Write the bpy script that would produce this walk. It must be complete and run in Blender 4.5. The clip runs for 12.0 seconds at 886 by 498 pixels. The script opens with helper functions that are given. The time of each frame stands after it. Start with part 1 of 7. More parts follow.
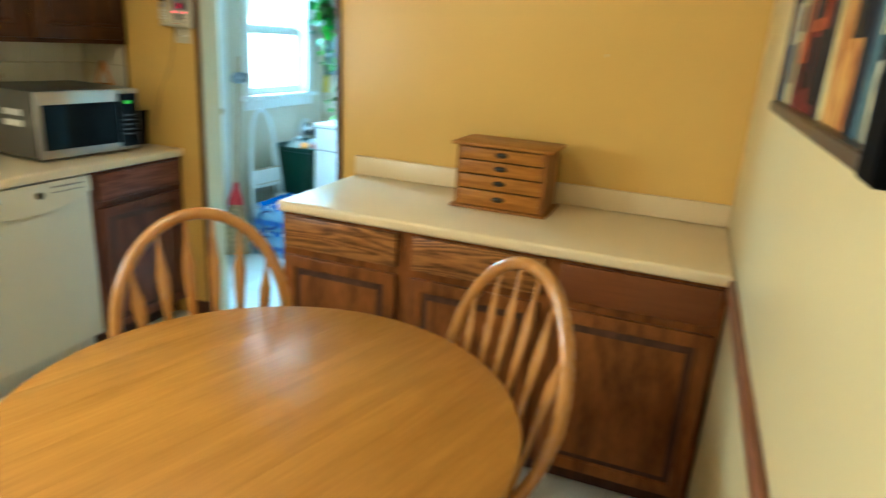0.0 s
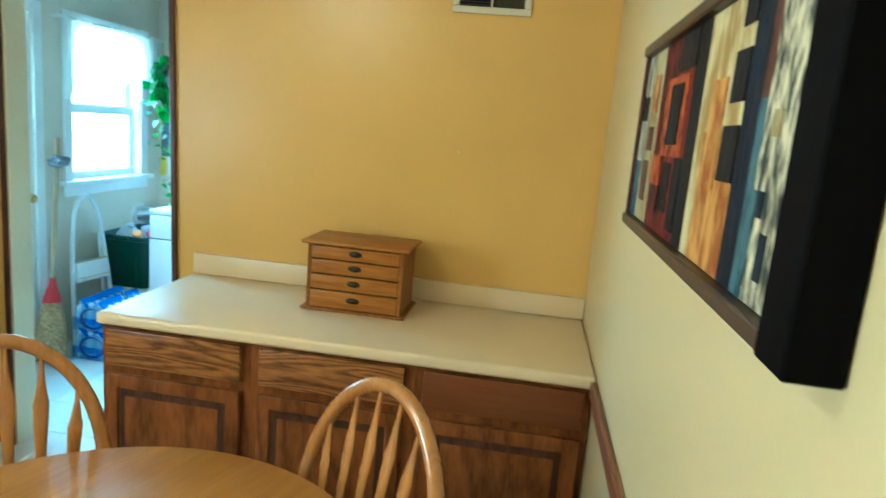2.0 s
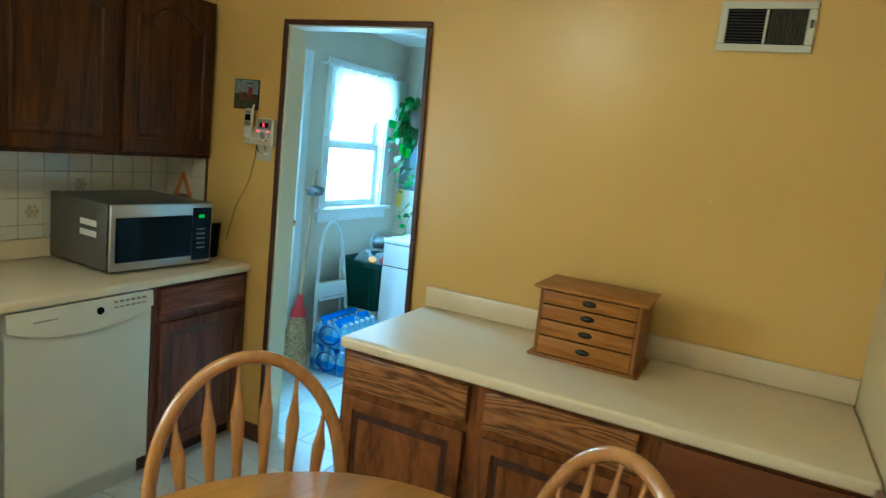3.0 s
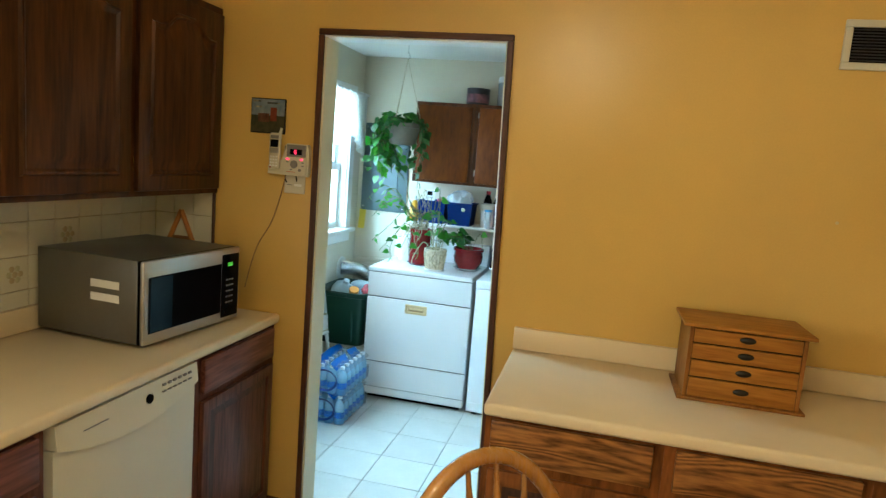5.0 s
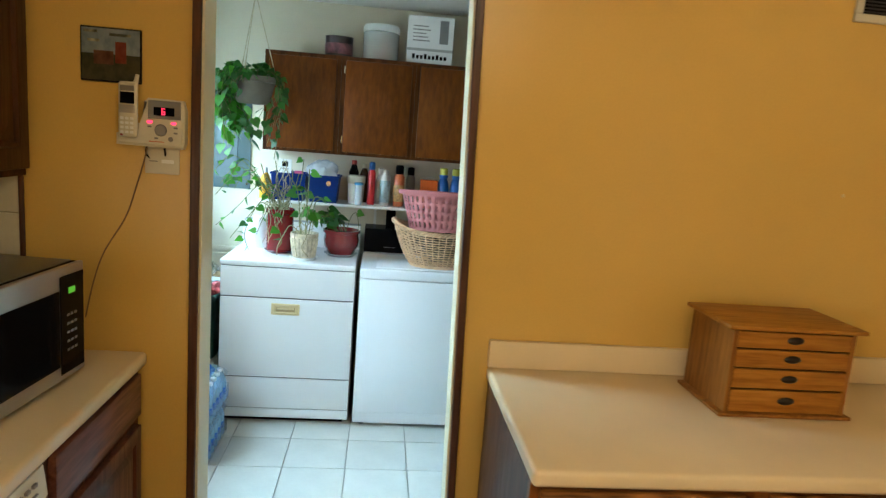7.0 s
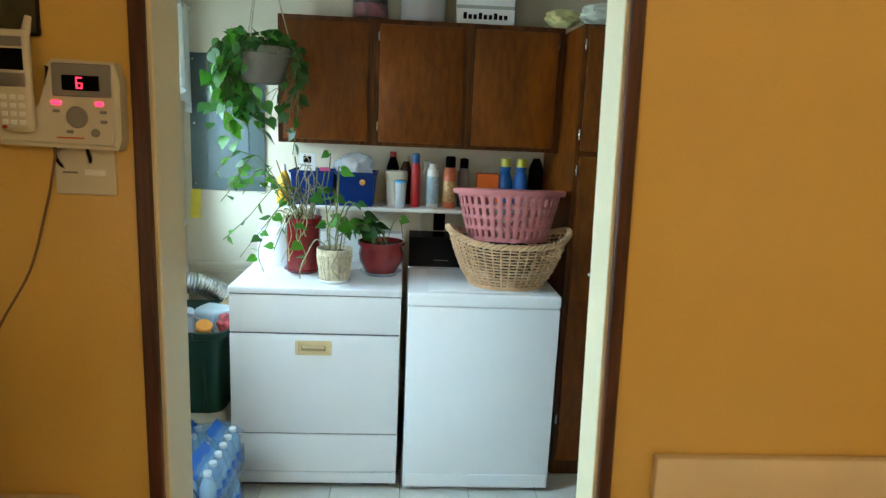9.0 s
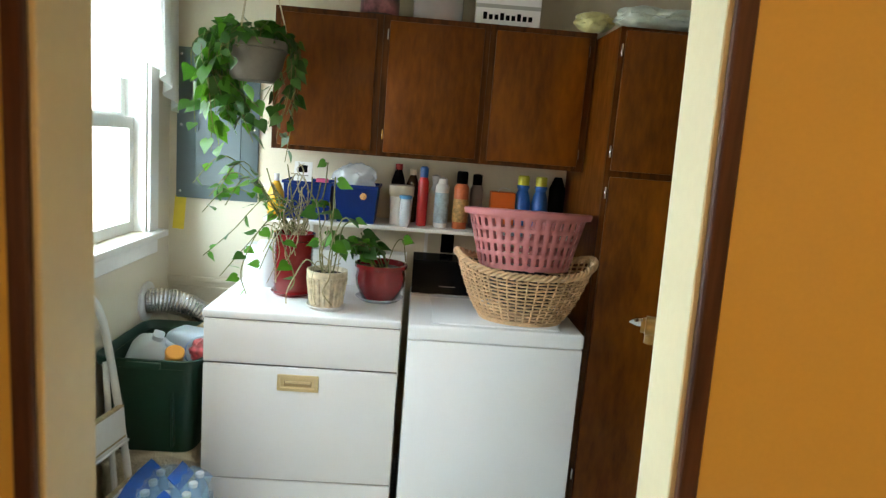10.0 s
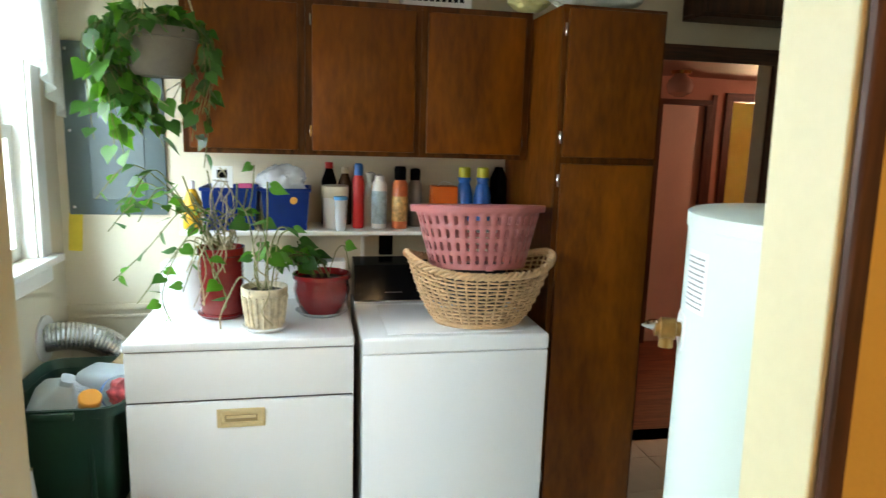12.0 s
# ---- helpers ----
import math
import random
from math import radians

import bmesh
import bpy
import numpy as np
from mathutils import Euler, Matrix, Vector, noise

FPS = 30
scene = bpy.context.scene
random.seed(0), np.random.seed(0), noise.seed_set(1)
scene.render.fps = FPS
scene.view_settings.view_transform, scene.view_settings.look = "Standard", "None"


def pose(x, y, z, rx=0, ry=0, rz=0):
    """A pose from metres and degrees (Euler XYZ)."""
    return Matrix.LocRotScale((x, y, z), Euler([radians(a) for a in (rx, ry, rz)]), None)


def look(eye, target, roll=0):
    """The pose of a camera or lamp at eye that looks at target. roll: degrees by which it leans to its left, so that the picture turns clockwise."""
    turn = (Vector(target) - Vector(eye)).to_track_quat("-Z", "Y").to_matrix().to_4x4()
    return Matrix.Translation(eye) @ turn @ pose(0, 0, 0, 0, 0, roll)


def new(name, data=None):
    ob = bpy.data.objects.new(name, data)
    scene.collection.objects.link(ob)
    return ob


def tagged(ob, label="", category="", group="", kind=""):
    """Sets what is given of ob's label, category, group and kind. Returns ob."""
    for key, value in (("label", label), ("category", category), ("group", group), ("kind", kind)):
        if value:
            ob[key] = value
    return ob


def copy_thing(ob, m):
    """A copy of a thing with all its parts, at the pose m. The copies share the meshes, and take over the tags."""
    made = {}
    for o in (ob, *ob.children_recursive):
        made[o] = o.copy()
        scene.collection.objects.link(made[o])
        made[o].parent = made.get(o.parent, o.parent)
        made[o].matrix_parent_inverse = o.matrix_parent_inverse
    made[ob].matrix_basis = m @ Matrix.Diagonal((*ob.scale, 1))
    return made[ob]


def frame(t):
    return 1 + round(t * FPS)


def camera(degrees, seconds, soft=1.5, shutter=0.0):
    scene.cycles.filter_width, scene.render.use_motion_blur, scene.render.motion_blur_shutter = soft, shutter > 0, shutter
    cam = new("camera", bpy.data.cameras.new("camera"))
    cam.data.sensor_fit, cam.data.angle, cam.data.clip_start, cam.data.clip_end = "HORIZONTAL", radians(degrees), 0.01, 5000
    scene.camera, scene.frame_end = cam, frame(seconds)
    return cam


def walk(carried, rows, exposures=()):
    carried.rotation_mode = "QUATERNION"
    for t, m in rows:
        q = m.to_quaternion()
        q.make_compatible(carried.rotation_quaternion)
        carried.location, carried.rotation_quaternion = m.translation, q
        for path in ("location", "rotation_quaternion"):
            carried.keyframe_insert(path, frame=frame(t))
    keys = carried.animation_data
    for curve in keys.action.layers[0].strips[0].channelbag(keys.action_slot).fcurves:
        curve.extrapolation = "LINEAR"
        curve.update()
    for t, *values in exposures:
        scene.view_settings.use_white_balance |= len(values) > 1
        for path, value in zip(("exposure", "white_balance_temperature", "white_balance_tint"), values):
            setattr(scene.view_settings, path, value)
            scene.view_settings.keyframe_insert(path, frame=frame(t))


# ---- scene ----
cam = camera(68.7, 12.0, soft=1.3, shutter=0.5)
PATH = [
    (0, (2.292, -2.631, 1.52), (1.65, -0.838, 0.91), 3.9),
    (0.5, (2.285, -2.626, 1.516), (2.214, -0.702, 0.975), 6.2),
    (0.8, (2.274, -2.604, 1.531), (2.514, -0.685, 1.022), 6.6),
    (1, (2.272, -2.578, 1.542), (2.563, -0.663, 1.047), 6.2),
    (1.5, (2.246, -2.531, 1.574), (2.246, -0.584, 1.118), 6.2),
    (2, (2.244, -2.479, 1.59), (1.999, -0.527, 1.226), 5.1),
    (2.5, (2.227, -2.433, 1.61), (1.705, -0.53, 1.285), 4.8),
    (3, (2.131, -2.433, 1.606), (1.271, -0.656, 1.285), 6.3),
    (3.5, (1.901, -2.497, 1.617), (1.076, -0.702, 1.307), 5.3),
    (5.5, (0.968, -2.402, 1.602), (0.709, -0.438, 1.329), 4.8),
    (6, (0.814, -2.267, 1.57), (0.764, -0.29, 1.278), 5.2),
    (6.5, (0.722, -2.07, 1.571), (0.846, -0.095, 1.282), 6.1),
    (7, (0.549, -1.866, 1.579), (0.754, 0.096, 1.25), 4.5),
    (8.8, (0.451, -1.103, 1.558), (0.603, 0.853, 1.168), 2.5),
    (9, (0.446, -1.048, 1.56), (0.57, 0.912, 1.183), 2.5),
    (9.5, (0.421, -0.894, 1.535), (0.583, 1.067, 1.18), 2.9),
    (10, (0.462, -0.72, 1.531), (0.561, 1.25, 1.205), 4.6),
    (10.5, (0.483, -0.617, 1.535), (0.539, 1.356, 1.213), 3.5),
    (11, (0.412, -0.549, 1.558), (0.557, 1.419, 1.228), 1.8),
    (11.5, (0.322, -0.497, 1.547), (0.577, 1.459, 1.217), 1.7),
    (12, (0.317, -0.509, 1.529), (0.712, 1.422, 1.191), 1.7),
]
walk(cam, [(t, look(eye, target, roll)) for t, eye, target, roll in PATH],
     exposures=[(0, 0.82, 4720, -5), (0.5, 0.78, 4670, -6), (1.0, 0.63, 4770, -5), (1.5, 0.57, 4620, -5), (2.0, 0.77, 4220, -12), (2.5, 0.58, 4110, -12), (3.0, 0.36, 4110, -10), (3.5, 0.32, 4150, -9),
                (5.5, 0.27, 5700, 7), (7.0, 0.19, 5920, 10), (9.0, 0.02, 6250, 11), (9.5, -0.02, 7000, 20), (10.5, 0.03, 7550, 23), (11.5, -0.05, 7500, 22), (12, 0.17, 7450, 21)])

# ---- world and lights ----
world = bpy.data.worlds.new("World")
scene.world = world
world.use_nodes = True
wn = world.node_tree
sky = wn.nodes.new("ShaderNodeTexSky")
sky.sky_type, sky.sun_disc = "NISHITA", False
sky.sun_elevation, sky.sun_rotation = radians(50), radians(90)
wn.links.new(sky.outputs[0], wn.nodes["Background"].inputs[0])
wn.nodes["Background"].inputs[1].default_value = 0.12


def lamp(name, kind, m, energy, color, size=0.1, size_y=None):
    data = bpy.data.lights.new(name, kind)
    data.energy, data.color = energy, color
    if kind == "AREA":
        data.size = size
        if size_y:
            data.shape, data.size_y = "RECTANGLE", size_y
    elif kind == "POINT":
        data.shadow_soft_size = size
    elif kind == "SUN":
        data.angle = size
    ob = new(name, data)
    ob.matrix_world = m
    return ob


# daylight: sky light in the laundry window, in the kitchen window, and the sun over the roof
lamp("sun", "SUN", look((6, 0, 8), (0, 0, 0)), 2.5, (1.0, 0.95, 0.88), radians(0.5))
lamp("laundry_window_light", "AREA", pose(-1.35, 1.70, 2.0, 0, -58, 0), 86, (0.46, 0.785, 1.0), 1.3, 1.2)
lamp("outer_door_light", "AREA", pose(-1.35, 0.55, 1.95, 0, -66, 0), 132, (0.46, 0.785, 1.0), 1.4, 0.95)
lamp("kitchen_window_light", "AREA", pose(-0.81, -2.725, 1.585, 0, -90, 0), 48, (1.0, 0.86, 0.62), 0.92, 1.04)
lamp("kitchen_lamp", "POINT", pose(0.96, -1.99, 2.32), 18, (1.0, 0.77, 0.44), 0.06)
lamp("hall_lamp", "POINT", pose(3.90, 4.30, 1.69), 30, (1.0, 0.82, 0.5), 0.05)
# added fill light for the hall, set out of view
lamp("hall_fill_lamp", "POINT", pose(4.3, 3.2, 1.80), 26, (1.0, 0.6, 0.42), 0.08)


# ---- materials ----
def nodes_of(m):
    m.use_nodes = True
    t = m.node_tree
    return t, t.nodes["Principled BSDF"]


def plain(name, color, rough=0.5, metal=0.0, vary=0.08, scale=6.0, bump=0.05, fine=60.0, spec=0.5, emit=None, strength=0.0, coat=0.0, trans=0.0, island=0.0, rough_vary=0.025):
    """Colour with slow stains and a fine grain, both in metres of the thing itself."""
    m = bpy.data.materials.new(name)
    t, b = nodes_of(m)
    co = t.nodes.new("ShaderNodeTexCoord")
    n1, n2 = t.nodes.new("ShaderNodeTexNoise"), t.nodes.new("ShaderNodeTexNoise")
    n1.inputs["Scale"].default_value, n1.inputs["Detail"].default_value = scale, 4
    n2.inputs["Scale"].default_value, n2.inputs["Detail"].default_value = fine, 3
    for n in (n1, n2):
        t.links.new(co.outputs["Object"], n.inputs["Vector"])
    add = t.nodes.new("ShaderNodeMath")
    add.operation = "MULTIPLY_ADD"
    t.links.new(n2.outputs["Fac"], add.inputs[0])
    add.inputs[1].default_value = 0.4
    t.links.new(n1.outputs["Fac"], add.inputs[2])
    ramp = t.nodes.new("ShaderNodeValToRGB")
    e = ramp.color_ramp.elements
    e[0].position, e[1].position = 0.45, 0.95
    e[0].color = (*[c * (1 - vary) for c in color], 1)
    e[1].color = (*[min(1, c * (1 + vary)) for c in color], 1)
    t.links.new(add.outputs[0], ramp.inputs["Fac"])
    last = ramp.outputs["Color"]
    if island:
        info = t.nodes.new("ShaderNodeObjectInfo")
        hsv = t.nodes.new("ShaderNodeHueSaturation")
        mr = t.nodes.new("ShaderNodeMapRange")
        mr.inputs["To Min"].default_value, mr.inputs["To Max"].default_value = 1 - island, 1 + island
        t.links.new(info.outputs["Random"], mr.inputs["Value"])
        t.links.new(mr.outputs["Result"], hsv.inputs["Value"])
        t.links.new(last, hsv.inputs["Color"])
        last = hsv.outputs["Color"]
    t.links.new(last, b.inputs["Base Color"])
    rr = t.nodes.new("ShaderNodeMapRange")
    rr.inputs["To Min"].default_value, rr.inputs["To Max"].default_value = max(0.02, rough - rough_vary), min(1, rough + rough_vary)
    t.links.new(n1.outputs["Fac"], rr.inputs["Value"])
    t.links.new(rr.outputs["Result"], b.inputs["Roughness"])
    b.inputs["Metallic"].default_value = metal
    b.inputs["Specular IOR Level"].default_value = spec
    b.inputs["Coat Weight"].default_value = coat
    b.inputs["Transmission Weight"].default_value = trans
    if emit:
        b.inputs["Emission Color"].default_value = (*emit, 1)
        b.inputs["Emission Strength"].default_value = strength
    if bump:
        bp = t.nodes.new("ShaderNodeBump")
        bp.inputs["Strength"].default_value, bp.inputs["Distance"].default_value = bump, 0.01
        t.links.new(n2.outputs["Fac"], bp.inputs["Height"])
        t.links.new(bp.outputs["Normal"], b.inputs["Normal"])
    return m


def wood(name, dark, light, axis="z", rough=0.35, scale=1.0, coat=0.06, bump=0.12, turn=0.0, contrast=1.0, lo=0.25, hi=0.78, ring=0.10, spec=0.3, stretch=1.0, fine_w=1.0):
    """Oak-like grain along one axis of the thing: broad figure, cathedral bands, and fine pores."""
    m = bpy.data.materials.new(name)
    t, b = nodes_of(m)
    co = t.nodes.new("ShaderNodeTexCoord")
    mp = t.nodes.new("ShaderNodeMapping")
    long, across = 0.9 * scale * stretch, 11.0 * scale
    mp.inputs["Scale"].default_value = {"x": (long, across, across), "y": (across, long, across), "z": (across, across, long)}[axis]
    mp.inputs["Rotation"].default_value = (0, 0, turn)
    info = t.nodes.new("ShaderNodeObjectInfo")
    shift = t.nodes.new("ShaderNodeVectorMath")
    shift.operation = "ADD"
    comb = t.nodes.new("ShaderNodeCombineXYZ")
    mul = t.nodes.new("ShaderNodeMath")
    mul.operation = "MULTIPLY"
    mul.inputs[1].default_value = 37.0
    t.links.new(info.outputs["Random"], mul.inputs[0])
    for k in range(3):
        t.links.new(mul.outputs[0], comb.inputs[k])
    t.links.new(co.outputs["Object"], mp.inputs["Vector"])
    t.links.new(mp.outputs["Vector"], shift.inputs[0])
    t.links.new(comb.outputs[0], shift.inputs[1])
    big = t.nodes.new("ShaderNodeTexNoise")
    big.inputs["Scale"].default_value, big.inputs["Detail"].default_value = 0.55, 2
    t.links.new(shift.outputs[0], big.inputs["Vector"])
    rings = t.nodes.new("ShaderNodeMath")
    rings.operation = "MULTIPLY"
    rings.inputs[1].default_value = 55.0 * contrast
    t.links.new(big.outputs["Fac"], rings.inputs[0])
    sine = t.nodes.new("ShaderNodeMath")
    sine.operation = "SINE"
    t.links.new(rings.outputs[0], sine.inputs[0])
    fine = t.nodes.new("ShaderNodeTexNoise")
    fine.inputs["Scale"].default_value, fine.inputs["Detail"].default_value = 9.0, 5
    t.links.new(shift.outputs[0], fine.inputs["Vector"])
    mix = t.nodes.new("ShaderNodeMath")
    mix.operation = "MULTIPLY_ADD"
    mix.inputs[1].default_value = ring
    t.links.new(sine.outputs[0], mix.inputs[0])
    soft = t.nodes.new("ShaderNodeMapRange")
    soft.inputs["To Min"].default_value, soft.inputs["To Max"].default_value = 0.5 - 0.5 * fine_w, 0.5 + 0.5 * fine_w
    t.links.new(fine.outputs["Fac"], soft.inputs["Value"])
    t.links.new(soft.outputs["Result"], mix.inputs[2])
    ramp = t.nodes.new("ShaderNodeValToRGB")
    e = ramp.color_ramp.elements
    e[0].position, e[1].position = lo, hi
    e[0].color, e[1].color = (*dark, 1), (*light, 1)
    t.links.new(mix.outputs[0], ramp.inputs["Fac"])
    t.links.new(ramp.outputs["Color"], b.inputs["Base Color"])
    rr = t.nodes.new("ShaderNodeMapRange")
    rr.inputs["To Min"].default_value, rr.inputs["To Max"].default_value = rough + 0.1, max(0.05, rough - 0.08)
    t.links.new(fine.outputs["Fac"], rr.inputs["Value"])
    t.links.new(rr.outputs["Result"], b.inputs["Roughness"])
    b.inputs["Coat Weight"].default_value, b.inputs["Coat Roughness"].default_value = coat, 0.2
    b.inputs["Specular IOR Level"].default_value = spec
    bp = t.nodes.new("ShaderNodeBump")
    bp.inputs["Strength"].default_value, bp.inputs["Distance"].default_value = bump, 0.004
    t.links.new(mix.outputs[0], bp.inputs["Height"])
    t.links.new(bp.outputs["Normal"], b.inputs["Normal"])
    return m


def see_through(name, color, rough=0.05, alpha=0.25, ior=1.45):
    m = plain(name, color, rough, vary=0.03, bump=0.02)
    t, b = nodes_of(m)
    b.inputs["Alpha"].default_value = alpha
    return m


GOLD = plain("golden_wall_paint", (0.64, 0.41, 0.095), 0.31, vary=0.06, scale=1.4, bump=0.06, fine=140, spec=0.5)
# East wall: the golden paint made paler, with daylight put into its colour.
PALE_LIT = plain("lit_yellow_wall_paint", (0.60, 0.49, 0.25), 0.30, vary=0.015, scale=0.7, rough_vary=0.0, bump=0.05, fine=90, spec=0.6)
CREAM = plain("cream_wall_paint", (0.65, 0.58, 0.44), 0.55, vary=0.05, scale=1.5, bump=0.08, fine=140)
CEIL = plain("white_ceiling_paint", (0.78, 0.76, 0.70), 0.75, vary=0.03, scale=2, bump=0.15, fine=90)
WHITE = plain("white_trim_paint", (0.78, 0.77, 0.73), 0.4, vary=0.05, scale=4, bump=0.04)
TAN_BOUNCE_CUT = plain("tan_bounce_cut", (0.34, 0.26, 0.16), 0.6, vary=0.06, scale=1.5, bump=0.05)
JAMB = plain("cream_trim_paint", (0.66, 0.57, 0.35), 0.4, vary=0.05, scale=3, bump=0.04)
BROWN_TRIM = wood("dark_brown_stained_trim", (0.035, 0.012, 0.006), (0.10, 0.036, 0.018), "z", 0.4)
BROWN_TRIM_X = wood("dark_brown_stained_trim_long", (0.035, 0.012, 0.006), (0.10, 0.036, 0.018), "x", 0.4)
RAIL = wood("red_brown_rail_wood", (0.10, 0.035, 0.015), (0.24, 0.09, 0.04), "y", 0.35)
OAK = wood("brown_stained_oak", (0.055, 0.016, 0.003), (0.27, 0.092, 0.018), "z", 0.36, coat=0.0, spec=0.18, lo=0.1, hi=0.9, ring=0.16, stretch=2.5, contrast=0.6, fine_w=0.8)
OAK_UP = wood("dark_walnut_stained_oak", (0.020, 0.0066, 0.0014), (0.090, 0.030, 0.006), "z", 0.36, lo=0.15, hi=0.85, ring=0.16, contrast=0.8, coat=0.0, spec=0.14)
OAK_X = wood("brown_stained_oak_long", (0.06, 0.017, 0.003), (0.38, 0.160, 0.036), "x", 0.34, contrast=1.5, scale=1.6, ring=0.24, lo=0.1, hi=0.9, stretch=1.7, fine_w=0.9)
OAK_PLAIN = wood("plain_red_brown_oak_long", (0.10, 0.028, 0.006), (0.16, 0.050, 0.012), "x", 0.34, contrast=0.5, fine_w=0.5)
# Dark oak of carcasses and box shelf; door grooves use it as painted shade.
OAK_DARK_AND_SHADE = wood("dark_oak_and_groove_shade", (0.03, 0.010, 0.004), (0.085, 0.03, 0.012), "z", 0.45)
OAK_RED = wood("red_brown_oak", (0.035, 0.011, 0.006), (0.19, 0.070, 0.042), "z", 0.36, lo=0.15, hi=0.85, coat=0.0, spec=0.16, contrast=0.7)
OAK_RED_X = wood("red_brown_oak_long", (0.08, 0.025, 0.014), (0.21, 0.075, 0.045), "x", 0.36, coat=0.0, spec=0.16)
LAUN_WOOD = wood("brown_stained_plywood", (0.080, 0.019, 0.0008), (0.32, 0.088, 0.004), "z", 0.42, scale=0.45, contrast=0.16, lo=0.12, hi=0.88, ring=0.24, stretch=3.5, fine_w=0.55, spec=0.18)
LAUN_FRAME = wood("dark_brown_cabinet_frame", (0.035, 0.009, 0.001), (0.13, 0.038, 0.004), "z", 0.42, scale=0.8, spec=0.18)
CHAIR_WOOD = wood("honey_oak", (0.30, 0.125, 0.022), (0.50, 0.235, 0.05), "z", 0.26, scale=1.5, coat=1.0, lo=0.1, hi=0.9)
CHEST_WOOD = wood("warm_light_oak", (0.23, 0.083, 0.008), (0.39, 0.165, 0.020), "x", 0.4, scale=1.4, spec=0.2, coat=0.0)
CHEST_DARK = wood("oak_case", (0.15, 0.054, 0.008), (0.31, 0.125, 0.020), "z", 0.4, scale=1.4, spec=0.2, coat=0.0)
LAMINATE = plain("cream_laminate", (0.69, 0.55, 0.335), 0.30, vary=0.04, scale=5, rough_vary=0.0, bump=0.01, fine=220)
TILE = plain("off_white_floor_tile", (0.62, 0.60, 0.54), 0.3, vary=0.06, scale=7, bump=0.04, fine=50, island=0.04)
GROUT = plain("grey_grout", (0.40, 0.38, 0.34), 0.8, vary=0.12, scale=9, bump=0.2)
WALL_TILE = plain("cream_glazed_tile", (0.62, 0.58, 0.45), 0.2, vary=0.05, scale=9, bump=0.02, island=0.03)
ENAMEL = plain("white_enamel", (0.80, 0.81, 0.82), 0.25, vary=0.02, scale=3, bump=0.02, fine=200)
BISQUE = plain("bisque_enamel", (0.62, 0.57, 0.44), 0.3, vary=0.03, scale=3, bump=0.02, fine=200)
BLACK = plain("black_plastic", (0.0022, 0.0022, 0.0025), 0.75, vary=0.2, scale=8, bump=0.03, spec=0.05)
BLACK_GLOSS = plain("black_glass", (0.004, 0.004, 0.005), 0.10, vary=0.1, bump=0, spec=0.05)
SEAM = plain("dark_seam", (0.06, 0.06, 0.065), 0.7, vary=0.1)
STEEL = plain("brushed_steel", (0.44, 0.42, 0.39), 0.32, metal=0.85, vary=0.06, scale=5, bump=0.04, fine=180)
CHROME = plain("chrome", (0.7, 0.7, 0.72), 0.12, metal=1.0, vary=0.03, bump=0.0)
BRASS = plain("brass", (0.55, 0.36, 0.12), 0.25, metal=1.0, vary=0.12, scale=20)
GREEN_PL = plain("dark_green_plastic", (0.006, 0.040, 0.024), 0.42, vary=0.12, scale=5, bump=0.08)
GREY_METAL = plain("blue_grey_painted_steel", (0.10, 0.14, 0.145), 0.4, vary=0.06, scale=4, bump=0.03)
PINK = plain("dusty_pink_plastic", (0.50, 0.165, 0.165), 0.35, vary=0.05, scale=5, bump=0.03)
WICKER = plain("natural_wicker", (0.60, 0.375, 0.205), 0.5, vary=0.22, scale=26, bump=0.25, fine=150)
RED_POT = plain("dark_red_glaze", (0.20, 0.012, 0.014), 0.14, vary=0.2, scale=10, bump=0.02, coat=0.5)
BEIGE_POT = plain("mottled_beige_ceramic", (0.60, 0.52, 0.37), 0.4, vary=0.3, scale=30, bump=0.15)
GREY_POT = plain("stone_grey_pot", (0.145, 0.128, 0.10), 0.6, vary=0.15, scale=14, bump=0.12)
SOIL = plain("potting_soil", (0.03, 0.02, 0.012), 0.95, vary=0.4, scale=40, bump=0.8, fine=90)
LEAF = plain("green_leaf", (0.045, 0.19, 0.012), 0.34, vary=0.25, scale=22, bump=0.1, island=0.35)
LEAF_DARK = plain("dark_green_leaf", (0.028, 0.11, 0.02), 0.34, vary=0.25, scale=22, bump=0.1, island=0.3)
for leaf_m, tint in ((LEAF, (0.12, 0.42, 0.02, 1)), (LEAF_DARK, (0.06, 0.25, 0.02, 1))):
    lt, lb_ = nodes_of(leaf_m)
    tr = lt.nodes.new("ShaderNodeBsdfTranslucent")
    tr.inputs[0].default_value = tint
    mx = lt.nodes.new("ShaderNodeMixShader")
    mx.inputs[0].default_value = 0.28
    lt.links.new(lb_.outputs[0], mx.inputs[1])
    lt.links.new(tr.outputs[0], mx.inputs[2])
    lt.links.new(mx.outputs[0], lt.nodes["Material Output"].inputs[0])
STEM = plain("brown_green_stem", (0.15, 0.16, 0.05), 0.6, vary=0.3, scale=30)
CORD = plain("natural_cord", (0.5, 0.42, 0.28), 0.9, vary=0.2, scale=60)
PLASTIC_CREAM = plain("cream_plastic", (0.58, 0.54, 0.42), 0.42, vary=0.05)
PLASTIC_GREY = plain("grey_plastic", (0.22, 0.21, 0.20), 0.4, vary=0.06)
RED_LIGHT = plain("red_lit_sign", (0.3, 0.01, 0.02), 0.4, emit=(1.0, 0.03, 0.08), strength=3.0)
GREEN_LIGHT = plain("green_lit_digits", (0.1, 0.4, 0.02), 0.4, emit=(0.22, 1.0, 0.05), strength=0.25)
BULB = plain("lit_lamp_glass", (0.9, 0.8, 0.6), 0.3, emit=(1.0, 0.78, 0.45), strength=9.0)
PAPER = plain("white_paper", (0.74, 0.74, 0.72), 0.7, vary=0.05)
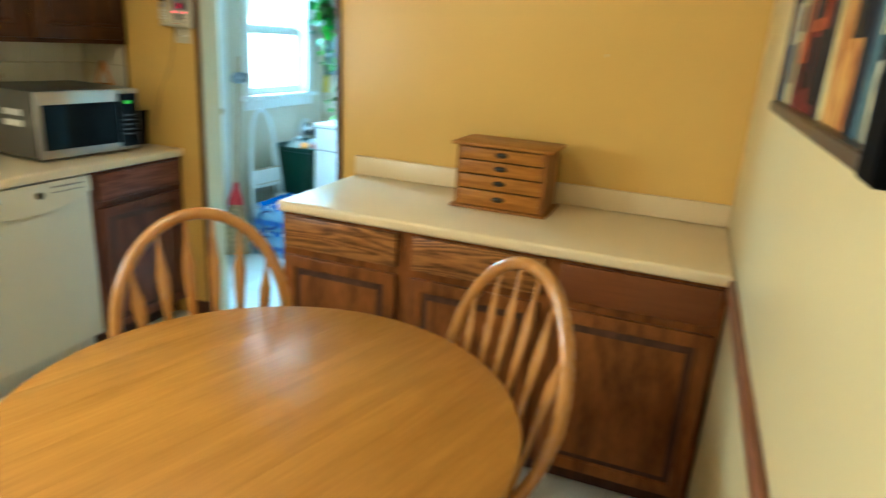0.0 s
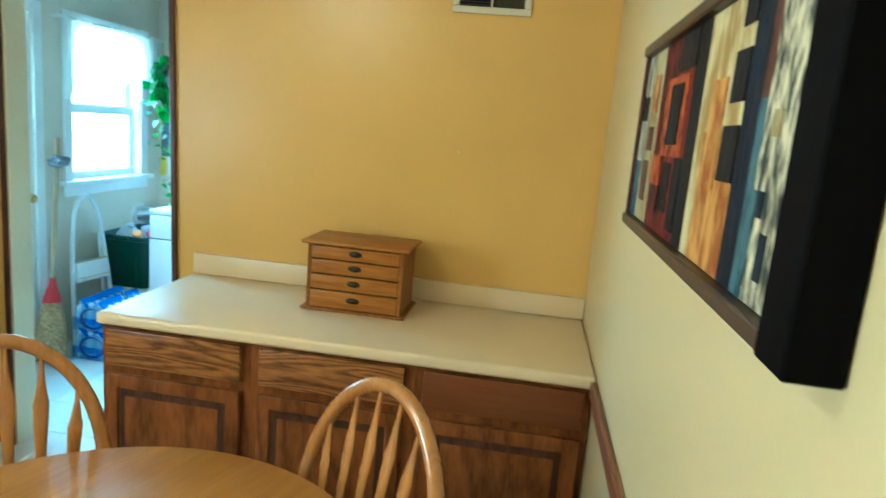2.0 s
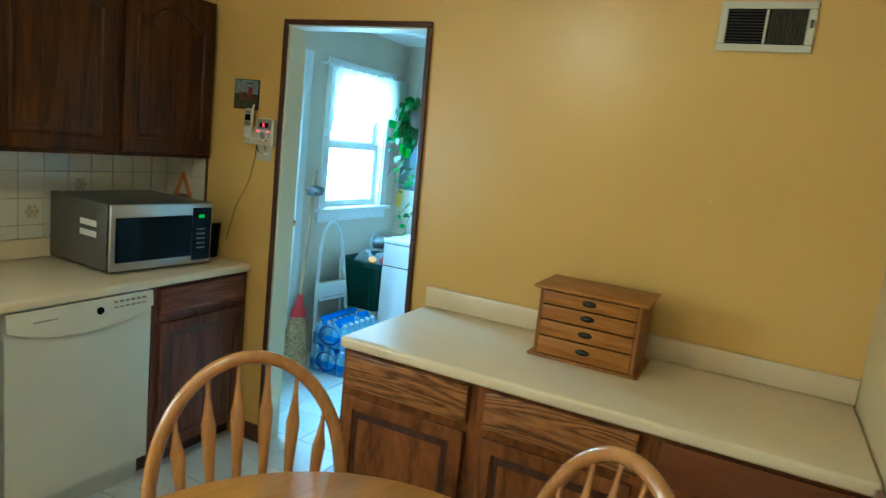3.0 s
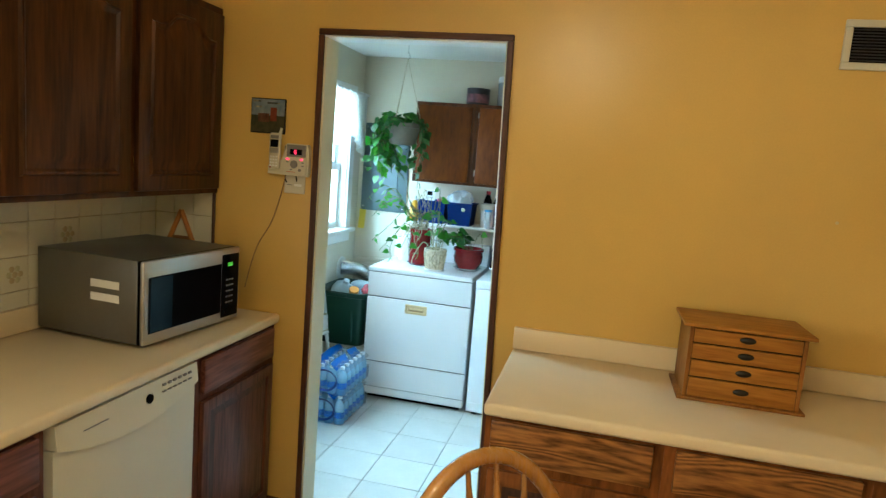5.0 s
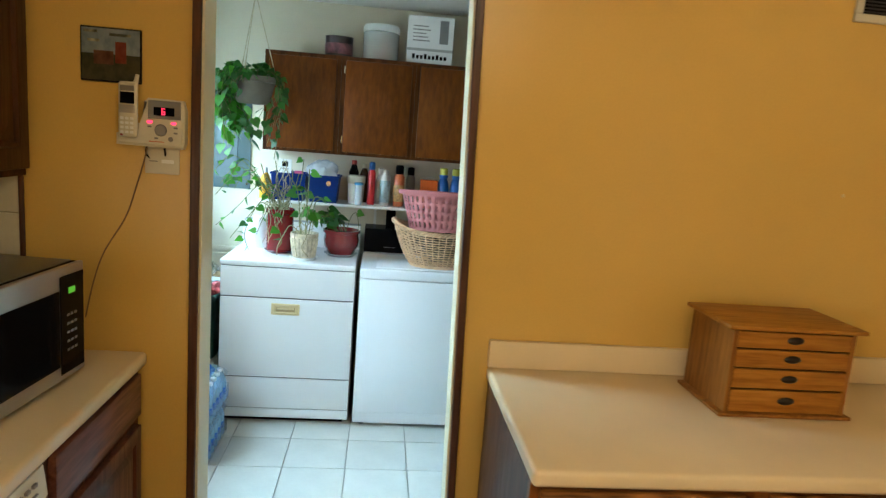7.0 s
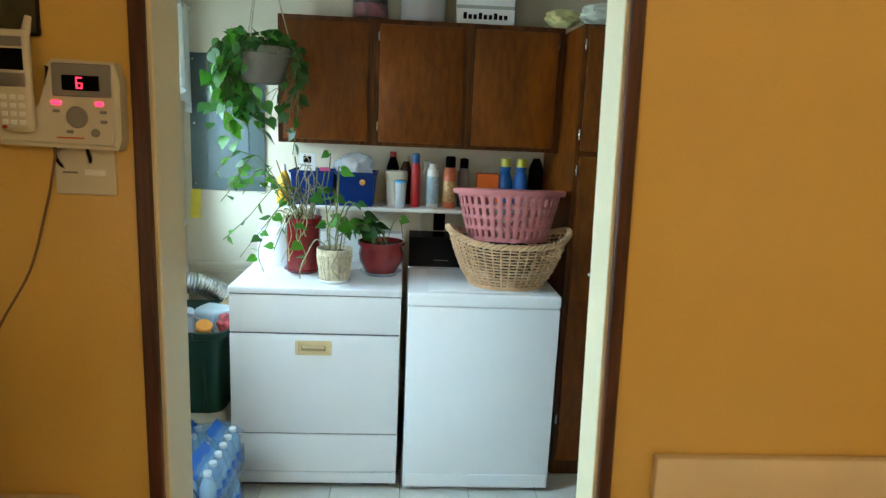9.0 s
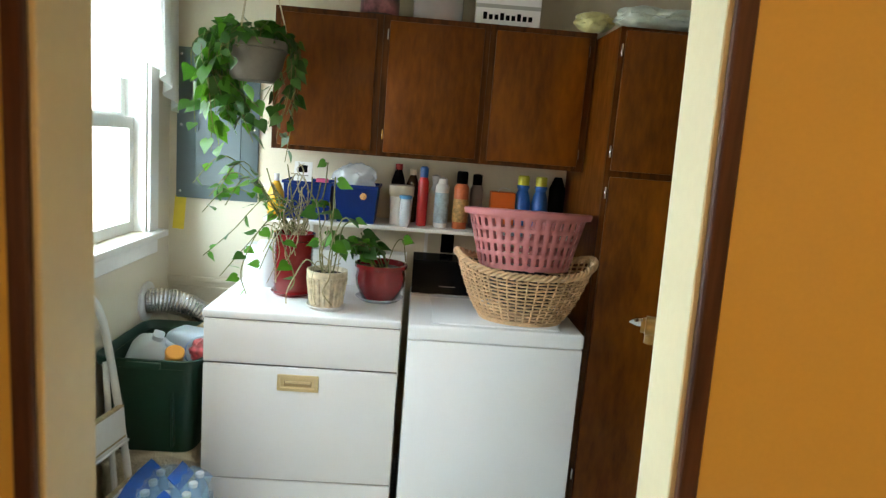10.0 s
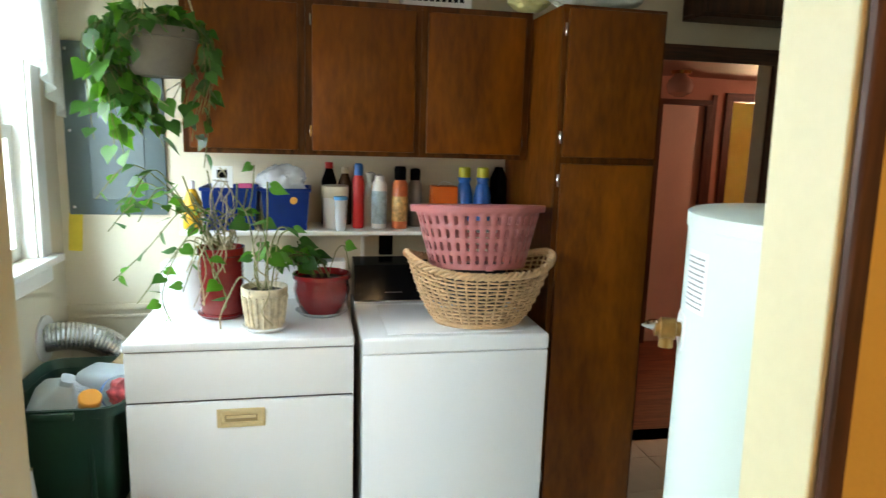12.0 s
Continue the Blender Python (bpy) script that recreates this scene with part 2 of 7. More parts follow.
GLASS = see_through("window_glass", (0.9, 0.95, 0.95), 0.02, 0.06)
SKYLIGHT = plain("bright_overcast_distance", (0.8, 0.85, 0.85), 0.9, emit=(0.93, 1.0, 1.0), strength=4.4)


# ---- mesh helpers ----
def add_box(bm, x0, x1, y0, y1, z0, z1, bev=0.0, seg=1, mi=0):
    r = bmesh.ops.create_cube(bm, size=1.0)
    vs = r["verts"]
    for v in vs:
        v.co = Vector((x0 + (v.co.x + 0.5) * (x1 - x0), y0 + (v.co.y + 0.5) * (y1 - y0), z0 + (v.co.z + 0.5) * (z1 - z0)))
    fs = {f for v in vs for f in v.link_faces}
    for f in fs:
        f.material_index = mi
    if bev:
        es = list({e for v in vs for e in v.link_edges})
        bmesh.ops.bevel(bm, geom=es, offset=bev, segments=seg, affect="EDGES", profile=0.5, clamp_overlap=True)
    return bm


def box(x0, x1, y0, y1, z0, z1, bev=0.0, seg=1):
    return add_box(bmesh.new(), x0, x1, y0, y1, z0, z1, bev, seg)


def add_lathe(bm, prof, seg=32, at=(0, 0, 0), sx=1.0, sy=1.0, close=True):
    rows = []
    for r, z in prof:
        if r < 1e-6:
            rows.append([bm.verts.new((at[0], at[1], at[2] + z))])
        else:
            rows.append([bm.verts.new((at[0] + sx * r * math.cos(a), at[1] + sy * r * math.sin(a), at[2] + z)) for a in [2 * math.pi * k / seg for k in range(seg)]])
    for p, q in zip(rows, rows[1:]):
        for k in range(seg):
            j = (k + 1) % seg
            if len(p) == 1 and len(q) == 1:
                continue
            if len(p) == 1:
                bm.faces.new((p[0], q[j], q[k]))
            elif len(q) == 1:
                bm.faces.new((p[k], p[j], q[0]))
            else:
                bm.faces.new((p[k], p[j], q[j], q[k]))
    if close:
        for row in (rows[0], rows[-1]):
            if len(row) > 1:
                bm.faces.new(row)
    return bm


def lathe(prof, seg=32, at=(0, 0, 0), sx=1.0, sy=1.0, close=True):
    return add_lathe(bmesh.new(), prof, seg, at, sx, sy, close)


def add_tube(bm, pts, rad, seg=8, loop=False, flat=1.0):
    """A rod along points; rad is a number or one per point."""
    pts = [Vector(p) for p in pts]
    n = len(pts)
    rads = rad if isinstance(rad, (list, tuple)) else [rad] * n
    rows, up = [], None
    for k, p in enumerate(pts):
        a, c = pts[(k - 1) % n] if (loop or k) else p, pts[(k + 1) % n] if (loop or k < n - 1) else p
        d = (c - a).normalized()
        if up is None:
            up = d.orthogonal().normalized()
        up = (up - d * up.dot(d))
        up = up.normalized() if up.length > 1e-6 else d.orthogonal().normalized()
        side = d.cross(up)
        rows.append([bm.verts.new(p + rads[k] * (up * math.cos(t) * flat + side * math.sin(t))) for t in [2 * math.pi * j / seg for j in range(seg)]])
    pairs = list(zip(rows, rows[1:])) + ([(rows[-1], rows[0])] if loop else [])
    for p, q in pairs:
        for k in range(seg):
            j = (k + 1) % seg
            bm.faces.new((p[k], p[j], q[j], q[k]))
    if not loop:
        bm.faces.new(rows[0])
        bm.faces.new(rows[-1])
    return bm


def tube(pts, rad, seg=8, loop=False, flat=1.0):
    return add_tube(bmesh.new(), pts, rad, seg, loop, flat)


def smooth_path(ctrl, steps=6):
    """Points of a smooth curve through the given ones."""
    c = [Vector(p) for p in ctrl]
    out = []
    for k in range(len(c) - 1):
        p0, p1, p2, p3 = c[max(0, k - 1)], c[k], c[k + 1], c[min(len(c) - 1, k + 2)]
        for s in range(steps):
            u = s / steps
            out.append(0.5 * ((2 * p1) + (p2 - p0) * u + (2 * p0 - 5 * p1 + 4 * p2 - p3) * u * u + (3 * p1 - p0 - 3 * p2 + p3) * u ** 3))
    out.append(c[-1])
    return out


def mesh_of(name, bm, mats, smooth=None):
    bmesh.ops.recalc_face_normals(bm, faces=bm.faces)
    me = bpy.data.meshes.new(name)
    if smooth:
        for f in bm.faces:
            f.smooth = True
        for e in bm.edges:
            if len(e.link_faces) == 2 and e.calc_face_angle(0) > radians(smooth):
                e.smooth = False
    bm.to_mesh(me)
    bm.free()
    for m in (mats if isinstance(mats, (list, tuple)) else [mats]):
        me.materials.append(m)
    return me


def part(name, bm, material, parent=None, label="", smooth=40):
    """One mesh object under a thing or under a part."""
    ob = new(name, mesh_of(name, bm, material, smooth))
    if parent:
        ob.parent = parent
    if label:
        ob["label"] = label
    return ob


def thing(name, label, category, m=None, group="", kind=""):
    ob = new(name)
    ob.empty_display_size = 0.1
    if m is not None:
        ob.matrix_world = m
    return tagged(ob, label, category, group, kind)


def solid(name, bm, material, label, category, kind="", m=None, smooth=40, group=""):
    ob = part(name, bm, material, None, "", smooth)
    if m is not None:
        ob.matrix_world = m
    return tagged(ob, label, category, group, kind)


def by_normal(bm, test, index):
    bm.normal_update()
    for f in bm.faces:
        if test(f.normal, f.calc_center_median()):
            f.material_index = index
    return bm


# ---- structure ----
XL, XR, YS, YB = -0.71, 2.50, -3.9, 2.27       # kitchen side walls, south wall, laundry back wall
XLL, XRR, T = -0.65, 2.75, 0.10                # laundry side walls, thickness of the partition
DL, DR, DT = 0.040, 0.790, 2.075                # doorway with its trim
HK, HL = 2.40, 2.34                            # ceilings

bm = box(XL - 0.12, DL, 0, T, 0, HK)
add_box(bm, DR, XRR + 0.1, 0, T, 0, DT)
for v in bm.verts:
    if abs(v.co.x - DR) < 1e-4:
        v.co.x += 0.024 * (DT - v.co.z)
add_box(bm, DR, XRR + 0.1, 0, T, DT, HK)
add_box(bm, DL, DR, 0, T, DT, HK)
bmesh.ops.recalc_face_normals(bm, faces=bm.faces)
by_normal(bm, lambda n, c: n.y > 0.5, 1)
solid("wall_partition", bm, [GOLD, CREAM], "golden yellow painted partition wall with a doorway", "wall", "structure", smooth=None)
bm = box(XR, XR + 0.1, YS, -0.001, 0, HK)
solid("wall_east", bm, PALE_LIT, "glossy kitchen wall, daylight put into its pale yellow colour", "wall", "structure", smooth=None)
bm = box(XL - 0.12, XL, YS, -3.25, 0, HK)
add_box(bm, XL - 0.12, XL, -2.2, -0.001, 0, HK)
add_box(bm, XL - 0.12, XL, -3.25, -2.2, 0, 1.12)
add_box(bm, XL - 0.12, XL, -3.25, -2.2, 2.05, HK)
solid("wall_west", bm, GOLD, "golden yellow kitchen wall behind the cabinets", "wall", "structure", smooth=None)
solid("wall_south", box(XL - 0.12, XR + 0.1, YS - 0.1, YS, 0, HK), GOLD, "golden yellow wall closing the kitchen", "wall", "structure", smooth=None)
solid("ceiling", box(XL - 0.12, XR + 0.1, YS - 0.1, T / 2, HK, HK + 0.1), CEIL, "white painted kitchen ceiling", "ceiling", "structure", smooth=None)
# laundry room
bm = box(XLL - 0.14, XLL, T, 0.20, 0, HL)
add_box(bm, XLL - 0.14, XLL, 0.98, 1.30, 0, HL)
add_box(bm, XLL - 0.14, XLL, 0.20, 0.98, 2.035, HL)
add_box(bm, XLL - 0.14, XLL, 2.02, YB, 0, HL)
add_box(bm, XLL - 0.14, XLL, 1.30, 2.02, 0, 1.06)
add_box(bm, XLL - 0.14, XLL, 1.30, 2.02, 2.02, HL)
solid("wall_laundry_west", bm, CREAM, "off-white laundry wall under the window", "wall", "structure", smooth=None)
HX0, HX1, HT = 1.66, 2.45, 1.925               # doorway to the hall
bm = box(XLL - 0.14, HX0, YB, YB + 0.12, 0, HL)
add_box(bm, HX1, XRR + 0.1, YB, YB + 0.12, 0, HL)
add_box(bm, HX0, HX1, YB, YB + 0.12, HT, HL)
solid("wall_laundry_back", bm, CREAM, "cream painted laundry wall behind the machines", "wall", "structure", smooth=None)
# Unseen closing wall, coloured darker to cut the light it bounces back.
solid("wall_laundry_east", box(XRR, XRR + 0.1, T, YB, 0, HL), TAN_BOUNCE_CUT, "unseen laundry side wall, tan to cut bounced light", "wall", "structure", smooth=None)
solid("ceiling_laundry", box(XLL - 0.14, XRR + 0.1, T / 2 + 0.001, YB + 0.12, HL, HL + 0.1), CEIL, "white painted laundry ceiling", "ceiling", "structure", smooth=None)
solid("ground", box(-400, 400, -400, 400, -0.6, -0.25), GROUT, "ground outside the house", "ground", "structure", smooth=None)
solid("backdrop", box(-3.0, -2.98, -4.0, 16.0, -0.24, 6.0), SKYLIGHT, "bright white daylight outside the window", "backdrop", "structure", smooth=None)

# doorway between kitchen and laundry: cream jambs, dark brown edge trim
LEAN = 0.024                                   # the old right-hand jamb leans outwards to the floor


def lean(bm, x_min, x_max):
    for v in bm.verts:
        if x_min < v.co.x < x_max:
            v.co.x += LEAN * (DT - min(v.co.z, DT))
    return bm


door = thing("door_1", "open doorway with cream jambs and dark brown edge trim", "doorway", kind="structure")
J = 0.018
part("jamb", box(DL, DL + J, -0.004, T + 0.016, 0, DT - J, 0.002), JAMB, door)
part("jamb", lean(box(DR - J, DR, -0.004, T - 0.004, 0, DT - J, 0.002), 0.5, 1), JAMB, door)
part("head", box(DL, DR, -0.004, T + 0.004, DT - J, DT, 0.002), WHITE, door)
part("trim", box(DL - 0.012, DL + 0.012, -0.018, -0.0045, 0, DT - 0.012, 0.003), BROWN_TRIM, door, "dark brown edge strip")
part("trim", lean(box(DR - 0.012, DR + 0.012, -0.018, -0.0045, 0, DT - 0.012, 0.003), 0.5, 1), BROWN_TRIM, door, "dark brown edge strip")
part("trim", box(DL - 0.012, DR + 0.012, -0.018, -0.0045, DT - 0.0115, DT + 0.012, 0.003), BROWN_TRIM_X, door, "dark brown edge strip")

# ---- kitchen cabinets ----
def panel_front(w, h, t=0.02, frame_w=0.055, arch=False):
    """A raised-panel door or drawer front: local x 0..w, z 0..h, front at y = -t."""
    bm = box(0, w, -t, 0, 0, h, 0.004, 2)
    bm.faces.ensure_lookup_table()
    f = max((f for f in bm.faces if f.normal.y < -0.9), key=lambda f: f.calc_area())
    bmesh.ops.inset_region(bm, faces=[f], thickness=frame_w, depth=0)
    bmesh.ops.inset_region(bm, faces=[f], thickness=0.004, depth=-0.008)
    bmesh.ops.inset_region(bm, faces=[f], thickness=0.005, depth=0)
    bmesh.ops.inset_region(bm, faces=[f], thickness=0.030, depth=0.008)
    # Groove faces take the darker oak: their shade is put into the colour.
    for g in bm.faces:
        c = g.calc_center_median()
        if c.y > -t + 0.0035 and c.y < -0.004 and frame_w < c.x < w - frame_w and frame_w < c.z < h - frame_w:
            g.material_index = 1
    return bm


def arched_front(w, h, t=0.02, fw=0.055):
    """A cathedral door: slab, routed frame and a raised panel whose top is arched."""
    bm = box(0, w, -t, 0, 0, h, 0.004, 2)

    def outline(inset, rise):
        a, b = fw + inset, w - fw - inset
        pts = [(a, fw + inset), (b, fw + inset)]
        top = h - fw - inset - rise
        n = 16
        for k in range(n + 1):
            u = k / n
            x = b + (a - b) * u
            s = min(1, max(0, (0.5 - abs(u - 0.5)) / 0.5))
            bump = 0.0 if s < 0.25 else 0.5 - 0.5 * math.cos(math.pi * min(1, (s - 0.25) / 0.5))
            pts.append((x, top + rise * bump))
        return pts
    rings = [[bm.verts.new((x, y, z)) for x, z in outline(i, 0.055)] for i, y in ((0, -t - 0.0005), (0.006, -t - 0.009), (0.014, -t - 0.009), (0.022, -t - 0.0012), (0.03, -t - 0.0012), (0.062, -t - 0.010))]
    for p, q in zip(rings, rings[1:]):
        n = len(p)
        for k in range(n):
            bm.faces.new((p[k], p[(k + 1) % n], q[(k + 1) % n], q[k]))
    bm.faces.new(rings[-1])
    return bm


def base_cabinet(x0, x1, y_face, label, m=None, wood_z=OAK, wood_x=OAK_X, depth=0.58, gap=(0.03, 0.03), group=""):
    """Local: front faces -y at y = 0; x from 0 to w."""
    w = x1 - x0
    cab = thing("base_cabinet", label, "cabinet", m if m is not None else pose(x0, y_face, 0), group)
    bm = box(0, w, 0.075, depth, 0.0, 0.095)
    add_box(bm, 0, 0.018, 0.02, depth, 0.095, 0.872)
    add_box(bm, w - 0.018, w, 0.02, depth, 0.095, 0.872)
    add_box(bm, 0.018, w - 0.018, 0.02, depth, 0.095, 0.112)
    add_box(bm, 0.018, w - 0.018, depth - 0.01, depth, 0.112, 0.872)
    part("carcass", bm, OAK_DARK_AND_SHADE, cab, "dark toe kick and sides")
    bm = box(0, 0.045, 0, 0.02, 0.095, 0.872)
    add_box(bm, w - 0.045, w, 0, 0.02, 0.095, 0.872)
    add_box(bm, 0.045, w - 0.045, 0, 0.02, 0.84, 0.872)
    add_box(bm, 0.045, w - 0.045, 0, 0.02, 0.69, 0.735)
    add_box(bm, 0.045, w - 0.045, 0, 0.02, 0.095, 0.135)
    part("face_frame", bm, wood_z, cab)
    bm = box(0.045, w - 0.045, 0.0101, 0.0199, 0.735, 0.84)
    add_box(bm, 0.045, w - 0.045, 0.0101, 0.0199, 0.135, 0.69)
    part("backing", bm, OAK_DARK_AND_SHADE, cab)
    d = part("drawer", box(0, w - gap[0] - gap[1], -0.02, 0, 0, 0.125, 0.005, 2), wood_x, cab, "drawer front with bold oak grain")
    d.location = (gap[0], -0.001, 0.735)
    d = part("door", panel_front(w - gap[0] - gap[1], 0.60), [wood_z, OAK_DARK_AND_SHADE], cab)
    d.location = (gap[0], -0.001, 0.105)
    return cab


C0 = 0.905
base_cabinet(C0 + 0.005, 1.425, -0.60, "brown stained oak base cabinet with drawer and raised-panel door", group="counter cabinets", gap=(0.02, 0.03))
base_cabinet(1.4252, 1.955, -0.60, "brown stained oak base cabinet under the counter", group="counter cabinets")
base_cabinet(1.9552, 2.494, -0.60, "brown oak base cabinet with plain red-brown drawer", wood_x=OAK_PLAIN, group="counter cabinets", gap=(0.03, 0.02))


def countertop(name, label, m, length, depth, overhang):
    """Local: x along 0..length, front edge at y = -depth, back at 0."""
    top = thing(name, label, "countertop", m)
    bm = box(0, length, -depth, -0.0005, 0.875, 0.915, 0.012, 4)
    part("slab", bm, LAMINATE, top)
    part("backsplash", box(0, length, -0.022, -0.0005, 0.9155, 1.0, 0.004, 2), LAMINATE, top)
    return top


countertop("countertop", "cream laminate countertop with low backsplash", pose(C0, 0, 0), XR - C0 - 0.002, 0.635, 0.03)
# left run: faces +x


def left(y0, x_face):
    return pose(x_face, y0, 0, 0, 0, 90)


base_cabinet(0, 0.555, 0, "red-brown oak base cabinet next to the doorway", left(-0.557, -0.115), OAK_RED, OAK_RED_X, group="kitchen cabinets")
base_cabinet(0, 0.60, 0, "red-brown oak base cabinet beside the dishwasher", left(-1.782, -0.115), OAK_RED, OAK_RED_X, group="kitchen cabinets")
base_cabinet(0, 0.60, 0, "red-brown oak base cabinet under the window", left(-2.384, -0.115), OAK_RED, OAK_RED_X, group="kitchen cabinets")
top = countertop("countertop", "cream laminate kitchen counter with rounded front edge", pose(XL, -3.0, 0, 0, 0, 90), 2.998, 0.622, 0.03)


def wall_cabinet(m, w, label):
    cab = thing("wall_cabinet", label, "cabinet", m, "kitchen wall cabinets")
    z0, z1, d = 1.40, 2.15, 0.303
    bm = box(0, w, 0.02, d, z0, z1)
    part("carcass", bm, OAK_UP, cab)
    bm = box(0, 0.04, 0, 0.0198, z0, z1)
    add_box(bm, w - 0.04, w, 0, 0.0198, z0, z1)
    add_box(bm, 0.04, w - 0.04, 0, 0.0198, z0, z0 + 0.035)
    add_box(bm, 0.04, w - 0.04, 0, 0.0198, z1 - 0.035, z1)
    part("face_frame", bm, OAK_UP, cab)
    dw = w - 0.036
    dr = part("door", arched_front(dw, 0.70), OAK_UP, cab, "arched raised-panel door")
    dr.location = (0.018, -0.001, z0 + 0.02)
    part("hinge", box(0.012, 0.018, -0.004, 0.012, z0 + 0.09, z0 + 0.14, 0.001), BRASS, cab, "small brass hinge")
    return cab


for k in range(4):
    wall_cabinet(pose(-0.405, -0.005 - 0.53 * (k + 1), 0, 0, 0, 90), 0.529, "dark stained oak wall cabinet with arched door")
solid("soffit", box(XL, -0.412, -2.13, -0.001, 2.15, HK), GOLD, "golden yellow soffit above the wall cabinets", "soffit", "structure", smooth=None)


def dishwasher(m):
    dw = thing("dishwasher", "cream white dishwasher with curved control panel", "dishwasher", m)
    part("body", box(0.004, 0.606, 0.03, 0.56, 0.10, 0.868), BISQUE, dw)
    bm = bmesh.new()
    n = 20
    rows = []
    for k in range(n + 1):
        u = k / n
        x = 0.01 + 0.592 * u
        zc = 0.80 - 0.055 * (1 - (2 * u - 1) ** 2) - 0.0
        rows.append((x, zc))
    lower = [[bm.verts.new((x, y, z)) for x, z in rows] for y in (-0.012, 0.03)]
    base = [[bm.verts.new((x, y, 0.12)) for x, z in rows] for y in (-0.012, 0.03)]
    for k in range(n):
        bm.faces.new((lower[0][k], lower[0][k + 1], base[0][k + 1], base[0][k]))
        bm.faces.new((lower[0][k], lower[1][k], lower[1][k + 1], lower[0][k + 1]))
        bm.faces.new((base[0][k], base[0][k + 1], base[1][k + 1], base[1][k]))
    for k in (0, n):
        bm.faces.new((lower[0][k], base[0][k], base[1][k], lower[1][k]))
    part("door", bm, BISQUE, dw)
    bm = bmesh.new()
    a = [[bm.verts.new((x, y, z + 0.003)) for x, z in rows] for y in (-0.026, 0.028)]
    b = [[bm.verts.new((x, y, 0.868)) for x, z in rows] for y in (-0.018, 0.028)]
    for k in range(n):
        bm.faces.new((a[0][k], a[0][k + 1], b[0][k + 1], b[0][k]))
        bm.faces.new((a[0][k], a[1][k], a[1][k + 1], a[0][k + 1]))
        bm.faces.new((b[0][k], b[0][k + 1], b[1][k + 1], b[1][k]))
    for k in (0, n):
        bm.faces.new((a[0][k], b[0][k], b[1][k], a[1][k]))
    cp = part("control_panel", bm, BISQUE, dw, "curved control panel")
    bm = lathe([(0.0, -0.014), (0.013, -0.014), (0.015, 0.0)], 20)
    kn = part("dial", bm, BLACK, cp, "round black dial")
    kn.matrix_local = pose(0.36, -0.026, 0.822, 90, 0, 0)
    for k in range(6):
        b = part("button", box(0.42 + 0.026 * k, 0.434 + 0.026 * k, -0.027, -0.02, 0.842, 0.850, 0.001), PLASTIC_GREY, cp)
        b = part("button", box(0.42 + 0.026 * k, 0.436 + 0.026 * k, -0.027, -0.02, 0.822, 0.826, 0.001), PLASTIC_GREY, cp)
    part("nameplate", box(0.10, 0.19, -0.0245, -0.02, 0.822, 0.825, 0.0005), PLASTIC_GREY, cp)
    part("toe_plate", box(0.006, 0.604, 0.05, 0.07, 0.0, 0.10), PLASTIC_CREAM, dw)
    return dw


dishwasher(pose(-0.115, -1.175, 0, 0, 0, 90))


# ---- table and chairs ----
def dining_table(cx, cy, r):
    tb = thing("dining_table", "round honey oak dining table with plank top", "table", pose(cx, cy, 0))
    planks = 9
    ang = radians(28)
    # boards of the top, cut by the round outline
    for k in range(planks):
        a, b = -r + 2 * r * k / planks + 0.0002, -r + 2 * r * (k + 1) / planks - 0.0002
        n = 14

        def half(v):
            return math.sqrt(max(0, r * r - v * v))
        bm = bmesh.new()
        side1 = [(half(a + (b - a) * j / n), a + (b - a) * j / n) for j in range(n + 1)]
        out = side1 + [(-x, y) for x, y in reversed(side1)]
        outline = []
        for p in out:
            if not outline or (Vector(p) - Vector(outline[-1])).length > 1e-4:
                outline.append(p)
        if (Vector(outline[0]) - Vector(outline[-1])).length < 1e-4:
            outline.pop()
        rows = []
        for z, inset in ((0.722, 0.012), (0.726, 0.004), (0.736, 0.0), (0.744, 0.003), (0.749, 0.011)):
            row = []
            for x, y in outline:
                d = math.hypot(x, y)
                s = (d - inset) / d if d > r - 1e-3 else 1.0
                row.append(bm.verts.new((x * s, y * s, z)))
            rows.append(row)
        m = len(outline)
        for p, q in zip(rows, rows[1:]):
            for j in range(m):
                bm.faces.new((p[j], p[(j + 1) % m], q[(j + 1) % m], q[j]))
        bm.faces.new(rows[0])
        bm.faces.new(rows[-1])
        pl = part("plank", bm, TABLE_WOOD_P, tb, smooth=35)
        pl.matrix_local = pose(0, 0, 0, 0, 0, 74)
    part("apron", lathe([(r - 0.10, 0.66), (r - 0.10, 0.7215), (r - 0.125, 0.7215), (r - 0.125, 0.66)], 48, close=False), CHAIR_WOOD, tb)
    prof = [(0.0, 0.07), (0.085, 0.07), (0.095, 0.10), (0.075, 0.14), (0.055, 0.18), (0.06, 0.22), (0.085, 0.30), (0.09, 0.38), (0.07, 0.46), (0.05, 0.50), (0.055, 0.54), (0.075, 0.57), (0.07, 0.60), (0.1, 0.66), (0.0, 0.66)]
    part("pedestal", lathe(prof, 32), CHAIR_WOOD, tb)
    for k in range(4):
        a = k * math.pi / 2 + 0.4
        pts = smooth_path([(0.06 * math.cos(a), 0.06 * math.sin(a), 0.16), (0.2 * math.cos(a), 0.2 * math.sin(a), 0.13), (0.34 * math.cos(a), 0.34 * math.sin(a), 0.05), (0.40 * math.cos(a), 0.40 * math.sin(a), 0.025)])
        part("foot", tube(pts, [0.045 - 0.02 * i / len(pts) for i in range(len(pts))], 10), CHAIR_WOOD, tb)
    return tb


TABLE_WOOD_P = wood("honey_oak_plank", (0.26, 0.105, 0.009), (0.50, 0.235, 0.032), "x", 0.32, scale=1.1, coat=0.12, spec=0.3, contrast=0.5, lo=0.05, hi=0.9, bump=0.004, fine_w=0.55)
dining_table(1.545, -1.60, 0.55)


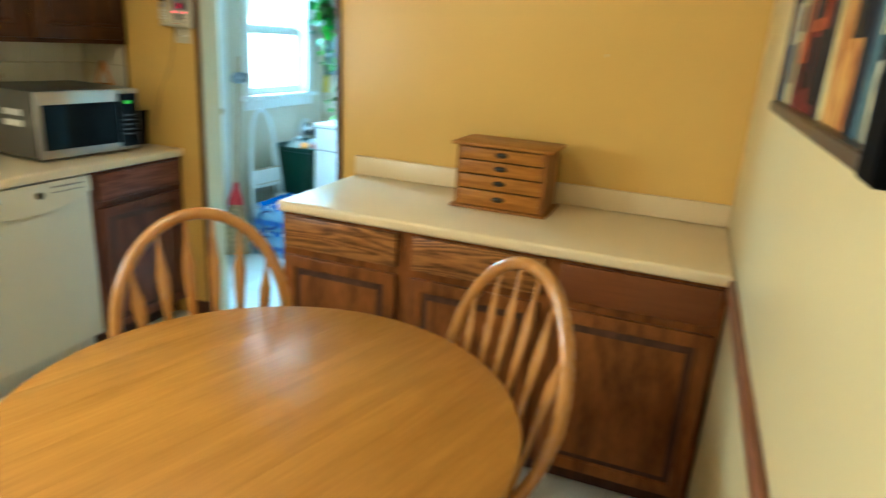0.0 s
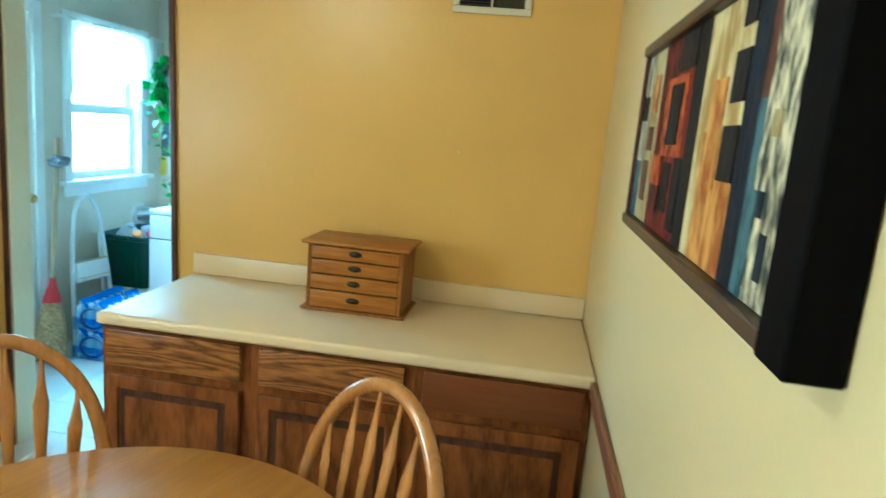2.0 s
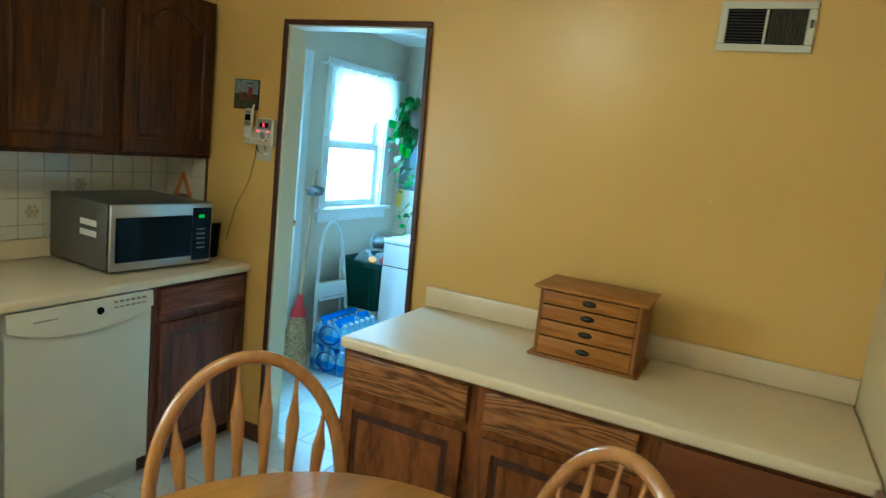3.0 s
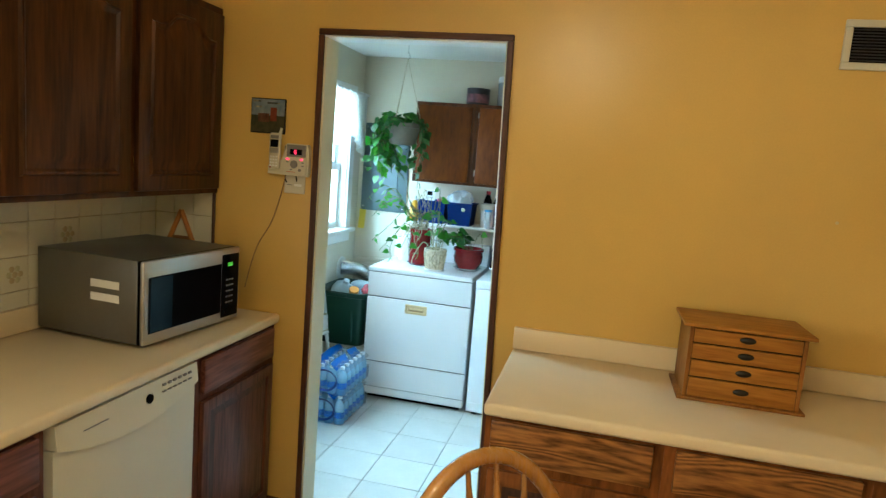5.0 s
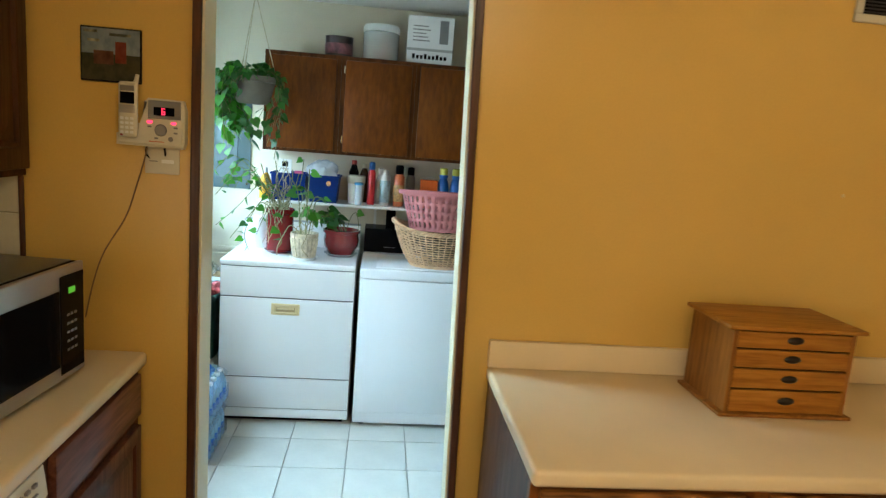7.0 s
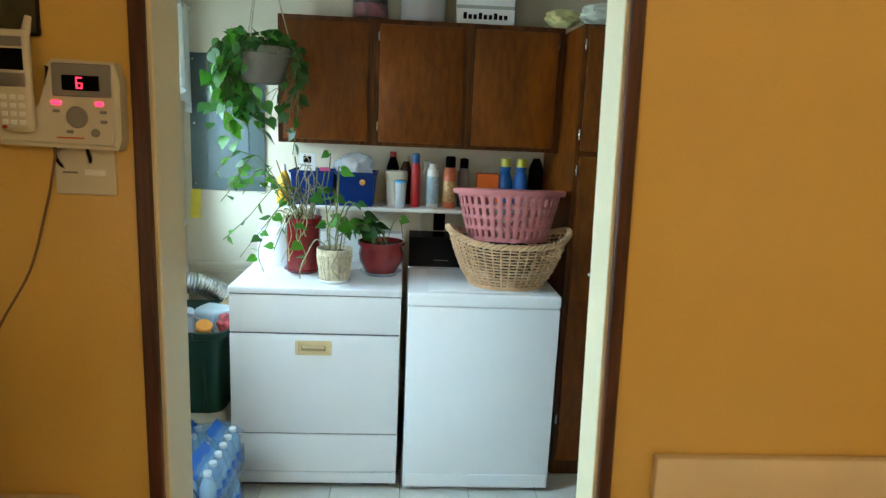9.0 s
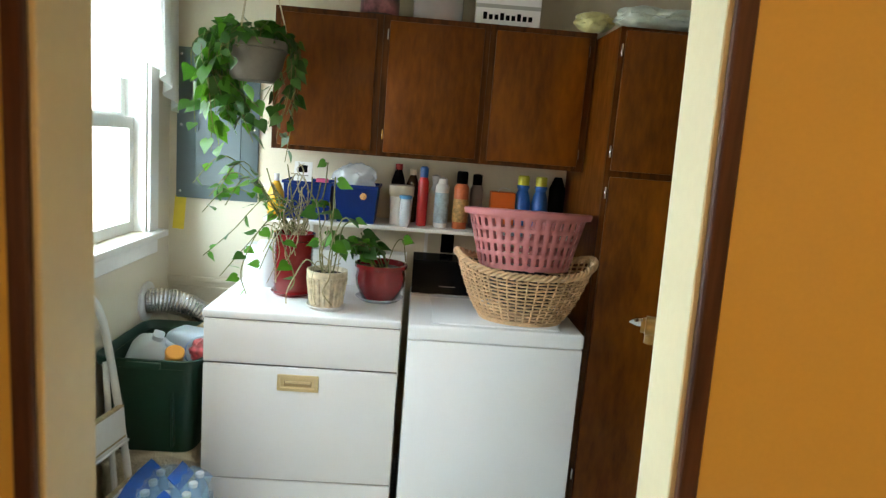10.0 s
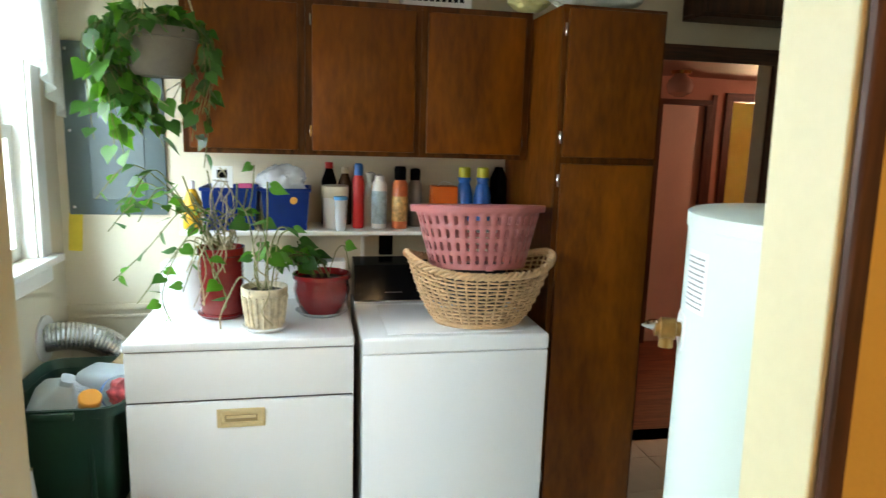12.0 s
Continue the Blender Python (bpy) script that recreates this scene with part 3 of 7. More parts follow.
def windsor_chair(m, label):
    """Local: the sitter faces -y; the back stands at y = +0.19."""
    ch = thing("windsor_chair", label, "chair", m, "chairs round the table")
    # saddle seat
    bm = bmesh.new()
    n = 40
    rows = []
    for z, s in ((0.415, 0.86), (0.425, 0.96), (0.44, 1.0), (0.452, 0.985), (0.457, 0.93)):
        rows.append([bm.verts.new((0.215 * s * math.copysign(abs(math.cos(t)) ** 0.75, math.cos(t)), 0.205 * s * math.copysign(abs(math.sin(t)) ** 0.8, math.sin(t)), z)) for t in [2 * math.pi * k / n for k in range(n)]])
    for p, q in zip(rows, rows[1:]):
        for k in range(n):
            bm.faces.new((p[k], p[(k + 1) % n], q[(k + 1) % n], q[k]))
    bm.faces.new(rows[0])
    mid = bm.verts.new((0, -0.01, 0.445))
    for k in range(n):
        bm.faces.new((rows[-1][k], rows[-1][(k + 1) % n], mid))
    part("seat", bm, CHAIR_WOOD, ch)
    lean = 0.20

    def back(x, z):
        return (x, 0.165 + lean * (z - 0.455) - 0.25 * (x * x) * 0.8, z)
    H, W = 0.535, 0.243
    pts = []
    for k in range(41):
        t = math.pi * k / 40
        x, z = -W * math.cos(t), 0.455 + 0.20 + (H - 0.20) * math.sin(t) ** 0.95
        pts.append(back(x, z))
    pts = [back(-0.175, 0.45), back(-0.215, 0.54)] + pts + [back(0.215, 0.54), back(0.175, 0.45)]
    part("bow", tube(smooth_path(pts, 2), 0.0185, 10), CHAIR_WOOD, ch, "steam-bent bow")
    for k in range(6):
        u = (k - 2.5) / 2.5
        xb, xt = 0.145 * u, 0.193 * u
        zt = 0.455 + 0.20 + (H - 0.20) * math.sqrt(max(0, 1 - (xt / W) ** 2)) - 0.005
        bm = bmesh.new()
        # arrow spindle: thin, widening to a flat blade, then pointed
        prof = [(0.0, 0.0065, 0.0065), (0.16, 0.0085, 0.0085), (0.36, 0.0095, 0.0085), (0.52, 0.013, 0.007), (0.66, 0.017, 0.006), (0.745, 0.0185, 0.006), (0.80, 0.013, 0.006), (0.90, 0.0065, 0.0058), (1.0, 0.0055, 0.0055)]
        rws = []
        for s, w, d in prof:
            z = 0.45 + (zt - 0.45) * s
            c = Vector(back(xb + (xt - xb) * s, z))
            rws.append([bm.verts.new(c + Vector((w * math.cos(t), d * math.sin(t), 0))) for t in [2 * math.pi * j / 10 for j in range(10)]])
        for p, q in zip(rws, rws[1:]):
            for j in range(10):
                bm.faces.new((p[j], p[(j + 1) % 10], q[(j + 1) % 10], q[j]))
        bm.faces.new(rws[0])
        bm.faces.new(rws[-1])
        part("spindle", bm, CHAIR_WOOD, ch)
    feet = []
    for sx in (-1, 1):
        for sy in (-1, 1):
            a, b = Vector((0.13 * sx, 0.12 * sy, 0.42)), Vector((0.195 * sx, 0.20 * sy, 0.0))
            pts = [a.lerp(b, s) for s in (0, 0.15, 0.3, 0.34, 0.38, 0.6, 0.8, 1.0)]
            part("leg", tube(pts, [0.012, 0.018, 0.02, 0.016, 0.02, 0.021, 0.016, 0.012], 12), CHAIR_WOOD, ch)
            feet.append(a.lerp(b, 0.55))
    part("stretcher", tube([feet[0], feet[0].lerp(feet[1], 0.5), feet[1]], [0.008, 0.014, 0.008], 8), CHAIR_WOOD, ch)
    part("stretcher", tube([feet[2], feet[2].lerp(feet[3], 0.5), feet[3]], [0.008, 0.014, 0.008], 8), CHAIR_WOOD, ch)
    part("stretcher", tube([feet[0].lerp(feet[1], 0.5), feet[2].lerp(feet[3], 0.5)], 0.01, 8), CHAIR_WOOD, ch)
    return ch


def chair_at(px, py, deg, label):
    """deg: the way the sitter looks, from +x; (px, py): under the top of the bow."""
    a = radians(deg)
    off = 0.165 + 0.20 * 0.54
    return windsor_chair(pose(px + off * math.cos(a), py + off * math.sin(a), 0, 0, 0, deg + 90), label)


chair_at(1.985, -1.085, -129, "honey oak bow-back Windsor chair pushed up to the table")
chair_at(0.985, -1.145, -42, "honey oak bow-back Windsor chair with arrow spindles")

# ---- laundry machines ----
def dryer():
    x0, x1, y0, y1 = -0.247, 0.449, 1.503, 2.16
    d = thing("clothes_dryer", "white enamel clothes dryer with cream handle", "dryer", pose(x0, y0, 0))
    w, dp = x1 - x0, y1 - y0
    part("body", box(0.002, w - 0.002, 0.02, dp, 0.03, 0.862, 0.004), ENAMEL, d)
    part("plinth", box(0.03, w - 0.03, 0.05, dp - 0.05, 0.0, 0.03), BLACK, d)
    part("top", box(0, w, -0.004, dp, 0.8625, 0.893, 0.008, 3), ENAMEL, d)
    part("upper_panel", box(0.003, w - 0.003, 0.004, 0.0199, 0.70, 0.858, 0.005, 2), ENAMEL, d)
    dr = part("door", box(0.003, w - 0.003, 0.0, 0.0199, 0.262, 0.694, 0.006, 2), ENAMEL, d)
    part("lower_panel", box(0.003, w - 0.003, 0.004, 0.0199, 0.085, 0.256, 0.005, 2), ENAMEL, d)
    part("kick_panel", box(0.003, w - 0.003, 0.006, 0.0199, 0.032, 0.082, 0.003, 2), ENAMEL, d)
    part("seam", box(0.006, w - 0.006, 0.012, 0.0198, 0.033, 0.86), SEAM, d)
    bm = box(0.268, 0.415, -0.008, 0.0, 0.61, 0.672, 0.004, 2)
    f = max((f for f in bm.faces if f.normal.y < -0.9), key=lambda f: f.calc_area())
    bmesh.ops.inset_region(bm, faces=[f], thickness=0.012, depth=0)
    bmesh.ops.inset_region(bm, faces=[f], thickness=0.003, depth=-0.006)
    hd = part("handle", bm, HANDLE_CREAM, dr, "cream recessed handle plate")
    # Darker sheet in the handle recess, its shade put in as colour.
    part("slot_shade", box(0.292, 0.391, -0.0045, -0.0022, 0.628, 0.650, 0.001), HANDLE_SHADE, hd)
    part("grip", box(0.296, 0.387, -0.0085, -0.0046, 0.640, 0.650, 0.002), HANDLE_CREAM, hd)
    bm = bmesh.new()
    pr = [(dp - 0.14, 0.893), (dp - 0.10, 1.03), (dp - 0.01, 1.03), (dp - 0.01, 0.893)]
    rows = [[bm.verts.new((x, y, z)) for y, z in pr] for x in (0.002, w - 0.002)]
    for k in range(4):
        bm.faces.new((rows[0][k], rows[0][(k + 1) % 4], rows[1][(k + 1) % 4], rows[1][k]))
    bm.faces.new(rows[0]); bm.faces.new(rows[1])
    part("console", bm, ENAMEL, d, "sloping white control console", smooth=None)
    return d


HANDLE_SHADE = plain("tan_recess_shade", (0.34, 0.24, 0.11), 0.5)
HANDLE_CREAM = plain("cream_handle_plastic", (0.66, 0.52, 0.28), 0.4, vary=0.05)
dryer()


def washer():
    x0, x1, y0, y1 = 0.472, 1.108, 1.497, 2.14
    d = thing("washing_machine", "white enamel top-loading washing machine", "washing machine", pose(x0, y0, 0))
    w, dp = x1 - x0, y1 - y0
    part("body", box(0.002, w - 0.002, 0.004, dp, 0.02, 0.828, 0.008, 2), ENAMEL, d)
    part("kick_panel", box(0.012, w - 0.012, 0.0, 0.004, 0.03, 0.085, 0.0015), ENAMEL, d)
    for sx in (0.05, w - 0.05):
        for sy in (0.06, dp - 0.06):
            part("foot", lathe([(0.02, 0.0), (0.022, 0.02)], 12, (sx, sy, 0)), BLACK, d)
    part("top", box(0, w, 0, dp, 0.8285, 0.885, 0.012, 4), ENAMEL, d)
    part("lid", box(0.085, w - 0.085, 0.03, 0.40, 0.8855, 0.892, 0.003, 2), ENAMEL, d, "flat lid")
    bm = bmesh.new()
    pr = [(dp - 0.20, 0.886), (dp - 0.155, 1.03), (dp - 0.02, 1.04), (dp - 0.02, 0.886)]
    rows = [[bm.verts.new((x, y, z)) for y, z in pr] for x in (0.004, w - 0.004)]
    for k in range(4):
        bm.faces.new((rows[0][k], rows[0][(k + 1) % 4], rows[1][(k + 1) % 4], rows[1][k]))
    bm.faces.new(rows[0]); bm.faces.new(rows[1])
    c = part("console", bm, BLACK_GLOSS, d, "sloping black control console", smooth=None)
    part("trim", box(0.002, w - 0.002, dp - 0.212, dp - 0.198, 0.8855, 0.90, 0.003), CHROME, c)
    for k in range(4):
        part("marking", box(0.12, 0.19 - 0.01 * (k % 2), dp - 0.1995 + 0.011 * k + 0.012, dp - 0.192 + 0.011 * k + 0.012, 0.925 + 0.03 * k, 0.929 + 0.03 * k), PLASTIC_GREY, c)
    return d


washer()


# ---- laundry cabinets and shelf ----
def laundry_cabinets():
    x0, z0, z1, yf = -0.13, 1.452, 2.005, 1.955
    spans = [(-0.105, 0.269), (0.319, 0.694), (0.741, 1.114)]
    edges = [x0, 0.294, 0.7175, 1.1455]
    for k, (a, b) in enumerate(spans):
        cab = thing("laundry_cabinet", "brown stained plywood wall cabinet over the machines", "cabinet", pose(edges[k], yf, 0), "laundry wall cabinets")
        w = edges[k + 1] - edges[k] - 0.0006
        part("carcass", box(0, w, 0.02, 0.313, z0, z1), LAUN_FRAME, cab)
        bm = box(0, a - edges[k] + 0.008, 0, 0.0198, z0, z1)
        add_box(bm, b - edges[k] - 0.008, w, 0, 0.0198, z0, z1)
        add_box(bm, a - edges[k] + 0.008, b - edges[k] - 0.008, 0, 0.0198, z0, z0 + 0.022)
        add_box(bm, a - edges[k] + 0.008, b - edges[k] - 0.008, 0, 0.0198, z1 - 0.03, z1)
        part("face_frame", bm, LAUN_FRAME, cab)
        dr = part("door", box(a - edges[k], b - edges[k], -0.019, -0.001, 1.47, 1.982, 0.004, 2), LAUN_WOOD, cab)
        if k == 1:
            for hz in (1.52, 1.91):
                part("hinge", box(a - edges[k] - 0.009, a - edges[k] - 0.003, -0.010, -0.001, hz, hz + 0.04, 0.001), CHROME, dr, "small chrome hinge")
        if k == 2:
            for hz in (1.50, 1.91):
                part("hinge", box(b - edges[k] + 0.003, b - edges[k] + 0.009, -0.010, -0.001, hz, hz + 0.04, 0.001), CHROME, dr, "small chrome hinge")


laundry_cabinets()


def tall_cabinet():
    x0, x1, yf = 1.153, 1.535, 1.66
    c = thing("tall_cabinet", "tall dark brown plywood utility cabinet with two doors", "cabinet", pose(x0, yf, 0))
    w = x1 - x0
    part("carcass", box(0, w, 0.02, 0.605, 0.0, 1.985), LAUN_WOOD, c)
    bm = box(0, 0.03, 0, 0.0198, 0, 1.985)
    add_box(bm, w - 0.025, w, 0, 0.0198, 0, 1.985)
    for a, b in ((0, 0.09), (1.44, 1.485), (1.96, 1.985)):
        add_box(bm, 0.03, w - 0.025, 0, 0.0198, a, b)
    part("face_frame", bm, LAUN_FRAME, c)
    part("door", box(0.018, w - 0.015, -0.019, -0.001, 0.075, 1.452, 0.004, 2), LAUN_WOOD, c)
    part("door", box(0.018, w - 0.015, -0.019, -0.001, 1.475, 1.972, 0.004, 2), LAUN_WOOD, c)
    for hz in (0.25, 1.37, 1.52, 1.88):
        part("hinge", box(0.006, 0.014, -0.012, -0.001, hz, hz + 0.045, 0.002), CHROME, c, "small chrome hinge")


tall_cabinet()

# ---- trim, rail, floor edges ----
solid("baseboard", box(-0.113, DL - 0.013, -0.014, -0.0005, 0, 0.09, 0.003), BROWN_TRIM_X, "dark brown wooden baseboard", "baseboard", "structure")
solid("baseboard", box(XR - 0.014, XR - 0.0005, YS, -0.62, 0, 0.09, 0.003), BROWN_TRIM, "dark brown wooden baseboard", "baseboard", "structure")
solid("trim", box(XR - 0.019, XR - 0.0005, -2.44, -0.637, 0.855, 0.905, 0.006, 3), RAIL, "red-brown wooden chair rail on the wall", "rail", "structure")
east_door = thing("door_2", "white painted door casing beside the pale yellow wall", "door", kind="structure")
part("casing", box(XR - 0.02, XR - 0.0005, -2.53, -2.45, 0, 2.1, 0.004), WHITE, east_door)
part("panel", box(XR - 0.012, XR - 0.0006, -3.30, -2.531, 0, 2.04, 0.002), WHITE, east_door)
part("casing", box(XR - 0.02, XR - 0.0005, -3.38, -3.301, 0, 2.1, 0.004), WHITE, east_door)
# tiled splash behind the left counter: a wooden end strip
solid("trim", box(-0.425, -0.412, -0.012, -0.0005, 1.0, 1.3995, 0.003), BROWN_TRIM, "dark wooden end strip of the tiled splash", "trim", "structure")
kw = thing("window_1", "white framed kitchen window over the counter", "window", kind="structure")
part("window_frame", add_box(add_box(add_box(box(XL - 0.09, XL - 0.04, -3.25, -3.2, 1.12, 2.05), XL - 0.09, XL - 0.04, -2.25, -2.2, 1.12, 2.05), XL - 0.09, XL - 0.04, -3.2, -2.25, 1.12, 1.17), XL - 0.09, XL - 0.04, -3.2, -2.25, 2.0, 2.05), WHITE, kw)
fixture = thing("ceiling_light", "round opal glass kitchen ceiling light", "ceiling light", pose(0.96, -1.99, HK))
part("base", lathe([(0.0, -0.03), (0.13, -0.03), (0.14, -0.02), (0.14, 0.0), (0, 0)], 32), BRASS, fixture)
part("shade", lathe([(0.12, -0.0305), (0.135, -0.06), (0.12, -0.10), (0.07, -0.13), (0.0, -0.138)], 32, close=False), see_through("opal_glass", (0.85, 0.8, 0.7), 0.3, 0.5), fixture).visible_shadow = False


# ---- painting, vent, small wall things ----
def art_mat(name, a, b, scale=9.0):
    m = plain(name, a, 0.6, vary=0.3, scale=scale, bump=0.2, spec=0.12)
    t, bs = nodes_of(m)
    ramp = [n for n in t.nodes if n.type == "VALTORGB"][0]
    ramp.color_ramp.elements[0].color, ramp.color_ramp.elements[1].color = (*a, 1), (*b, 1)
    ramp.color_ramp.elements[0].position, ramp.color_ramp.elements[1].position = 0.58, 0.82
    mp = t.nodes.new("ShaderNodeMapping")
    mp.inputs["Scale"].default_value = (1.0, 2.2, 0.7)
    for l in [l for l in t.links if l.from_node.type == "TEX_COORD"]:
        t.links.new(mp.outputs[0], l.to_socket)
    t.links.new([n for n in t.nodes if n.type == "TEX_COORD"][0].outputs["Object"], mp.inputs[0])
    return m


A_DARK = art_mat("art_black", (0.003, 0.003, 0.004), (0.014, 0.013, 0.013))
A_NAVY = art_mat("art_navy", (0.003, 0.005, 0.009), (0.012, 0.018, 0.03))
A_TEAL = art_mat("art_teal", (0.012, 0.03, 0.045), (0.07, 0.13, 0.15), 16)
A_WHITE = art_mat("art_white", (0.06, 0.065, 0.055), (0.52, 0.48, 0.33), 16)
A_FLECK = art_mat("art_flecked_white", (0.03, 0.035, 0.03), (0.60, 0.53, 0.33), 42)
A_TAN = art_mat("art_tan", (0.20, 0.15, 0.05), (0.45, 0.37, 0.18))
A_RED = art_mat("art_red", (0.010, 0.004, 0.004), (0.17, 0.014, 0.007), 26)
A_ORANGE = art_mat("art_orange", (0.08, 0.008, 0.004), (0.46, 0.10, 0.018), 30)
A_GOLD = art_mat("art_gold", (0.24, 0.07, 0.010), (0.52, 0.28, 0.06), 22)
A_CREAM = art_mat("art_cream", (0.30, 0.19, 0.05), (0.56, 0.48, 0.24), 12)
A_BROWN = art_mat("art_brown", (0.05, 0.02, 0.012), (0.14, 0.06, 0.035))
# Black frame bars browned: the yellow wall's bounce is put into their colour.
FRAME_BOUNCE = plain("black_frame_with_wall_bounce", (0.045, 0.026, 0.013), 0.4, vary=0.15, scale=12, bump=0.03)


def painting():
    y0, y1, z0, z1 = -0.972, -1.972, 1.42, 1.80
    p = thing("wall_painting", "wide abstract painting of coloured vertical blocks in black frame", "painting", pose(XR, 0, 0))
    f = 0.035
    part("frame", box(-0.05, -0.0005, y1, y1 + f + 0.03, z0, z1, 0.003), BLACK, p, "deep black frame side")
    part("frame", box(-0.038, -0.0005, y0 - 0.012, y0, z0, z1, 0.003), A_BROWN, p)
    part("frame", box(-0.045, -0.0005, y1 + f + 0.0301, y0 - 0.0121, z0, z0 + 0.022, 0.003), FRAME_BOUNCE, p, "lower frame bar, wall bounce put into its brown")
    part("frame", box(-0.045, -0.0005, y1 + f + 0.0301, y0 - 0.0121, z1 - 0.022, z1, 0.003), FRAME_BOUNCE, p, "upper frame bar, wall bounce put into its brown")
    part("canvas", box(-0.028, -0.0006, y1 + f + 0.031, y0 - 0.0125, z0 + 0.0225, z1 - 0.0225), A_DARK, p)
    L, H = (y0 - 0.0125) - (y1 + f + 0.031), z1 - z0 - 0.047

    def block(u0, u1, v0, v1, mat, lift=0.0):
        ya, yb = y0 - 0.0127 - L * u1, y0 - 0.0127 - L * u0
        part("paint_block", box(-0.0295 - lift, -0.0282 - lift, ya, yb, z0 + 0.0235 + H * v0, z0 + 0.0235 + H * v1), mat, p, smooth=None)
    block(0.0, 0.07, 0, 0.35, A_TEAL); block(0.0, 0.07, 0.35, 0.6, A_WHITE); block(0.0, 0.07, 0.6, 0.75, A_DARK); block(0, 0.07, 0.75, 1, A_WHITE)
    block(0.07, 0.205, 0, 1, A_TAN); block(0.10, 0.16, 0.12, 0.36, A_BROWN, 0.0015); block(0.11, 0.17, 0.42, 0.56, A_BROWN, 0.0015); block(0.12, 0.18, 0.64, 0.86, A_GOLD, 0.0015)
    block(0.205, 0.48, 0, 1, A_RED); block(0.27, 0.45, 0.40, 0.80, A_ORANGE, 0.0015); block(0.32, 0.42, 0.46, 0.76, A_DARK, 0.003); block(0.33, 0.40, 0.12, 0.37, A_DARK, 0.0015); block(0.42, 0.48, 0.05, 0.40, A_DARK, 0.0015); block(0.22, 0.31, 0.24, 0.40, A_ORANGE, 0.003); block(0.25, 0.32, 0.10, 0.24, A_RED, 0.003); block(0.36, 0.48, 0.82, 1.0, A_DARK, 0.0015)
    block(0.48, 0.555, 0, 1, A_DARK)
    block(0.555, 0.60, 0, 1, A_CREAM); block(0.60, 0.77, 0, 0.52, A_GOLD); block(0.60, 0.77, 0.52, 1, A_CREAM); block(0.70, 0.77, 0.34, 0.54, A_DARK, 0.0015); block(0.71, 0.77, 0.62, 0.80, A_DARK, 0.0015); block(0.72, 0.77, 0.88, 1, A_DARK, 0.0015); block(0.62, 0.69, 0.3, 0.72, A_GOLD, 0.0015)
    block(0.77, 0.83, 0, 1, A_NAVY); block(0.83, 0.855, 0, 0.62, A_TEAL); block(0.83, 0.855, 0.62, 1, A_BROWN)
    block(0.855, 0.96, 0.0, 1, A_FLECK); block(0.855, 0.872, 0.0, 0.34, A_TEAL, 0.0012); block(0.90, 0.925, 0.08, 0.22, A_NAVY, 0.0012); block(0.88, 0.895, 0.26, 0.34, A_NAVY, 0.0012); block(0.885, 0.91, 0.50, 0.58, A_TAN, 0.0012)
    block(0.96, 1.0, 0, 1, A_BROWN)
    # the left-most strip of the picture stands out past the frame
    part("side_strip", box(-0.030, -0.0007, y0 + 0.0005, y0 + 0.02, z0 + 0.02, z1 - 0.06, 0.002), A_TEAL, p, "blue-grey strip past the frame")


painting()


SLAT = plain("dark_grey_louvre", (0.05, 0.045, 0.04), 0.5)
FIN = plain("grey_metal_fin", (0.16, 0.145, 0.11), 0.5)


def wedge(corners, d):
    """A thin blade: a four-cornered sheet thickened along d."""
    bm = bmesh.new()
    vs = [bm.verts.new(c) for c in corners] + [bm.verts.new(Vector(c) + Vector(d)) for c in corners]
    for f in ((0, 1, 2, 3), (4, 5, 6, 7), (0, 1, 5, 4), (2, 3, 7, 6), (1, 2, 6, 5), (0, 3, 7, 4)):
        bm.faces.new([vs[i] for i in f])
    return bm


def air_vent():
    v = thing("air_vent", "cream wall register with dark louvres", "vent", pose(1.89, 0, 2.013))
    w, h = 0.287, 0.16
    bm = box(0, w, -0.012, -0.0005, 0, 0.024, 0.002)
    add_box(bm, 0, w, -0.012, -0.0005, h - 0.024, h, 0.002)
    add_box(bm, 0, 0.024, -0.012, -0.0005, 0.0242, h - 0.0242, 0.002)
    add_box(bm, w - 0.024, w, -0.012, -0.0005, 0.0242, h - 0.0242, 0.002)
    add_box(bm, w / 2 - 0.004, w / 2 + 0.004, -0.011, -0.0005, 0.0242, h - 0.0242, 0.001)
    part("frame", bm, PLASTIC_CREAM, v)
    part("backing", box(0.0242, w - 0.0242, -0.0025, -0.0006, 0.0242, h - 0.0242), BLACK, v)
    a, b = 0.026, w / 2 - 0.006
    for k in range(11):
        z = 0.031 + k * 0.0098
        part("slat", wedge(((a, -0.009, z - 0.003), (b, -0.009, z - 0.003), (b, -0.003, z + 0.002), (a, -0.003, z + 0.002)), (0, 0, 0.0008)), SLAT, v, smooth=None)
    a, b = 0.0265, h - 0.0265
    for k in range(14):
        x = w / 2 + 0.011 + k * 0.0080
        part("slat", wedge(((x, -0.009, a), (x, -0.009, b), (x + 0.003, -0.003, b), (x + 0.003, -0.003, a)), (0.0012, 0, 0)), FIN, v, smooth=None)
    part("lever", box(w - 0.016, w - 0.008, -0.022, -0.012, h / 2 - 0.004, h / 2 + 0.022, 0.002), SLAT, v, "small damper lever")



air_vent()


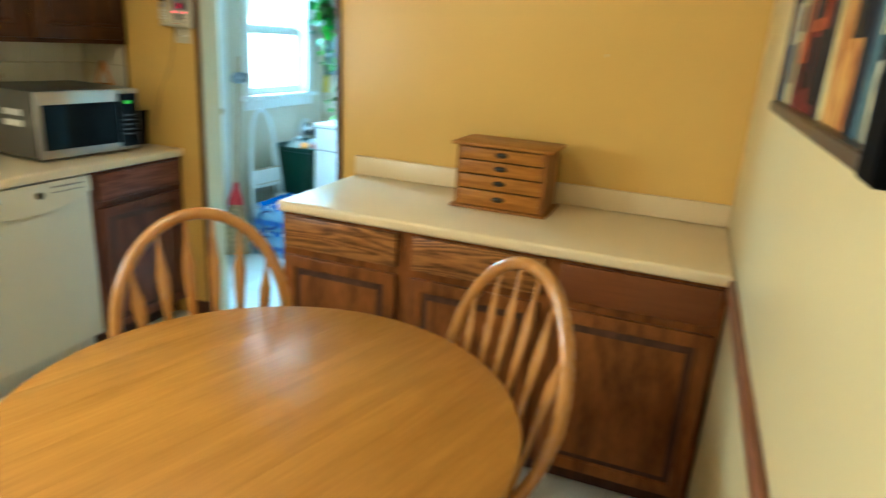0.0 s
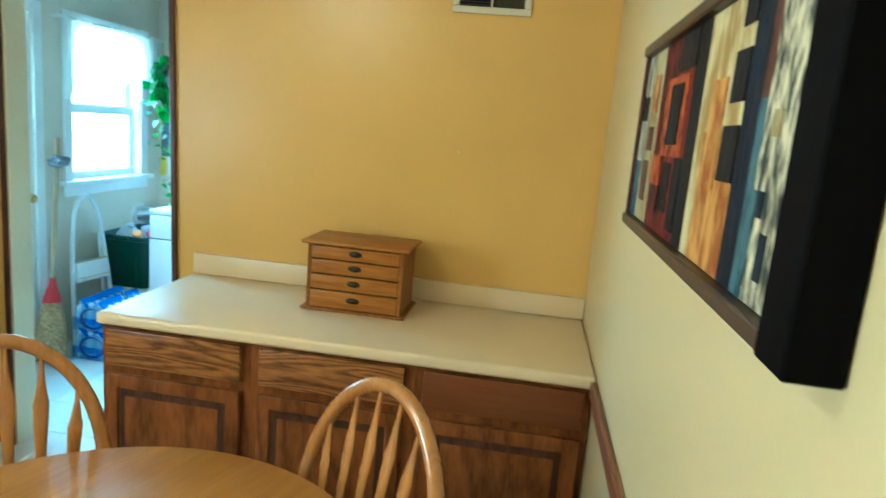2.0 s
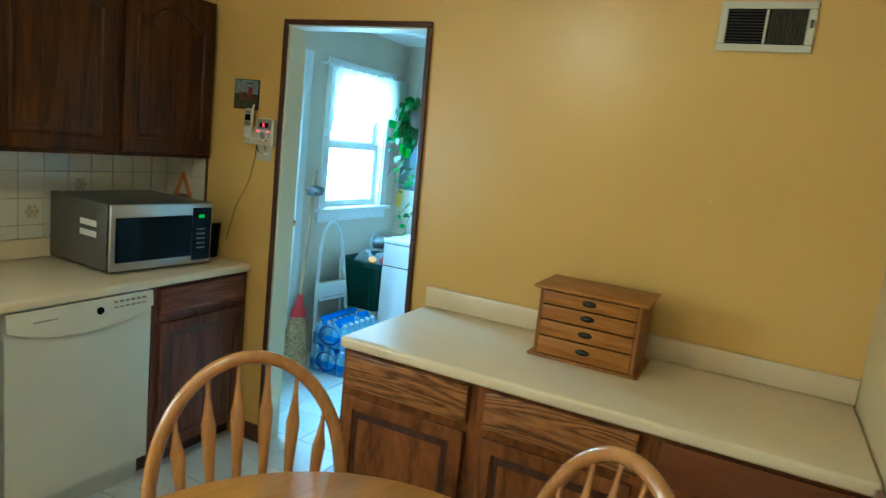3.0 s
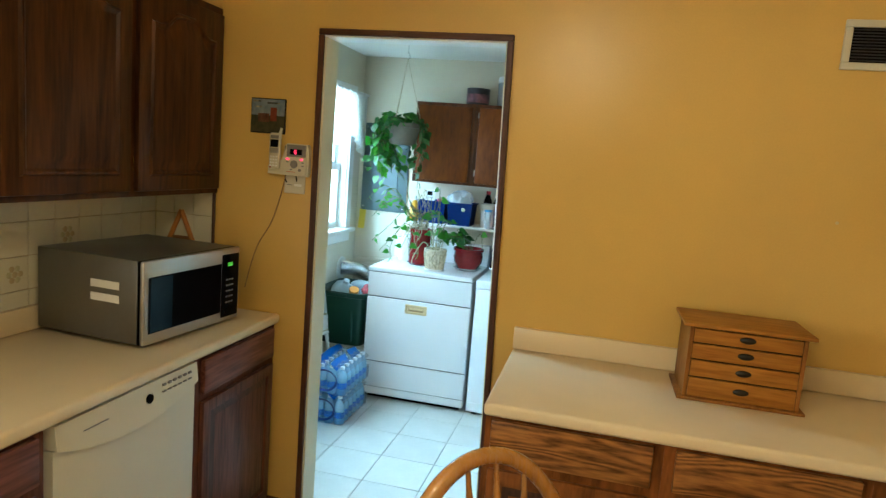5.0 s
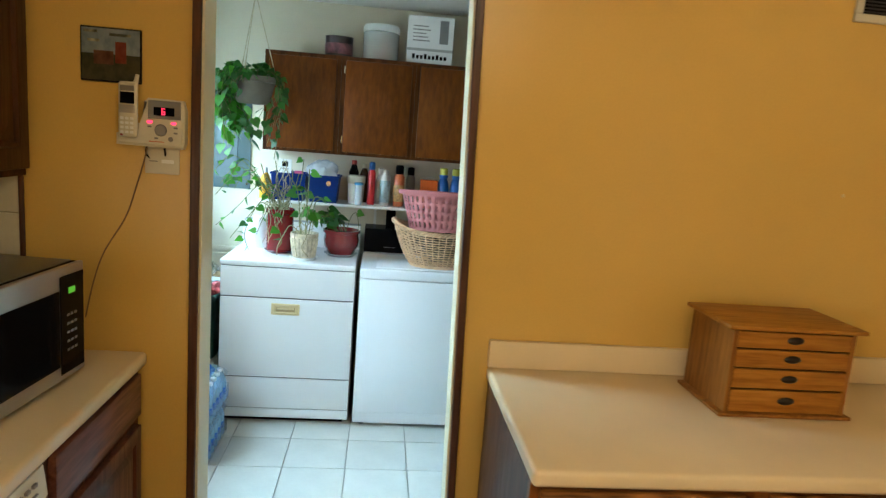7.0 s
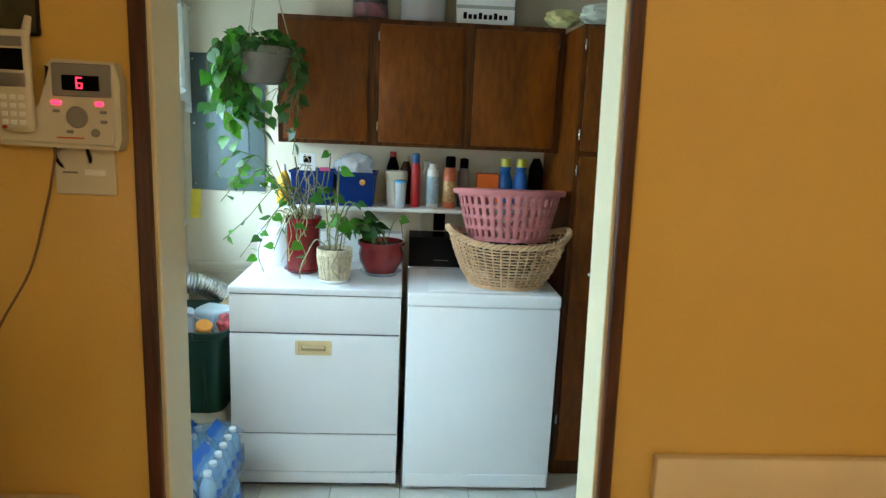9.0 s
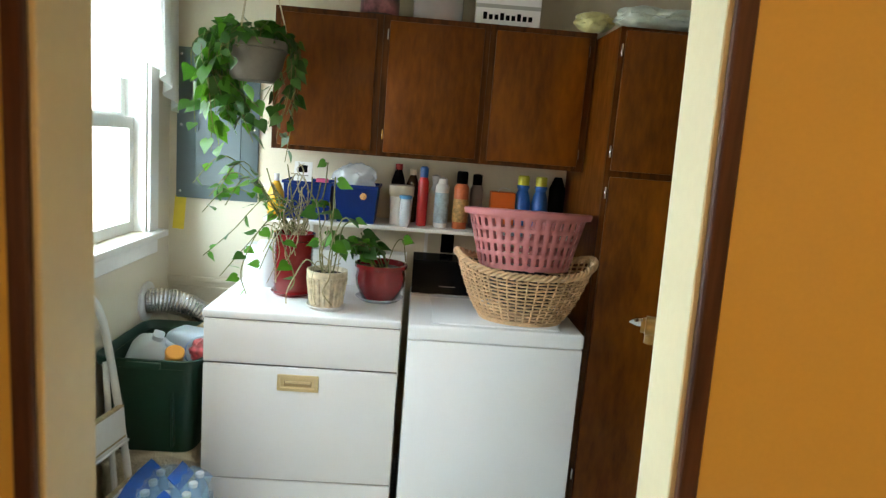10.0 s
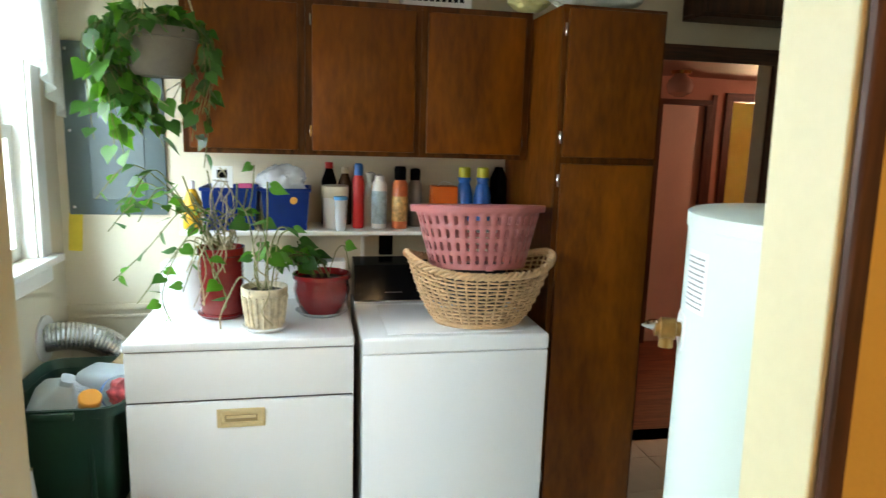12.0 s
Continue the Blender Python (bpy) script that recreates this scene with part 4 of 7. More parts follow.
def postcard():
    t = thing("picture_tile", "small unframed picture of a red barn under blue sky", "picture", pose(-0.26, 0, 1.664))
    w, h = 0.156, 0.141
    part("board", box(0, w, -0.008, -0.0005, 0, h, 0.002), A_DARK, t)
    part("sky", box(0.004, w - 0.004, -0.0092, -0.0082, 0.072, h - 0.004), art_mat("art_sky", (0.13, 0.17, 0.20), (0.24, 0.28, 0.30)), t)
    part("ground", box(0.004, w - 0.004, -0.0092, -0.0082, 0.004, 0.0718), art_mat("art_field", (0.02, 0.03, 0.015), (0.07, 0.06, 0.03)), t)
    part("barn", box(0.035, 0.085, -0.0104, -0.0094, 0.045, 0.08), A_BROWN, t)
    part("silo", box(0.09, 0.118, -0.0104, -0.0094, 0.05, 0.105), art_mat("art_barn_red", (0.12, 0.02, 0.01), (0.22, 0.05, 0.03)), t)
    for a, b, z in ((0.01, 0.045, 0.128), (0.075, 0.13, 0.122), (0.02, 0.05, 0.105)):
        part("cloud", box(a, b, -0.0104, -0.0094, z - 0.003, z + 0.004), A_WHITE, t)


postcard()


def phone():
    p = thing("answering_machine", "cream wall telephone base with handset and red display", "telephone", pose(-0.162, 0, 1.503) @ Matrix.Diagonal((1, 0.62, 1, 1)))
    bm = bmesh.new()
    outline = [(0, 0), (0.172, -0.004), (0.178, 0.012), (0.178, 0.10), (0.170, 0.126), (0.082, 0.128), (0.072, 0.118), (0.07, 0.055), (0, 0.03)]
    fr = [bm.verts.new((x, -0.05 + 0.16 * (z) * 0.1, z)) for x, z in outline]
    bk = [bm.verts.new((x, -0.0005, z)) for x, z in outline]
    n = len(outline)
    bm.faces.new(fr); bm.faces.new(bk)
    for k in range(n):
        bm.faces.new((fr[k], fr[(k + 1) % n], bk[(k + 1) % n], bk[k]))
    bmesh.ops.bevel(bm, geom=[e for e in bm.edges if all(v in fr for v in e.verts)], offset=0.008, segments=3, affect="EDGES")
    base = part("base", bm, PLASTIC_CREAM, p)
    part("panel", box(0.083, 0.168, -0.0525, -0.044, 0.074, 0.122, 0.002), PLASTIC_GREY, base, "grey display surround")
    scr = part("display", box(0.098, 0.152, -0.0545, -0.0526, 0.083, 0.105, 0.001), BLACK_GLOSS, base, "dark display with a red digit")
    # the digit 6, in segments
    for seg in ((0.119, 0.128, 0.1005, 0.1025), (0.119, 0.1205, 0.0945, 0.1005), (0.119, 0.128, 0.0930, 0.0945), (0.1265, 0.128, 0.0875, 0.0930), (0.119, 0.128, 0.0855, 0.0875), (0.119, 0.1205, 0.0875, 0.0930)):
        part("digit_segment", box(seg[0], seg[1], -0.0556, -0.0546, seg[2], seg[3]), RED_LIGHT, scr, smooth=None)
    for a, b in ((0.080, 0.095), (0.143, 0.156)):
        part("button", box(a, b, -0.053, -0.045, 0.061, 0.068, 0.002), RED_LIGHT, base, "lit red button")
    k = part("dial", lathe([(0, 0.006), (0.014, 0.006), (0.017, 0)], 24), PLASTIC_GREY, base, "round grey navigation key")
    k.matrix_local = pose(0.116, -0.048, 0.044, 90)
    k = part("dial", lathe([(0, 0.004), (0.006, 0.004), (0.007, 0)], 16), PLASTIC_GREY, base)
    k.matrix_local = pose(0.142, -0.048, 0.022, 90)
    for a, z in ((0.082, 0.05), (0.15, 0.05), (0.10, 0.02), (0.15, 0.036)):
        part("button", box(a, a + 0.01, -0.0525, -0.047, z, z + 0.005, 0.001), PLASTIC_GREY, base)
    part("marking", box(0.085, 0.125, -0.0508, -0.0495, 0.012, 0.0145), plain("red_print", (0.5, 0.12, 0.04), 0.5), base)
    h = part("handset", box(0.012, 0.06, -0.078, -0.052, 0.02, 0.165, 0.009, 3), PLASTIC_CREAM, p, "cordless handset in its cradle")
    part("screen", box(0.018, 0.054, -0.0795, -0.0775, 0.108, 0.138, 0.001), BLACK_GLOSS, h)
    part("earpiece", box(0.018, 0.054, -0.0795, -0.0775, 0.141, 0.155, 0.002), PLASTIC_GREY, h)
    part("keypad_plate", box(0.016, 0.056, -0.0795, -0.0775, 0.084, 0.104, 0.004, 2), STEEL, h)
    for r in range(4):
        for c in range(3):
            part("key", box(0.018 + 0.0125 * c, 0.027 + 0.0125 * c, -0.0797, -0.0778, 0.03 + 0.012 * r, 0.037 + 0.012 * r, 0.001), PAPER, h)
    part("antenna", tube([(0.052, -0.055, 0.16), (0.056, -0.05, 0.185)], [0.007, 0.005], 10), PLASTIC_CREAM, h)
    part("talk_key", box(0.018, 0.025, -0.080, -0.0778, 0.024, 0.029, 0.001), plain("dark_red_key", (0.3, 0.02, 0.02), 0.4), h)
    o = thing("wall_outlet", "cream wall plate with telephone jack below the base", "outlet", pose(-0.096, 0, 1.428))
    part("plate", box(0, 0.092, -0.007, -0.0005, 0, 0.075, 0.003, 2), PLASTIC_CREAM, o)
    part("socket", box(0.045, 0.078, -0.0085, -0.007, 0.030, 0.040, 0.001), WHITE, o)
    part("socket", box(0.012, 0.035, -0.0085, -0.007, 0.033, 0.036, 0.0005), PLASTIC_GREY, o)
    pts = smooth_path([(-0.092, -0.03, 1.478), (-0.104, -0.02, 1.44), (-0.125, -0.008, 1.38), (-0.158, -0.006, 1.28), (-0.215, -0.006, 1.18), (-0.245, -0.007, 1.09), (-0.262, -0.02, 0.99)])
    solid("telephone_cord", tube(pts, 0.0022, 6), plain("brown_cord", (0.20, 0.12, 0.06), 0.6), "thin brown telephone cord running down the wall", "cord", m=pose(0.01, 0.004, 0.022))
    pts = smooth_path([(-0.097, -0.03, 1.477), (-0.10, -0.02, 1.455), (-0.077, -0.014, 1.436), (-0.054, -0.014, 1.448), (-0.05, -0.03, 1.476)])
    solid("telephone_cord", tube(pts, 0.0026, 6), BLACK, "short black loop of telephone cord", "cord", m=pose(0.01, 0.012, 0.024))


phone()


# ---- chest of small drawers on the counter ----
def drawer_chest():
    x0, x1, yf, dep, z0 = 1.476, 1.856, -0.322, 0.245, 0.9153
    c = thing("drawer_chest", "small oak chest with four drawers and dark cup pulls", "chest", pose(x0, yf, z0))
    w = x1 - x0
    part("base_board", box(0, w, 0, dep, 0, 0.010, 0.003, 2), CHEST_DARK, c)
    part("top_board", box(-0.004, w + 0.004, -0.004, dep, 0.240, 0.252, 0.004, 2), CHEST_WOOD, c, "overhanging top board")
    a, b = 0.018, w - 0.018
    bm = box(a, a + 0.012, 0.012, dep - 0.005, 0.0102, 0.2398)
    add_box(bm, b - 0.012, b, 0.012, dep - 0.005, 0.0102, 0.2398)
    add_box(bm, a + 0.012, b - 0.012, dep - 0.012, dep - 0.005, 0.0102, 0.2398)
    part("case", bm, CHEST_DARK, c)
    part("shadow_gap", box(a + 0.0122, b - 0.0122, 0.022, 0.03, 0.0105, 0.2395), BLACK, c)
    z = 0.013
    for h in (0.065, 0.056, 0.053, 0.0485):
        d = part("drawer", box(a + 0.0135, b - 0.0135, 0.010, 0.0218, z, z + h - 0.004, 0.002, 2), CHEST_WOOD, c)
        bm = bmesh.new()
        add_lathe(bm, [(0.0, 0.008), (0.016, 0.006), (0.022, 0.002), (0.024, 0.0)], 20, (0, 0, 0), 1.0, 0.45)
        pl = part("pull", bm, PULL, d, "dark oval cup pull")
        pl.matrix_local = pose((a + b) / 2, 0.010, z + h * 0.5, 90)
        z += h + 0.001


PULL = plain("dark_bronze", (0.035, 0.03, 0.025), 0.35, metal=0.8, vary=0.2)
drawer_chest()


# ---- microwave and counter things ----
def microwave():
    m = thing("microwave_oven", "stainless steel microwave oven with black door", "microwave", pose(-0.224, -0.685, 0.9153, 0, 0, 85.3))
    w, d, h = 0.505, 0.455, 0.297
    part("body", box(0.002, w - 0.002, 0.028, d, 0.014, h, 0.004, 2), plain("grey_painted_steel", (0.14, 0.135, 0.12), 0.36, metal=0.5, vary=0.06), m)
    part("gasket", box(0.004, w - 0.004, 0.016, 0.0278, 0.016, h - 0.002, 0.001), BLACK, m)
    part("front", box(0, w, 0, 0.0158, 0.014, h, 0.006, 3), STEEL, m, "brushed steel front")
    dr = part("door_window", box(0.022, 0.392, -0.003, -0.0002, 0.052, 0.242, 0.002), BLACK_GLOSS, m, "dark door glass")
    # Bluish reflection on the left of the door glass, drawn as colour.
    part("glass_reflection", box(0.03, 0.13, -0.0042, -0.0032, 0.056, 0.238), plain("blue_grey_reflection", (0.008, 0.016, 0.028), 0.1, spec=0.08), dr)
    part("control_panel", box(0.395, 0.497, -0.003, -0.0002, 0.03, 0.275, 0.002), BLACK_GLOSS, m)
    part("display", box(0.428, 0.456, -0.0042, -0.0032, 0.228, 0.243), GREEN_LIGHT, m, "lit green display")
    for r in range(5):
        for c in range(3):
            part("key", box(0.420 + 0.016 * c, 0.431 + 0.016 * c, -0.0038, -0.0032, 0.085 + 0.022 * r, 0.091 + 0.022 * r), PLASTIC_GREY, m)
    for z in (0.145, 0.19):
        part("sticker", box(0.0008, 0.0018, 0.10, 0.22, z, z + 0.026), PAPER, m, "white paper label")
    for sx in (0.05, w - 0.05):
        for sy in (0.06, d - 0.05):
            part("foot", lathe([(0.012, 0), (0.014, 0.014)], 12, (sx, sy, 0.0003)), BLACK, m)


microwave()
k = thing("utensil_box", "black plastic box on the counter beside the microwave", "box", pose(-0.30, -0.125, 0.9153, 0, 0, 90))
bm = box(0, 0.10, 0, 0.10, 0, 0.155, 0.004, 2)
for v in bm.verts:
    if v.co.z > 0.1:
        v.co.y -= 0.02
        v.co.z += 0.02 if v.co.y < 0.03 else 0.0
part("body", bm, BLACK, k)
tv = thing("hanging_trivet", "triangular orange wooden trivet hung on the tiles", "trivet", pose(-0.57, -0.012, 1.12))
tri = [(-0.085, 0.0), (0.085, 0.0), (0.0, 0.19)]
for a, b in zip(tri, tri[1:] + tri[:1]):
    part("bar", tube([(a[0], 0, a[1]), (b[0], 0, b[1])], 0.011, 8), plain("orange_wood", (0.45, 0.17, 0.03), 0.5, vary=0.15), tv)
part("centre", box(-0.04, 0.04, -0.004, 0.004, 0.012, 0.08, 0.003), plain("patterned_wood", (0.22, 0.10, 0.03), 0.5, vary=0.5, scale=40), tv)

# ---- laundry: windows, outer door ----
win = thing("window_2", "white sash window with bright daylight behind", "window", kind="structure")
a0, a1, b0, b1 = 1.30, 2.02, 1.06, 2.02
xi = XLL
bm = box(xi + 0.0005, xi + 0.018, a0 - 0.075, a0 - 0.001, b0, b1 + 0.075, 0.004)
part("casing", bm, WHITE, win)
part("casing", box(xi + 0.0005, xi + 0.018, a1 + 0.001, a1 + 0.085, b0, b1 + 0.075, 0.004), WHITE, win)
part("casing", box(xi + 0.0005, xi + 0.018, a0, a1, b1 + 0.001, b1 + 0.075, 0.004), WHITE, win)
part("window_sill", box(xi - 0.09, xi + 0.05, a0 - 0.10, a1 + 0.12, b0 - 0.03, b0 - 0.0005, 0.006, 2), WHITE, win)
part("apron", box(xi + 0.0005, xi + 0.016, a0 - 0.075, a1 + 0.085, b0 - 0.10, b0 - 0.031, 0.004), WHITE, win)
for z0, z1, x in ((b0, 1.53, xi - 0.05), (1.50, b1, xi - 0.085)):
    bm = box(x - 0.03, x, a0, a0 + 0.045, z0, z1)
    add_box(bm, x - 0.03, x, a1 - 0.045, a1, z0, z1)
    add_box(bm, x - 0.03, x, a0 + 0.045, a1 - 0.045, z0, z0 + 0.045)
    add_box(bm, x - 0.03, x, a0 + 0.045, a1 - 0.045, z1 - 0.045, z1)
    part("sash", bm, WHITE, win)
    g = part("pane", box(x - 0.017, x - 0.013, a0 + 0.045, a1 - 0.045, z0 + 0.045, z1 - 0.045), GLASS, win)
    g.visible_shadow = False
part("jamb_liner", box(xi - 0.1395, xi - 0.0005, a1 - 0.006, a1 - 0.0005, b0, b1), WHITE, win)
part("jamb_liner", box(xi - 0.1395, xi - 0.0005, a0 + 0.0005, a0 + 0.006, b0, b1), WHITE, win)

# valance on a rod
CLOTH = plain("sheer_white_cloth", (0.82, 0.84, 0.80), 0.9, vary=0.05, scale=8, bump=0.2)
t_, b_ = nodes_of(CLOTH)
b_.inputs["Subsurface Weight"].default_value = 0.0
tr_ = t_.nodes.new("ShaderNodeBsdfTranslucent")
tr_.inputs[0].default_value = (0.9, 0.92, 0.88, 1)
mx_ = t_.nodes.new("ShaderNodeMixShader")
mx_.inputs[0].default_value = 0.72
t_.links.new(b_.outputs[0], mx_.inputs[1])
t_.links.new(tr_.outputs[0], mx_.inputs[2])
t_.links.new(mx_.outputs[0], t_.nodes["Material Output"].inputs[0])
val = thing("curtain_valance", "sheer white gathered valance with scalloped hem on a rod", "curtain")
bm = bmesh.new()
n, rows = 150, []
for r in range(9):
    v = r / 8
    row = []
    for k in range(n + 1):
        u = k / n
        y = 1.17 + 1.03 * u
        scal = 0.33 + 0.06 * math.cos(2 * math.pi * u * 2.0) + 0.10 * abs(2 * u - 1) ** 2.2
        z = 2.055 - v * scal - 0.004 * math.sin(40 * u)
        x = xi + 0.055 + (0.010 + 0.012 * v) * math.sin(2 * math.pi * 17 * u + 1.2 * math.sin(9 * u)) + 0.006 * math.sin(60 * u)
        row.append(bm.verts.new((x, y, z)))
    rows.append(row)
for p, q in zip(rows, rows[1:]):
    for k in range(n):
        bm.faces.new((p[k], p[k + 1], q[k + 1], q[k]))
cl = part("cloth", bm, CLOTH, val, smooth=180)
part("rod", tube([(xi + 0.055, 1.14, 2.045), (xi + 0.055, 2.23, 2.045)], 0.009, 10), WHITE, val)
part("bracket", box(xi + 0.0005, xi + 0.055, 2.205, 2.222, 2.035, 2.055, 0.002), WHITE, val)
part("bracket", box(xi + 0.0005, xi + 0.055, 1.15, 1.165, 2.035, 2.055, 0.002), WHITE, val)

od = thing("door_3", "white outer door with a large glazed upper half", "door", kind="structure")
oy0, oy1 = 0.20, 0.98
part("stile", box(xi - 0.045, xi - 0.005, oy0, oy0 + 0.09, 0.01, 2.03), WHITE, od)
part("stile", box(xi - 0.045, xi - 0.005, oy1 - 0.09, oy1, 0.01, 2.03), WHITE, od)
part("lower_panel", box(xi - 0.045, xi - 0.005, oy0 + 0.09, oy1 - 0.09, 0.01, 0.92), WHITE, od)
part("top_rail", box(xi - 0.045, xi - 0.005, oy0 + 0.09, oy1 - 0.09, 1.93, 2.03), WHITE, od)
g = part("pane", box(xi - 0.027, xi - 0.022, oy0 + 0.09, oy1 - 0.09, 0.92, 1.93), GLASS, od)
g.visible_shadow = False
part("casing", box(xi + 0.0005, xi + 0.018, oy1 + 0.001, oy1 + 0.075, 0, 2.10, 0.004), WHITE, od)
part("casing", box(xi + 0.0005, xi + 0.018, T + 0.06, oy0, 0, 2.10, 0.004), WHITE, od)
part("casing", box(xi + 0.0005, xi + 0.018, oy0, oy1, 2.035, 2.10, 0.004), WHITE, od)
part("knob", lathe([(0, 0.055), (0.022, 0.05), (0.028, 0.035), (0.02, 0.02), (0.01, 0.0)], 20), BRASS, od, "round brass knob").matrix_local = pose(xi - 0.005, oy1 - 0.045, 0.98, 0, 90)

# electrical panel, tag, wainscot moulding
ep = thing("breaker_panel", "blue-grey steel electrical breaker panel on the wall", "electrical panel", pose(-0.615, YB, 1.19))
part("cover", box(0, 0.362, -0.014, -0.0005, 0, 0.66, 0.003, 2), GREY_METAL, ep)
bm = box(0.085, 0.285, -0.019, -0.0142, 0.06, 0.56, 0.002)
dpan = part("door", bm, GREY_METAL, ep)
part("latch", box(0.092, 0.10, -0.024, -0.0192, 0.30, 0.36, 0.002), GREY_METAL, dpan)
for sx in (0.02, 0.342):
    for sz in (0.03, 0.325, 0.63):
        s = part("screw", lathe([(0, 0.004), (0.006, 0.003), (0.007, 0)], 12), CHROME, ep)
        s.matrix_local = pose(sx, -0.014, sz, 90)
yt = thing("yellow_tag", "yellow paper tag hanging by the breaker panel", "tag", pose(-0.632, YB, 1.045, 0, 4, 0))
bm = box(0, 0.05, -0.004, -0.001, 0, 0.15)
part("sheet", bm, plain("yellow_paper", (0.75, 0.58, 0.05), 0.6, vary=0.1), yt)
bm = box(XLL + 0.0005, -0.26, YB - 0.018, YB - 0.0005, 0.80, 0.825, 0.005, 2)
add_box(bm, -0.63, -0.26, YB - 0.012, YB - 0.0005, 0.765, 0.78, 0.004, 2)
solid("trim", bm, CREAM, "cream wooden wainscot moulding", "trim", "structure")
solid("wall_outlet", box(0.60, 0.66, YB - 0.008, YB - 0.0005, 1.02, 1.12, 0.003), BLACK, "dark wall outlet with plug behind the washer", "outlet")

# ---- laundry: shelf and its things ----
sh = thing("wall_shelf", "white wire-edged wall shelf above the machines", "shelf", pose(0, 0, 0))
SZ = 1.163
part("board", box(-0.16, 1.15, 1.985, YB - 0.001, SZ - 0.016, SZ, 0.003), WHITE, sh)
for x in (0.0, 0.53, 1.06):
    part("bracket", add_box(box(x - 0.008, x + 0.008, YB - 0.012, YB - 0.0005, 0.95, SZ - 0.0165), x - 0.006, x + 0.006, 2.05, YB - 0.0125, SZ - 0.03, SZ - 0.0165), WHITE, sh)
BLUE_PL = plain("deep_blue_plastic", (0.001, 0.024, 0.15), 0.4, vary=0.1, spec=0.2)


def open_bin(name, label, x0, x1, y0, y1, z0, h, mat, taper=0.012):
    t = thing(name, label, "box", pose((x0 + x1) / 2, (y0 + y1) / 2, z0))
    a, b, w = (x1 - x0) / 2, (y1 - y0) / 2, 0.003
    bm = bmesh.new()
    rows = []
    for s, z in ((-taper, 0), (0, h), (-w, h), (-taper - w, w)):
        rows.append([bm.verts.new((sx * (a + s), sy * (b + s), z)) for sx, sy in ((-1, -1), (1, -1), (1, 1), (-1, 1))])
    for p, q in zip(rows, rows[1:]):
        for k in range(4):
            bm.faces.new((p[k], p[(k + 1) % 4], q[(k + 1) % 4], q[k]))
    bm.faces.new(rows[0]); bm.faces.new(rows[-1])
    part("body", bm, mat, t, smooth=None)
    part("rim", add_box(add_box(add_box(box(-a - 0.006, a + 0.006, -b - 0.006, -b, h - 0.012, h, 0.002), -a - 0.006, a + 0.006, b, b + 0.006, h - 0.012, h, 0.002), -a - 0.006, -a, -b, b, h - 0.012, h, 0.002), a, a + 0.006, -b, b, h - 0.012, h, 0.002), mat, t)
    return t


b1 = open_bin("storage_bin", "deep blue plastic bin full of small things", -0.085, 0.115, 2.0, 2.20, SZ + 0.0004, 0.160, BLUE_PL)
b2 = open_bin("storage_bin", "deep blue plastic bin with a grommet and crumpled bag", 0.128, 0.308, 2.0, 2.20, SZ + 0.0004, 0.160, BLUE_PL)
g = part("grommet", lathe([(0.008, 0.004), (0.014, 0.004), (0.015, 0)], 20), CHROME, b2, "chrome grommet")
g.matrix_local = pose(0.03, -0.101, 0.115, 90)


def crumple(name, label, category, mat, c, r, seed, squash=(1, 1, 1)):
    bm = bmesh.new()
    bmesh.ops.create_icosphere(bm, subdivisions=4, radius=1.0)
    rng = random.Random(seed)
    o = Vector((rng.random() * 9, rng.random() * 9, rng.random() * 9))
    for v in bm.verts:
        d = v.co.normalized()
        k = 1 + 0.35 * noise.noise(d * 1.6 + o) + 0.22 * abs(noise.noise(d * 4 + o)) + 0.08 * noise.noise(d * 9 + o)
        v.co = Vector((d.x * squash[0], d.y * squash[1], d.z * squash[2])) * r * k
    ob = solid(name, bm, mat, label, category, smooth=50)
    low = min(v.co.z for v in ob.data.vertices)
    ob.location = (c[0], c[1], c[2] - low)
    return ob


FILM = see_through("clear_plastic_film", (0.75, 0.82, 0.88), 0.15, 0.55)
crumple("plastic_bag", "crumpled clear plastic bag stuffed into the bin", "bag", FILM, (0.21, 2.09, SZ + 0.10), 0.07, 4, (1.2, 0.9, 0.9))
card = thing("small_card", "white printed card standing in the blue bin", "card", pose(-0.05, 2.03, SZ + 0.10, -8))
part("sheet", box(0, 0.075, 0, 0.004, 0, 0.14, 0.001), PAPER, card)
part("print", box(0.018, 0.055, -0.0012, -0.0002, 0.095, 0.125), BLACK, card)
part("print", box(0.012, 0.06, -0.0012, -0.0002, 0.08, 0.084), PLASTIC_GREY, card)
card = thing("small_box", "pink packet lying in the blue bin", "packet", pose(0.045, 2.03, SZ + 0.005))
part("sheet", box(0, 0.05, 0, 0.02, 0, 0.17, 0.003), plain("pink_print", (0.6, 0.08, 0.2), 0.5), card)


def bottle(name, label, category, x, y, z, prof, mat, cap_prof=None, cap_mat=None, band=None, band_mat=None):
    t = thing(name, label, category, pose(x, y, z))
    body = part("body", lathe(prof, 24), mat, t)
    if cap_prof:
        part("cap", lathe(cap_prof, 20), cap_mat, t)
    if band:
        r, z0, z1 = band
        part("label_band", lathe([(r, z0), (r + 0.0008, z0 + 0.001), (r + 0.0008, z1 - 0.001), (r, z1)], 24, close=False), band_mat, body)
    return t


